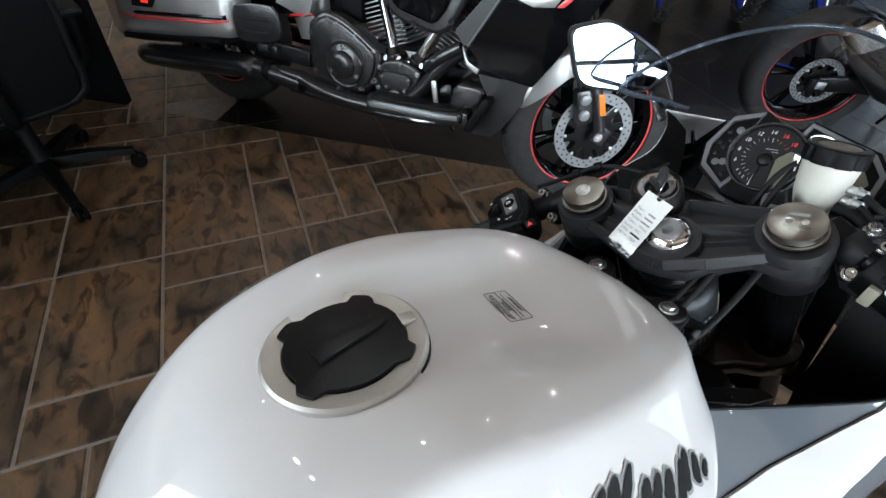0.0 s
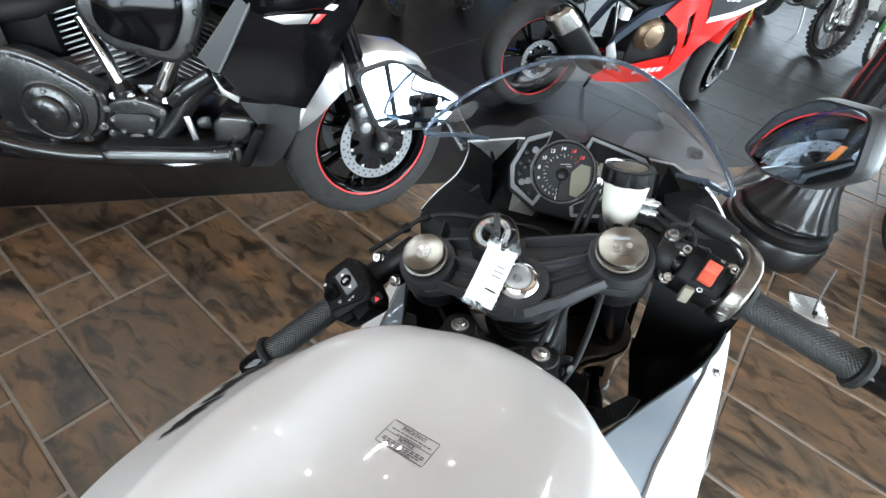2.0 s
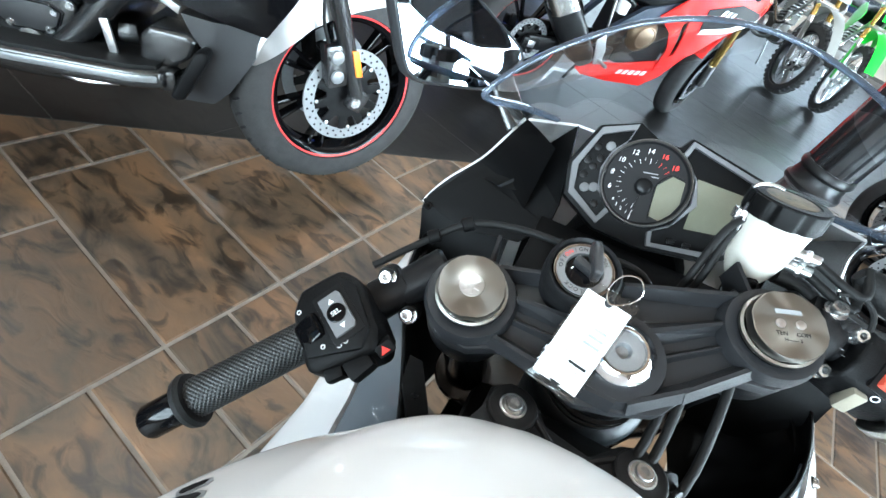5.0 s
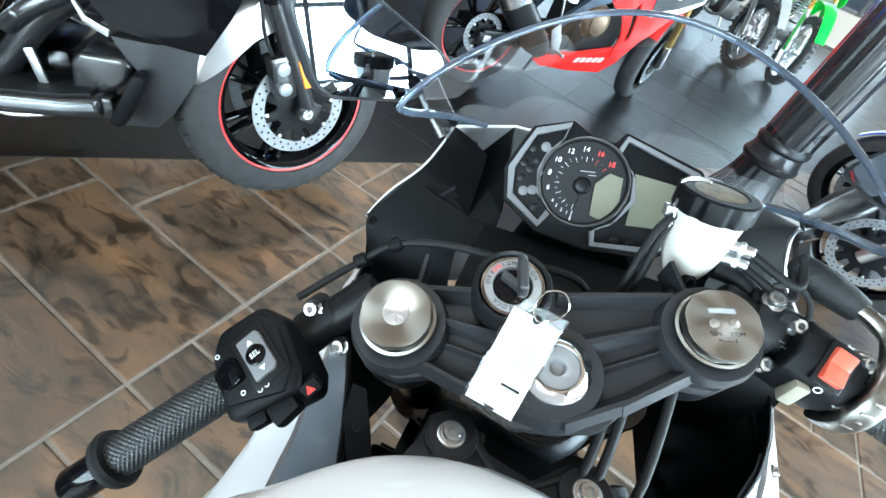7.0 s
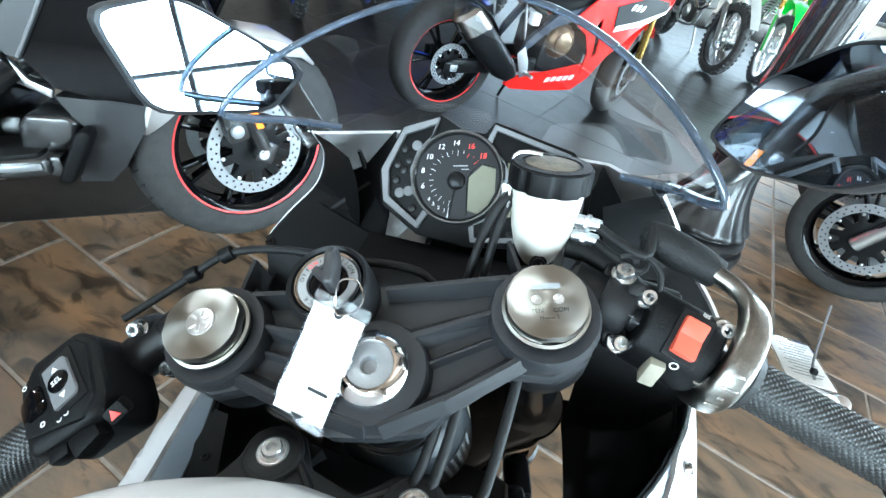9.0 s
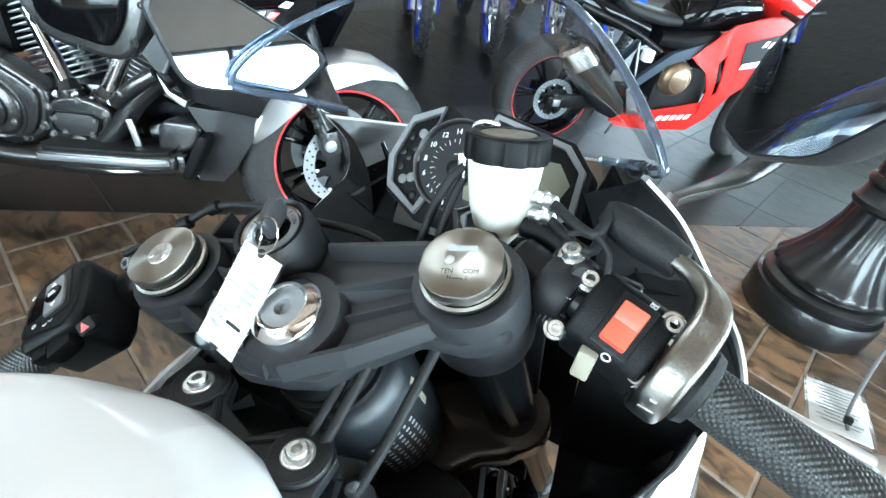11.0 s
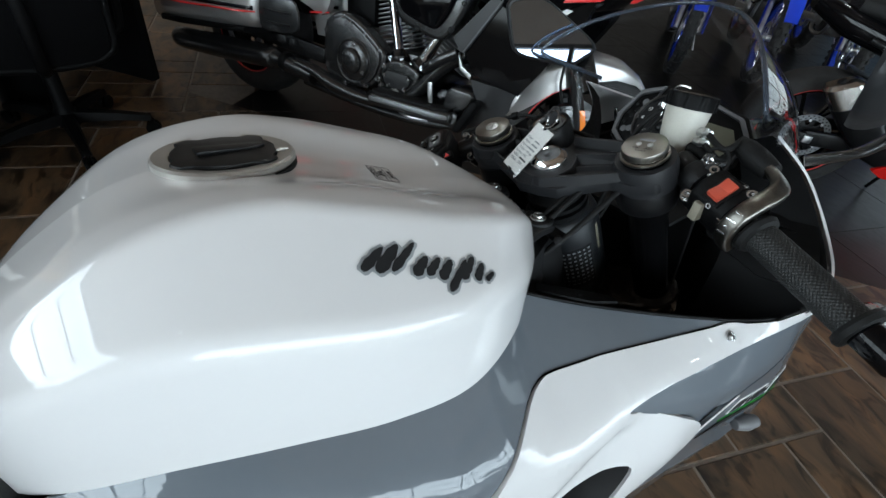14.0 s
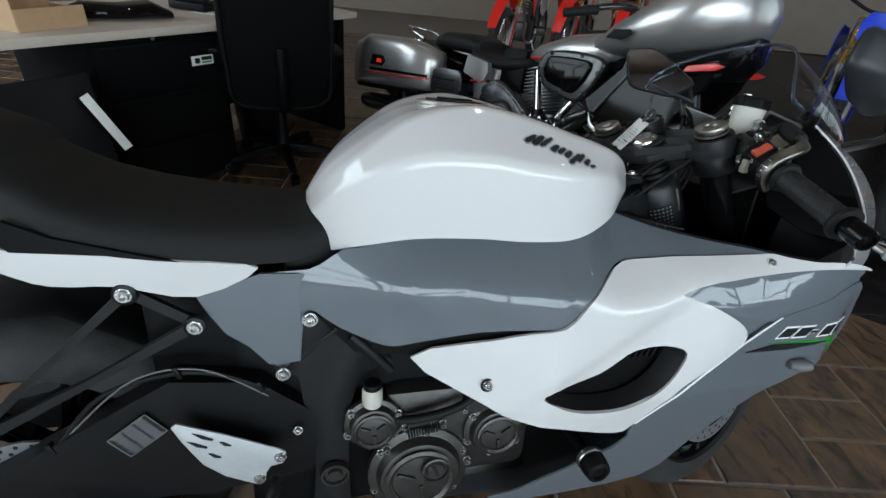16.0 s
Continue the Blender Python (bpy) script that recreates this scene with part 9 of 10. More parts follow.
# ---- dirt motorcycles with wire wheels ----
def wire_wheel(owner, c, R, w, r_rim, rim_mat, name):
    at = Matrix.Translation(c)
    wh = part(name, xf(lathe([(r_rim - 0.012, -w * 0.28), (r_rim + 0.006, -w * 0.34), (r_rim + 0.006, -w * 0.26), (r_rim - 0.004, -w * 0.18), (r_rim - 0.004, w * 0.18), (r_rim + 0.006, w * 0.26), (r_rim + 0.006, w * 0.34), (r_rim - 0.012, w * 0.28), (r_rim - 0.014, 0), (r_rim - 0.012, -w * 0.28)], 48, pose(0, 0, 0, 0, 90, 0)), at), rim_mat, owner)
    part("tyre", xf(tyre_bm(R - 0.012, w, r_rim, 48), at), TYRE, wh, "black knobbly tyre")
    knobs = []
    for k in range(40):
        a = 360 * k / 40
        for x, t in ((-0.030, -35), (0.0, 0), (0.030, 35)):
            if x == 0.0 and k % 2:
                continue
            knobs.append(xf(box((0.022, 0.026, 0.016), (x, 0, R - 0.010 - abs(x) * 0.28), 0, (0, t, 0)), at @ pose(0, 0, 0, a)))
    tk = part("tread", join(*knobs), TYRE, wh)
    tagged(tk, "rubber tread knobs", kind="stuff")
    part("hub", xf(lathe([(0, -0.05), (0.028, -0.05), (0.032, -0.035), (0.022, -0.02), (0.022, 0.02), (0.032, 0.035), (0.028, 0.05), (0, 0.05)], 18, pose(0, 0, 0, 0, 90, 0)), at), ALLOY, wh)
    spk = []
    for k in range(32):
        a = 2 * math.pi * k / 32
        sx = 0.036 if k % 2 else -0.036
        b = a + (0.36 if (k // 2) % 2 else -0.36)
        spk.append(xf(rod((sx, 0.030 * math.cos(b), 0.030 * math.sin(b)), (0, (r_rim - 0.012) * math.cos(a), (r_rim - 0.012) * math.sin(a)), 0.0020, 0.0020, 5), at))
    part("spoke_set", join(*spk), CHROME, wh, "bright wire spokes")
    dp = part("brake_disc", xf(lathe([(0.085, -0.0015), (0.115, -0.0015), (0.115, 0.0015), (0.085, 0.0015), (0.085, -0.0015)], 36, pose(w * 0.5, 0, 0, 0, 90, 0)), at), ALLOY, wh)
    part("disc_carrier", xf(join(*[box((0.003, 0.012, 0.09), (w * 0.5, -0.055 * math.sin(q), 0.055 * math.cos(q)), 0, (math.degrees(q), 0, 0)) for q in [2 * math.pi * j / 6 for j in range(6)]]), at), ALLOY, dp)
    return wh


def dirt_bike(m, label, color, rim_mat, second=None):
    """An off-road motorcycle: rear axle over the origin, front along +y."""
    b = thing("dirt_motorcycle", m, label, "motorcycle", "dirt motorcycles")
    second = second or color
    wire_wheel(b, Vector((0, 0, 0.33)), 0.33, 0.11, 0.235, rim_mat, "rear_wheel")
    wire_wheel(b, Vector((0, 1.46, 0.35)), 0.35, 0.085, 0.265, rim_mat, "front_wheel")
    for s in (-1, 1):
        part("fork_tube", rod((s * 0.09, 1.30, 0.70), (s * 0.09, 1.16, 1.02), 0.024, 0.024, 14), GOLD, b, "gold fork tube")
        part("fork_slider", rod((s * 0.09, 1.47, 0.33), (s * 0.09, 1.29, 0.72), 0.027, 0.023, 14), ALLOY, b)
        part("fork_guard", loft([[Vector((s * (0.115 + dx), y + dy, z)) for dx, dy in ((0, -0.03), (0.008, 0.0), (0, 0.035), (-0.006, 0.0))] for y, z in ((1.50, 0.34), (1.45, 0.46), (1.36, 0.66))]), second, b)
        part("swing_arm", box((0.03, 0.52, 0.06), (s * 0.10, 0.25, 0.36), 0.01, (6, 0, 0)), ALLOY, b)
        part("radiator_shroud", panel([(0.70, 0.82), (0.78, 0.92), (1.02, 0.96), (1.20, 0.90), (1.22, 0.84), (1.05, 0.68), (0.98, 0.60), (0.92, 0.70)], lambda y, z: interp(y, [0.7, 0.95, 1.22], [0.11, 0.18, 0.20]), 0.006, s, 0.06), color, b, "coloured radiator shroud", 50)
        part("side_plate", panel([(0.18, 0.62), (0.10, 0.80), (0.40, 0.86), (0.52, 0.80), (0.48, 0.62), (0.34, 0.56)], lambda y, z: 0.12, 0.006, s, 0.08), WHITEPL if second is color else second, b)
        part("frame_tube", tube([(s * 0.05, 1.14, 0.90), (s * 0.09, 0.98, 0.55), (s * 0.10, 0.90, 0.34), (s * 0.10, 0.55, 0.30), (s * 0.10, 0.48, 0.46), (s * 0.09, 0.55, 0.74)], 0.015, 10, 5), ALLOY, b)
        part("foot_peg", rod((s * 0.10, 0.52, 0.36), (s * 0.22, 0.53, 0.37), 0.012, 0.012, 10), ALLOY, b)
        part("hand_grip", rod((s * 0.30, 1.05, 1.15), (s * 0.42, 1.02, 1.15), 0.017, 0.017, 14), RUBBER, b)
    part("front_fender", thick(loft([[Vector((x, 1.40 + t * 0.42, 0.80 - 0.28 * t * t + 0.02 - 1.6 * x * x)) for x in np.linspace(-0.075 + 0.03 * abs(t), 0.075 - 0.03 * abs(t), 7)] for t in np.linspace(-0.75, 1.0, 12)], closed=False), 0.004), color, b, "high front fender", 60)
    part("rear_fender", thick(loft([[Vector((x, 0.35 - t * 0.75, 0.86 + 0.10 * t - 1.2 * x * x)) for x in np.linspace(-0.10 + 0.03 * t, 0.10 - 0.03 * t, 7)] for t in np.linspace(0, 1.0, 8)], closed=False), 0.004), color, b, "rear fender", 60)
    part("seat", body([(0.0, 0.06, 0.88, 0.94), (0.15, 0.08, 0.86, 0.945), (0.55, 0.075, 0.86, 0.935), (0.80, 0.06, 0.87, 0.93)], 16, 3), LEATHER, b, "long narrow black seat", 60)
    part("fuel_tank", body([(0.74, 0.07, 0.82, 0.94), (0.85, 0.11, 0.78, 0.96), (1.0, 0.11, 0.80, 0.97), (1.10, 0.06, 0.84, 0.95)], 16, 3), BLACKP, b, "", 60)
    part("number_plate", prism([(-0.09, -0.10), (0.09, -0.10), (0.10, 0.02), (0.06, 0.10), (-0.06, 0.10), (-0.10, 0.02)], 0.006, pose(0, 1.33, 0.98, 62, 0, 180), 0.002), color, b)
    part("handlebar", tube([(-0.42, 1.02, 1.15), (-0.25, 1.08, 1.14), (-0.08, 1.13, 1.07), (0.08, 1.13, 1.07), (0.25, 1.08, 1.14), (0.42, 1.02, 1.15)], 0.012, 12, 5), BLACKM, b)
    for cy, cz in ((1.17, 1.00), (1.25, 0.82)):
        part("fork_clamp", box((0.24, 0.06, 0.03), (0, cy, cz), 0.008, (-24, 0, 0)), ALLOY, b)
    en2 = part("engine", join(box((0.20, 0.28, 0.22), (0, 0.72, 0.42), 0.04), box((0.16, 0.14, 0.24), (0, 0.82, 0.62), 0.02, (16, 0, 0))), TITAN, b, "grey single-cylinder engine")
    for k in range(7):
        part("cooling_fin", box((0.18, 0.17, 0.006), (0, 0.80 + 0.006 * k, 0.54 + 0.03 * k), 0.001, (16, 0, 0)), ALLOY, en2)
    part("engine_cover", lathe([(0, 0.03), (0.05, 0.03), (0.065, 0.015), (0.07, 0), (0, 0)], 24, axis_to((0.10, 0.66, 0.42), (1, 0, 0))), ALLOY, en2)
    part("header_pipe", tube([(0.05, 0.94, 0.64), (0.10, 1.02, 0.56), (0.13, 0.92, 0.50), (0.13, 0.70, 0.60), (0.12, 0.45, 0.70)], 0.018, 12, 5), STEEL, b)
    part("silencer", rod((0.12, 0.48, 0.68), (0.13, 0.02, 0.80), 0.045, 0.05, 18, 0.008), ALLOY, b, "alloy silencer")
    part("rear_shock", rod((0, 0.42, 0.42), (0, 0.52, 0.78), 0.03, 0.03, 14), BLACKM, b)
    part("chain_guard", box((0.03, 0.5, 0.02), (-0.10, 0.25, 0.42), 0.004, (6, 0, 0)), BLACKP, b)
    part("kick_stand", tube([(-0.10, 0.60, 0.32), (-0.16, 0.60, 0.18), (-0.22, 0.58, 0.008)], 0.010, 8, 3), ALLOY, b)
    return b


BIKEGREY = mat("grey_plastic", (0.16, 0.16, 0.15), 0.4, 0, 0.2, 0.06, 12)
REDPL = mat("red_plastic", (0.62, 0.02, 0.015), 0.32, 0, 0.4, 0.05, 12)


def facing(front, deg, length=1.46):
    """A pose whose front axle stands at the given place, heading deg from +x."""
    a = radians(deg)
    return pose(front[0] - length * math.cos(a), front[1] - length * math.sin(a), 0, 0, 0, deg - 90)


BLUERIM = mat("blue_anodised_rim", (0.02, 0.05, 0.40), 0.3, 0.8, 0, 0.05, 30)
b0 = dirt_bike(facing((-2.50, 3.00), -42), "blue dirt motorcycle with blue wire-spoked rims", BLUE, BLUERIM)
copy_thing(b0, facing((-2.30, 3.68), -42))
copy_thing(b0, facing((-2.05, 4.36), -42))
copy_thing(b0, facing((-1.75, 5.05), -42))
g0 = dirt_bike(facing((0.54, 5.88), -62), "grey dirt motorcycle with black rims and wire spokes", BIKEGREY, BLACKM)
dirt_bike(facing((1.02, 6.10), -78), "green dirt motorcycle with bright wire-spoked rims", GREEN, ALLOY)
copy_thing(g0, facing((-0.25, 6.55), -62))
r0 = dirt_bike(facing((-4.40, 0.75), -30), "red dirt motorcycle against the back wall", REDPL, ALLOY)
copy_thing(r0, facing((-4.55, 1.45), -30))
copy_thing(r0, facing((-4.70, 2.15), -30))

# ---- lamp post, desk, office chair, tags ----
lamp = thing("street_lamp", pose(0.525, 2.085, 0), "black cast-iron street lamp post standing indoors", "lamp post")
part("base", lathe([(0, 0), (0.222, 0), (0.230, 0.012), (0.230, 0.100), (0.222, 0.118), (0.206, 0.124), (0.212, 0.136), (0.214, 0.156), (0.200, 0.172), (0.180, 0.178), (0.176, 0.195), (0, 0.195)], 48), IRON, lamp, "stepped round cast-iron base")
prof = [(0.170, 0.186), (0.202, 0.192), (0.206, 0.206), (0.200, 0.218), (0.184, 0.236), (0.152, 0.29), (0.124, 0.35), (0.104, 0.42), (0.096, 0.50)]
bm = bmesh.new()
rings = []
for r, z in prof:
    ring = []
    for k in range(96):
        a = 2 * math.pi * k / 96
        rr = r * (1 - 0.045 * (0.5 + 0.5 * math.cos(16 * a)))
        ring.append(bm.verts.new((rr * math.cos(a), rr * math.sin(a), z)))
    rings.append(ring)
for p, q in zip(rings, rings[1:]):
    for k in range(96):
        bm.faces.new((p[k], p[(k + 1) % 96], q[(k + 1) % 96], q[k]))
part("bell", bm, IRON, lamp, "fluted bell of the base", 60)
part("collar", lathe([(0, 0.485), (0.104, 0.485), (0.114, 0.497), (0.114, 0.513), (0.104, 0.525), (0.098, 0.56), (0.108, 0.572), (0.108, 0.588), (0.100, 0.60), (0, 0.60)], 40), IRON, lamp)
bm = bmesh.new()
rings = []
for z, r in ((0.59, 0.100), (1.5, 0.098), (2.6, 0.095), (3.5, 0.092)):
    rings.append([bm.verts.new(((r * (1 - 0.07 * (0.5 + 0.5 * math.cos(12 * 2 * math.pi * k / 96)))) * math.cos(2 * math.pi * k / 96), (r * (1 - 0.07 * (0.5 + 0.5 * math.cos(12 * 2 * math.pi * k / 96)))) * math.sin(2 * math.pi * k / 96), z)) for k in range(96)])
for p, q in zip(rings, rings[1:]):
    for k in range(96):
        bm.faces.new((p[k], p[(k + 1) % 96], q[(k + 1) % 96], q[k]))
part("post", bm, POSTM, lamp, "fluted black post", 60)
part("head", lathe([(0, 3.48), (0.11, 3.48), (0.13, 3.52), (0.10, 3.56), (0.16, 3.62), (0.20, 3.75), (0.16, 3.92), (0.06, 3.98), (0, 4.0)], 32), IRON, lamp)

# desk with a black drawer pedestal and odds and ends on it
DD = Vector((-0.814, 0.58, 0)).normalized()
DESK = Matrix(((DD.x, -DD.y, 0, -1.10), (DD.y, DD.x, 0, -1.59), (0, 0, 1, 0), (0, 0, 0, 1)))  # x along the front edge, +y away to its left
SY = 1
desk = thing("office_desk", DESK, "beige laminate office desk with black drawer pedestal", "desk")
part("desktop", box((2.3, 0.75, 0.035), (0.55, SY * 0.375, 0.7425), 0.006), DESKTOP, desk, "beige laminate desktop")
ped = part("drawer_pedestal", box((0.62, 0.62, 0.70), (0.42, SY * 0.36, 0.37), 0.01), MESHBLK, desk, "black metal drawer pedestal")
for k, z in enumerate((0.60, 0.38, 0.16)):
    part("drawer_front", box((0.58, 0.02, 0.20), (0.42, SY * 0.045, z), 0.005), MESHBLK, ped)
    part("drawer_pull", box((0.52, 0.014, 0.014), (0.42, SY * 0.034, z + 0.09), 0.004), BLACKP, ped)
stk = part("sticker", box((0.115, 0.002, 0.042), (0.60, SY * 0.033, 0.60), 0.0005), WHITEPL, ped, "white sticker with a plain dark mark")
part("sticker_bar", box((0.055, 0.001, 0.016), (0.622, SY * 0.0315, 0.607)), INK, stk)
part("sticker_bar", box((0.050, 0.001, 0.007), (0.622, SY * 0.0315, 0.590)), GREENST, stk)
part("sticker_mark", prism([(-0.014, -0.010), (0.0, -0.014), (0.014, -0.008), (0.012, 0.010), (-0.012, 0.012)], 0.001, Matrix(((1, 0, 0, 0.572), (0, 0, -SY, SY * 0.0315), (0, 1, 0, 0.60), (0, 0, 0, 1)))), INK, stk)
part("modesty_panel", box((1.3, 0.02, 0.60), (0.0 + 1.0, SY * 0.70, 0.42), 0.004), MESHBLK, desk)
for x in (-0.55, 1.62):
    part("desk_leg", box((0.05, 0.62, 0.72), (x, SY * 0.37, 0.36), 0.01), MESHBLK, desk)
part("desk_lock", disc(0.009, 0.006, 0.002, 16, axis_to((0.38, SY * 0.03, 0.715), (0, -SY, 0))), ALLOY, desk)


def on_desk(x, y, z, rz=0):
    return DESK @ pose(x, SY * y, 0.76 + z, 0, 0, rz)


cb = thing("cardboard_tray", on_desk(0.05, 0.20, 0.0, 12), "brown cut-down cardboard box on the desk", "box")
part("tray_bottom", box((0.26, 0.18, 0.006), (0, 0, 0.003)), CARD, cb)
part("tray_side", box((0.26, 0.006, 0.075), (0, -0.09, 0.0375)), CARD, cb)
part("tray_side", box((0.26, 0.006, 0.16), (0, 0.09, 0.08)), CARD, cb)
part("tray_end", box((0.006, 0.18, 0.06), (0.13, 0, 0.03)), CARD, cb)
part("tray_end", box((0.006, 0.18, 0.14), (-0.13, 0, 0.07)), CARD, cb)
mesh_thing("plastic_bag", body([(-0.20, 0.05, 0.0, 0.03), (-0.12, 0.10, 0.0, 0.07), (0.0, 0.12, 0.0, 0.055), (0.14, 0.09, 0.0, 0.06), (0.22, 0.03, 0.0, 0.03)], 18, 2.5), GLOSSBLK, "crumpled black plastic bag lying on the desk", "bag", m=on_desk(0.40, 0.26, 0.0, 70))
mesh_thing("paper_sheet", box((0.21, 0.297, 0.001), (0, 0, 0.0005)), PAPER, "white sheet of paper on the desk", "paper", m=on_desk(0.92, 0.22, 0.0, 35))
mesh_thing("desk_telephone", join(box((0.16, 0.20, 0.04), (0, 0, 0.02), 0.012), box((0.05, 0.20, 0.03), (-0.05, 0, 0.055), 0.012)), BLACKP, "black telephone on the desk", "telephone", m=on_desk(0.84, 0.36, 0.002, 20))
bk = thing("display_board", DESK @ pose(-0.12, SY * -0.10, 0, 0, 0, 0), "dark board with a white edge leaning against the desk", "board")
part("board", box((0.34, 0.012, 0.62), (0, 0.0, 0.33), 0.002, (SY * -9, 0, 0)), BLACKM, bk)
part("board_edge", box((0.035, 0.008, 0.24), (0.165, -0.012 * SY, 0.46), 0.002, (SY * -9, -22, 0)), PAPER, bk)
mesh_thing("waste_bin", lathe([(0, 0.0), (0.12, 0), (0.15, 0.35), (0.145, 0.35), (0.115, 0.01), (0, 0.01)], 28), BLACKP, "black waste bin under the desk", "bin", m=DESK @ pose(1.15, SY * 0.35, 0))

chair = thing("office_chair", pose(-1.84, -0.98, 0, 0, 0, 106), "black mesh-backed office chair on castors", "chair")
star = part("base_hub", lathe([(0, 0.07), (0.045, 0.07), (0.05, 0.10), (0.035, 0.14), (0.03, 0.16), (0.028, 0.40), (0, 0.40)], 20), BLACKP, chair)
for k in range(5):
    a = 2 * math.pi * k / 5 - 1.5
    c, s = math.cos(a), math.sin(a)
    arm = part("base_leg", loft([[Vector((c * r - s * w, s * r + c * w, z)) for w, z in ((-hw, zc - hz), (hw, zc - hz), (hw * 0.7, zc + hz), (-hw * 0.7, zc + hz))] for r, hw, hz, zc in ((0.03, 0.030, 0.022, 0.105), (0.17, 0.024, 0.016, 0.100), (0.31, 0.018, 0.012, 0.080))]), BLACKP, chair)
    part("castor", join(rod((c * 0.31 - s * 0.022, s * 0.31 + c * 0.022, 0.031), (c * 0.31 - s * 0.006, s * 0.31 + c * 0.006, 0.031), 0.031, 0.031, 18), rod((c * 0.31 + s * 0.006, s * 0.31 - c * 0.006, 0.031), (c * 0.31 + s * 0.022, s * 0.31 - c * 0.022, 0.031), 0.031, 0.031, 18), rod((c * 0.31, s * 0.31, 0.03), (c * 0.31, s * 0.31, 0.075), 0.008, 0.008, 10)), BLACKP, arm)
part("seat", body([(-0.24, 0.20, 0.42, 0.48), (-0.18, 0.24, 0.41, 0.50), (0.15, 0.25, 0.41, 0.50), (0.24, 0.22, 0.40, 0.47)], 20, 3.5), MESHBLK, chair, "black padded seat", 60)
bm = thick(loft([[Vector((x, -0.26 - 0.05 * (1 - (x / 0.24) ** 2) - 0.10 * (z - 0.55), z)) for x in np.linspace(-w, w, 11)] for z, w in ((0.42, 0.19), (0.46, 0.225), (0.62, 0.238), (0.80, 0.24), (0.95, 0.235), (1.05, 0.225), (1.10, 0.19))], closed=False), 0.02)
back = part("backrest", bm, MESHBLK, chair, "tall black mesh backrest", 60)
part("back_frame", tube([(-0.19, -0.26, 0.42), (-0.238, -0.265, 0.60), (-0.24, -0.29, 0.85), (-0.225, -0.32, 1.05), (-0.10, -0.36, 1.11), (0.10, -0.36, 1.11), (0.225, -0.32, 1.05), (0.24, -0.29, 0.85), (0.238, -0.265, 0.60), (0.19, -0.26, 0.42)], 0.014, 10, 4, True), BLACKP, back)
part("back_bar", tube([(0, -0.05, 0.39), (0, -0.28, 0.40), (0, -0.335, 0.52), (0, -0.34, 0.70)], 0.022, 10, 5), BLACKP, chair)
for s in (-1, 1):
    part("arm_rest", join(tube([(s * 0.20, 0.0, 0.42), (s * 0.29, 0.0, 0.45), (s * 0.30, -0.02, 0.62)], 0.016, 10, 4), box((0.07, 0.24, 0.028), (s * 0.30, 0.0, 0.635), 0.012)), BLACKP, chair)
part("tilt_box", box((0.14, 0.18, 0.05), (0, 0, 0.40), 0.012), BLACKP, chair)

# card tag on a wire at the right handlebar
tg = thing("price_card", bike.matrix_basis @ pose(0.328, 0.226, 0.8155, -14, 0, -3), "white printed card in a clear sleeve tied to the brake lever", "tag")
part("card", box((0.036, 0.078, 0.0008), (0, 0, 0), 0.0002), PAPER, tg)
part("sleeve", box((0.041, 0.086, 0.0020), (0, 0, 0), 0.0006), CLEARP, tg)
for k in range(11):
    part("print_line", box((0.028 - 0.005 * (k % 3), 0.0014, 0.0003), (0, 0.030 - 0.0056 * k, 0.0012)), GREYINK, tg)
part("wire", tube([(0.004, -0.030, 0.001), (0.002, -0.020, 0.010), (0.008, 0.004, 0.030), (0.016, 0.030, 0.050)], 0.0013, 6, 4), BEZEL, tg)
part("wire_bead", box((0.005, 0.006, 0.005), (0.003, -0.025, 0.006), 0.001), BLACKP, tg)

# ---- floor tiles: each one a piece of its own, laid in a modular pattern ----
MODULE, GRID = 0.165, pose(-1.33, 0.37, 0, 0, 0, -4.5)


def tile_bm(w, h, g=0.0045):
    t = 0.004 if g > 0.002 else 0.0012
    bm = bmesh.new()
    lo = [bm.verts.new((x, y, -t)) for x, y in ((g, g), (w - g, g), (w - g, h - g), (g, h - g))]
    e = g + t * 0.85
    hi = [bm.verts.new((x, y, 0)) for x, y in ((e, e), (w - e, e), (w - e, h - e), (e, h - e))]
    bm.faces.new(hi)
    for k in range(4):
        bm.faces.new((lo[k], lo[(k + 1) % 4], hi[(k + 1) % 4], hi[k]))
    return bm


def lay(sizes, fixed, span, seed):
    """Packs tiles of whole modules: the fixed ones first, then by chance."""
    rnd = random.Random(seed)
    i0, i1, j0, j1 = span
    used, out = set(), []

    def free(i, j, a, b):
        return all((i + p, j + q) not in used for p in range(a) for q in range(b))

    def put(i, j, a, b):
        used.update((i + p, j + q) for p in range(a) for q in range(b))
        out.append((i, j, a, b))

    for f in fixed:
        put(*f)
    for j in range(j0, j1):
        for i in range(i0, i1):
            if (i, j) in used:
                continue
            opts = sizes[:]
            rnd.shuffle(opts)
            for a, b in opts + [(1, 1)]:
                if free(i, j, a, b):
                    put(i, j, a, b)
                    break
    return out


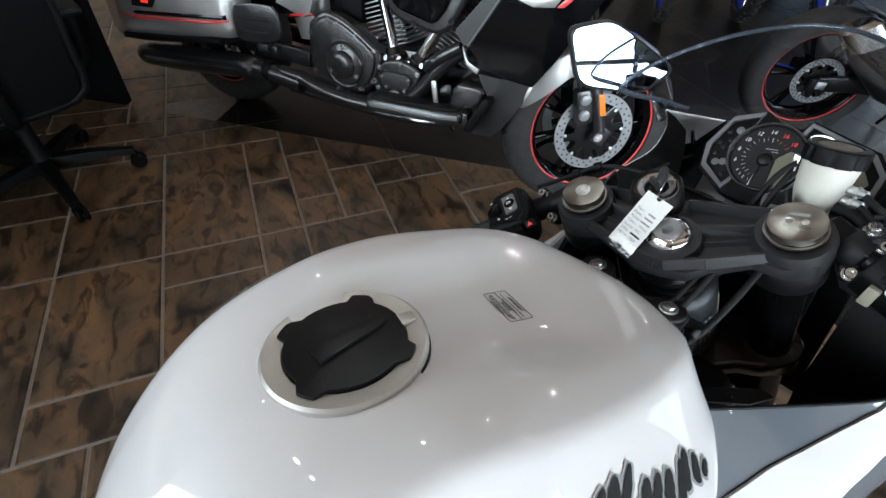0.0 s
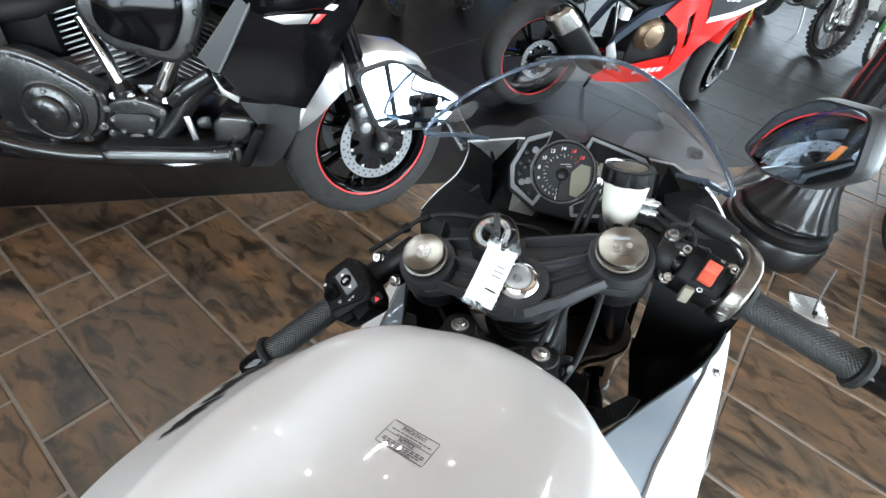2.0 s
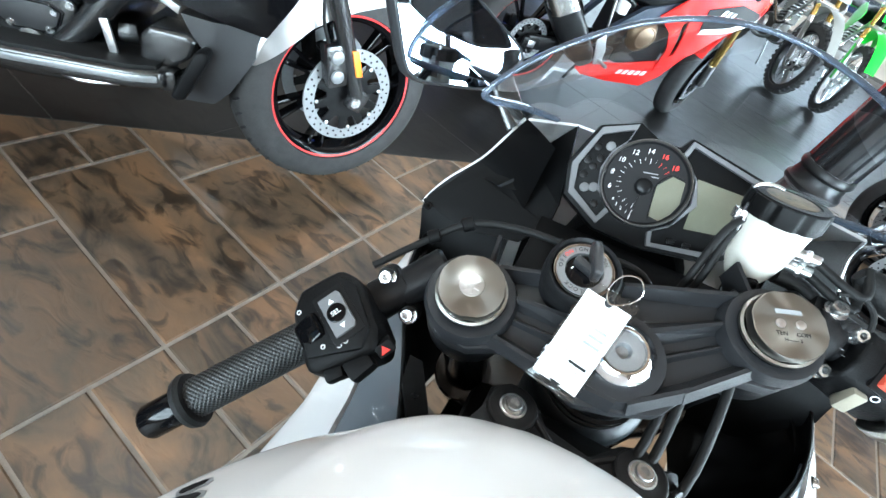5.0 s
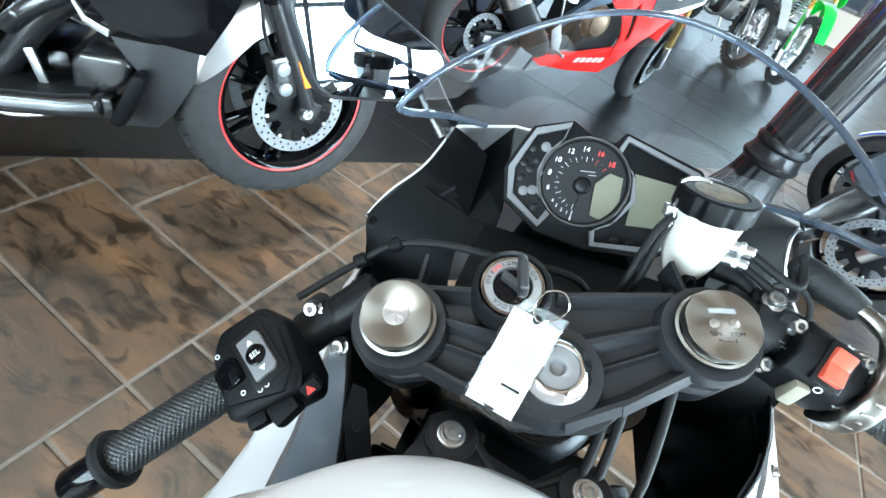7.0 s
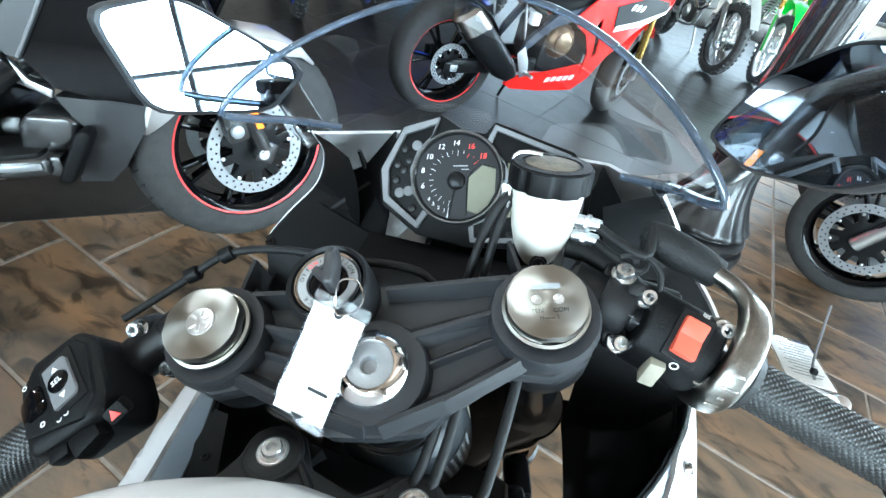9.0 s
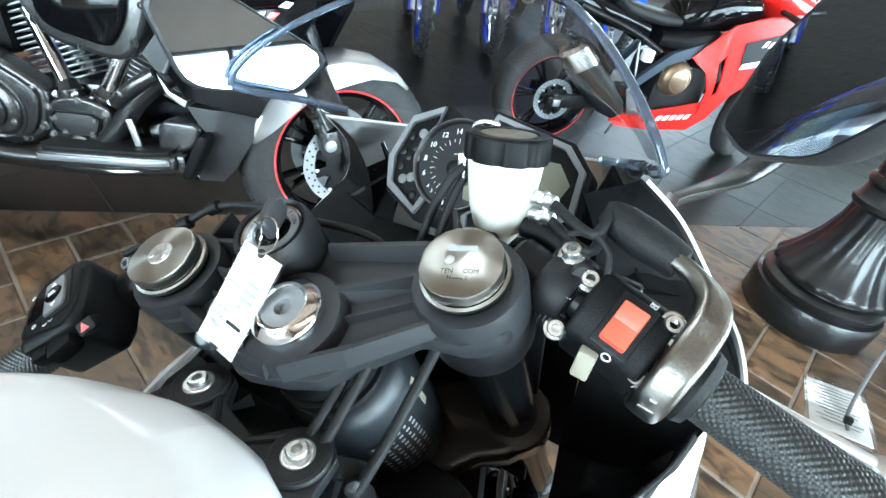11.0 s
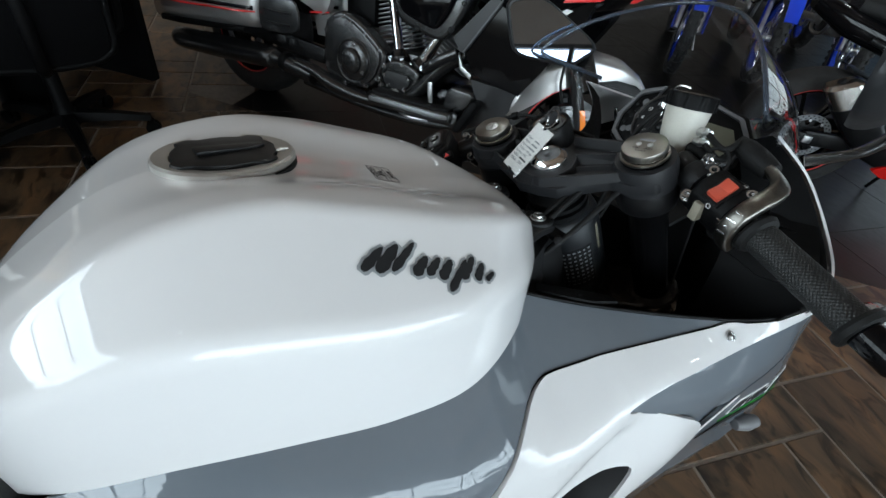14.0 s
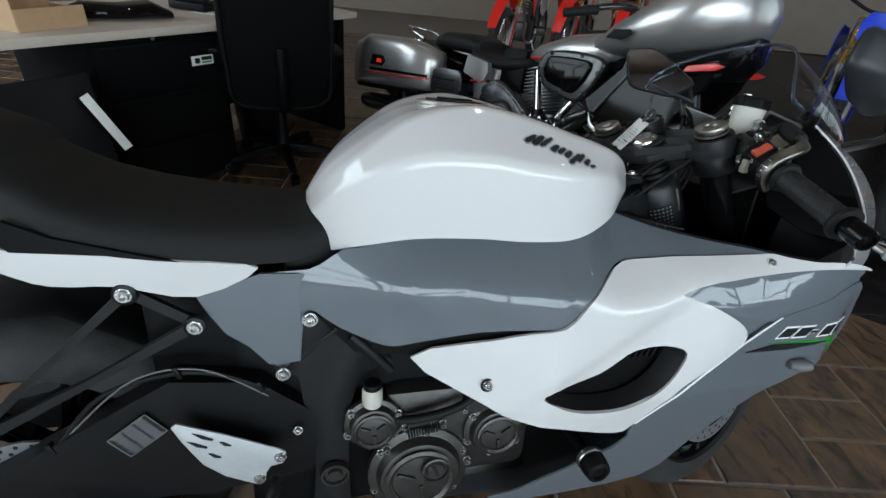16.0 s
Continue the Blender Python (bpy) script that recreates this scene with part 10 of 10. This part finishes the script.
def lay_floor(owner, name, material, tiles, sign, near, label, gap=0.0045):
    meshes, rest, cut_bms, count = {}, [], [], 0
    inv = owner.matrix_world.inverted()
    for i, j, a, b in tiles:
        m = GRID @ Matrix.Translation((i * MODULE, j * MODULE, 0))
        cs = [m @ Vector((x * a * MODULE, y * b * MODULE, 0)) for x, y in ((0, 0), (1, 0), (1, 1), (0, 1))]
        across, along = [(c - EDGE_P).dot(EDGE_N) for c in cs], [(c - CORNER).dot(EDGE_D) for c in cs]
        if not all(X_W < c.x < X_E and Y_S < c.y < Y_N for c in cs):
            continue
        if sign > 0:  # dark: beyond the border and up to the corner
            if max(across) <= 0.002 or max(along) <= 0.002:
                continue
            cuts = [(EDGE_P, EDGE_N)] * (min(across) < 0) + [(CORNER, EDGE_D)] * (min(along) < 0)
        else:
            if min(across) >= -0.002 and min(along) >= -0.002:
                continue
            cuts = []
            if max(across) > 0 and max(along) > 0:
                cuts = [(CORNER, -EDGE_D)] if min(across) >= 0 else [(EDGE_P, -EDGE_N)]
        c = (cs[0] + cs[2]) / 2
        whole = not cuts
        if near(c) and count < 300:
            count += 1
            if whole:
                if (a, b) not in meshes:
                    me = bpy.data.meshes.new(name)
                    bm = tile_bm(a * MODULE, b * MODULE, gap)
                    bm.to_mesh(me)
                    bm.free()
                    me.materials.append(material)
                    meshes[(a, b)] = me
                shared(name, meshes[(a, b)], owner, inv @ m)
                continue
            bm = xf(tile_bm(a * MODULE, b * MODULE, gap), m)
            for co, no in cuts:
                bmesh.ops.bisect_plane(bm, geom=bm.verts[:] + bm.edges[:] + bm.faces[:], plane_co=co + no * 0.003, plane_no=-no, clear_outer=True)
            part(name, bm, material, owner)
        elif whole:
            rest.append(m @ Matrix.Diagonal((a, b, 1, 1)))
        else:
            bm = xf(tile_bm(a * MODULE, b * MODULE, gap), m)
            for co, no in cuts:
                bmesh.ops.bisect_plane(bm, geom=bm.verts[:] + bm.edges[:] + bm.faces[:], plane_co=co + no * 0.003, plane_no=-no, clear_outer=True)
            cut_bms.append(bm)
    verts, faces = [], []
    for m in rest:
        sx, sy = m.to_scale().x, m.to_scale().y
        deep = 0.004 if gap > 0.002 else 0.0012
        e0, e1 = gap, gap + deep * 0.85
        k = len(verts)
        for e, z in ((e0, -deep), (e1, 0.0)):
            for x, y in ((0, 0), (1, 0), (1, 1), (0, 1)):
                px = x * MODULE + (e if x == 0 else -e) / sx
                py = y * MODULE + (e if y == 0 else -e) / sy
                verts.append(m @ Vector((px, py, z)))
        faces.append((k + 4, k + 5, k + 6, k + 7))
        faces += [(k + q, k + (q + 1) % 4, k + 4 + (q + 1) % 4, k + 4 + q) for q in range(4)]
    for bm in cut_bms:
        bm.verts.index_update()
        k = len(verts)
        verts += [v.co.copy() for v in bm.verts]
        faces += [tuple(k + v.index for v in f.verts) for f in bm.faces]
        bm.free()
    if verts:
        me = bpy.data.meshes.new(name + "_field")
        me.from_pydata(verts, [], faces)
        me.materials.append(material)
        ob = new(name + "_field", me)
        tagged(ob, label, "tiles", kind="stuff")


FIXED = [(0, -1, 4, 2), (-1, -1, 1, 1), (-1, 0, 1, 1), (-1, -2, 2, 1), (1, -3, 3, 2), (4, -1, 2, 1), (4, -2, 2, 1), (4, -3, 2, 1), (4, 0, 2, 1),
         (1, 1, 3, 2), (-1, 1, 2, 2), (4, 1, 2, 2), (-3, -2, 2, 3)]
lay_floor(floor, "tile", SLATE, lay([(2, 2), (2, 1), (3, 2), (1, 2), (2, 2), (4, 2)], FIXED, (-30, 46, -42, 40), 3), -1,
          lambda c: -2.6 < c.x < 1.7 and -1.6 < c.y < 2.7, "brown slate-look floor tiles further off")
lay_floor(floor_dark, "tile", DARKTILE, [(4 * i - 60, 4 * j - 44, 4, 4) for i in range(30) for j in range(28)], 1,
          lambda c: -2.6 < c.x < 1.6 and 0.0 < c.y < 4.6, "dark charcoal floor tiles further off", 0.0017)
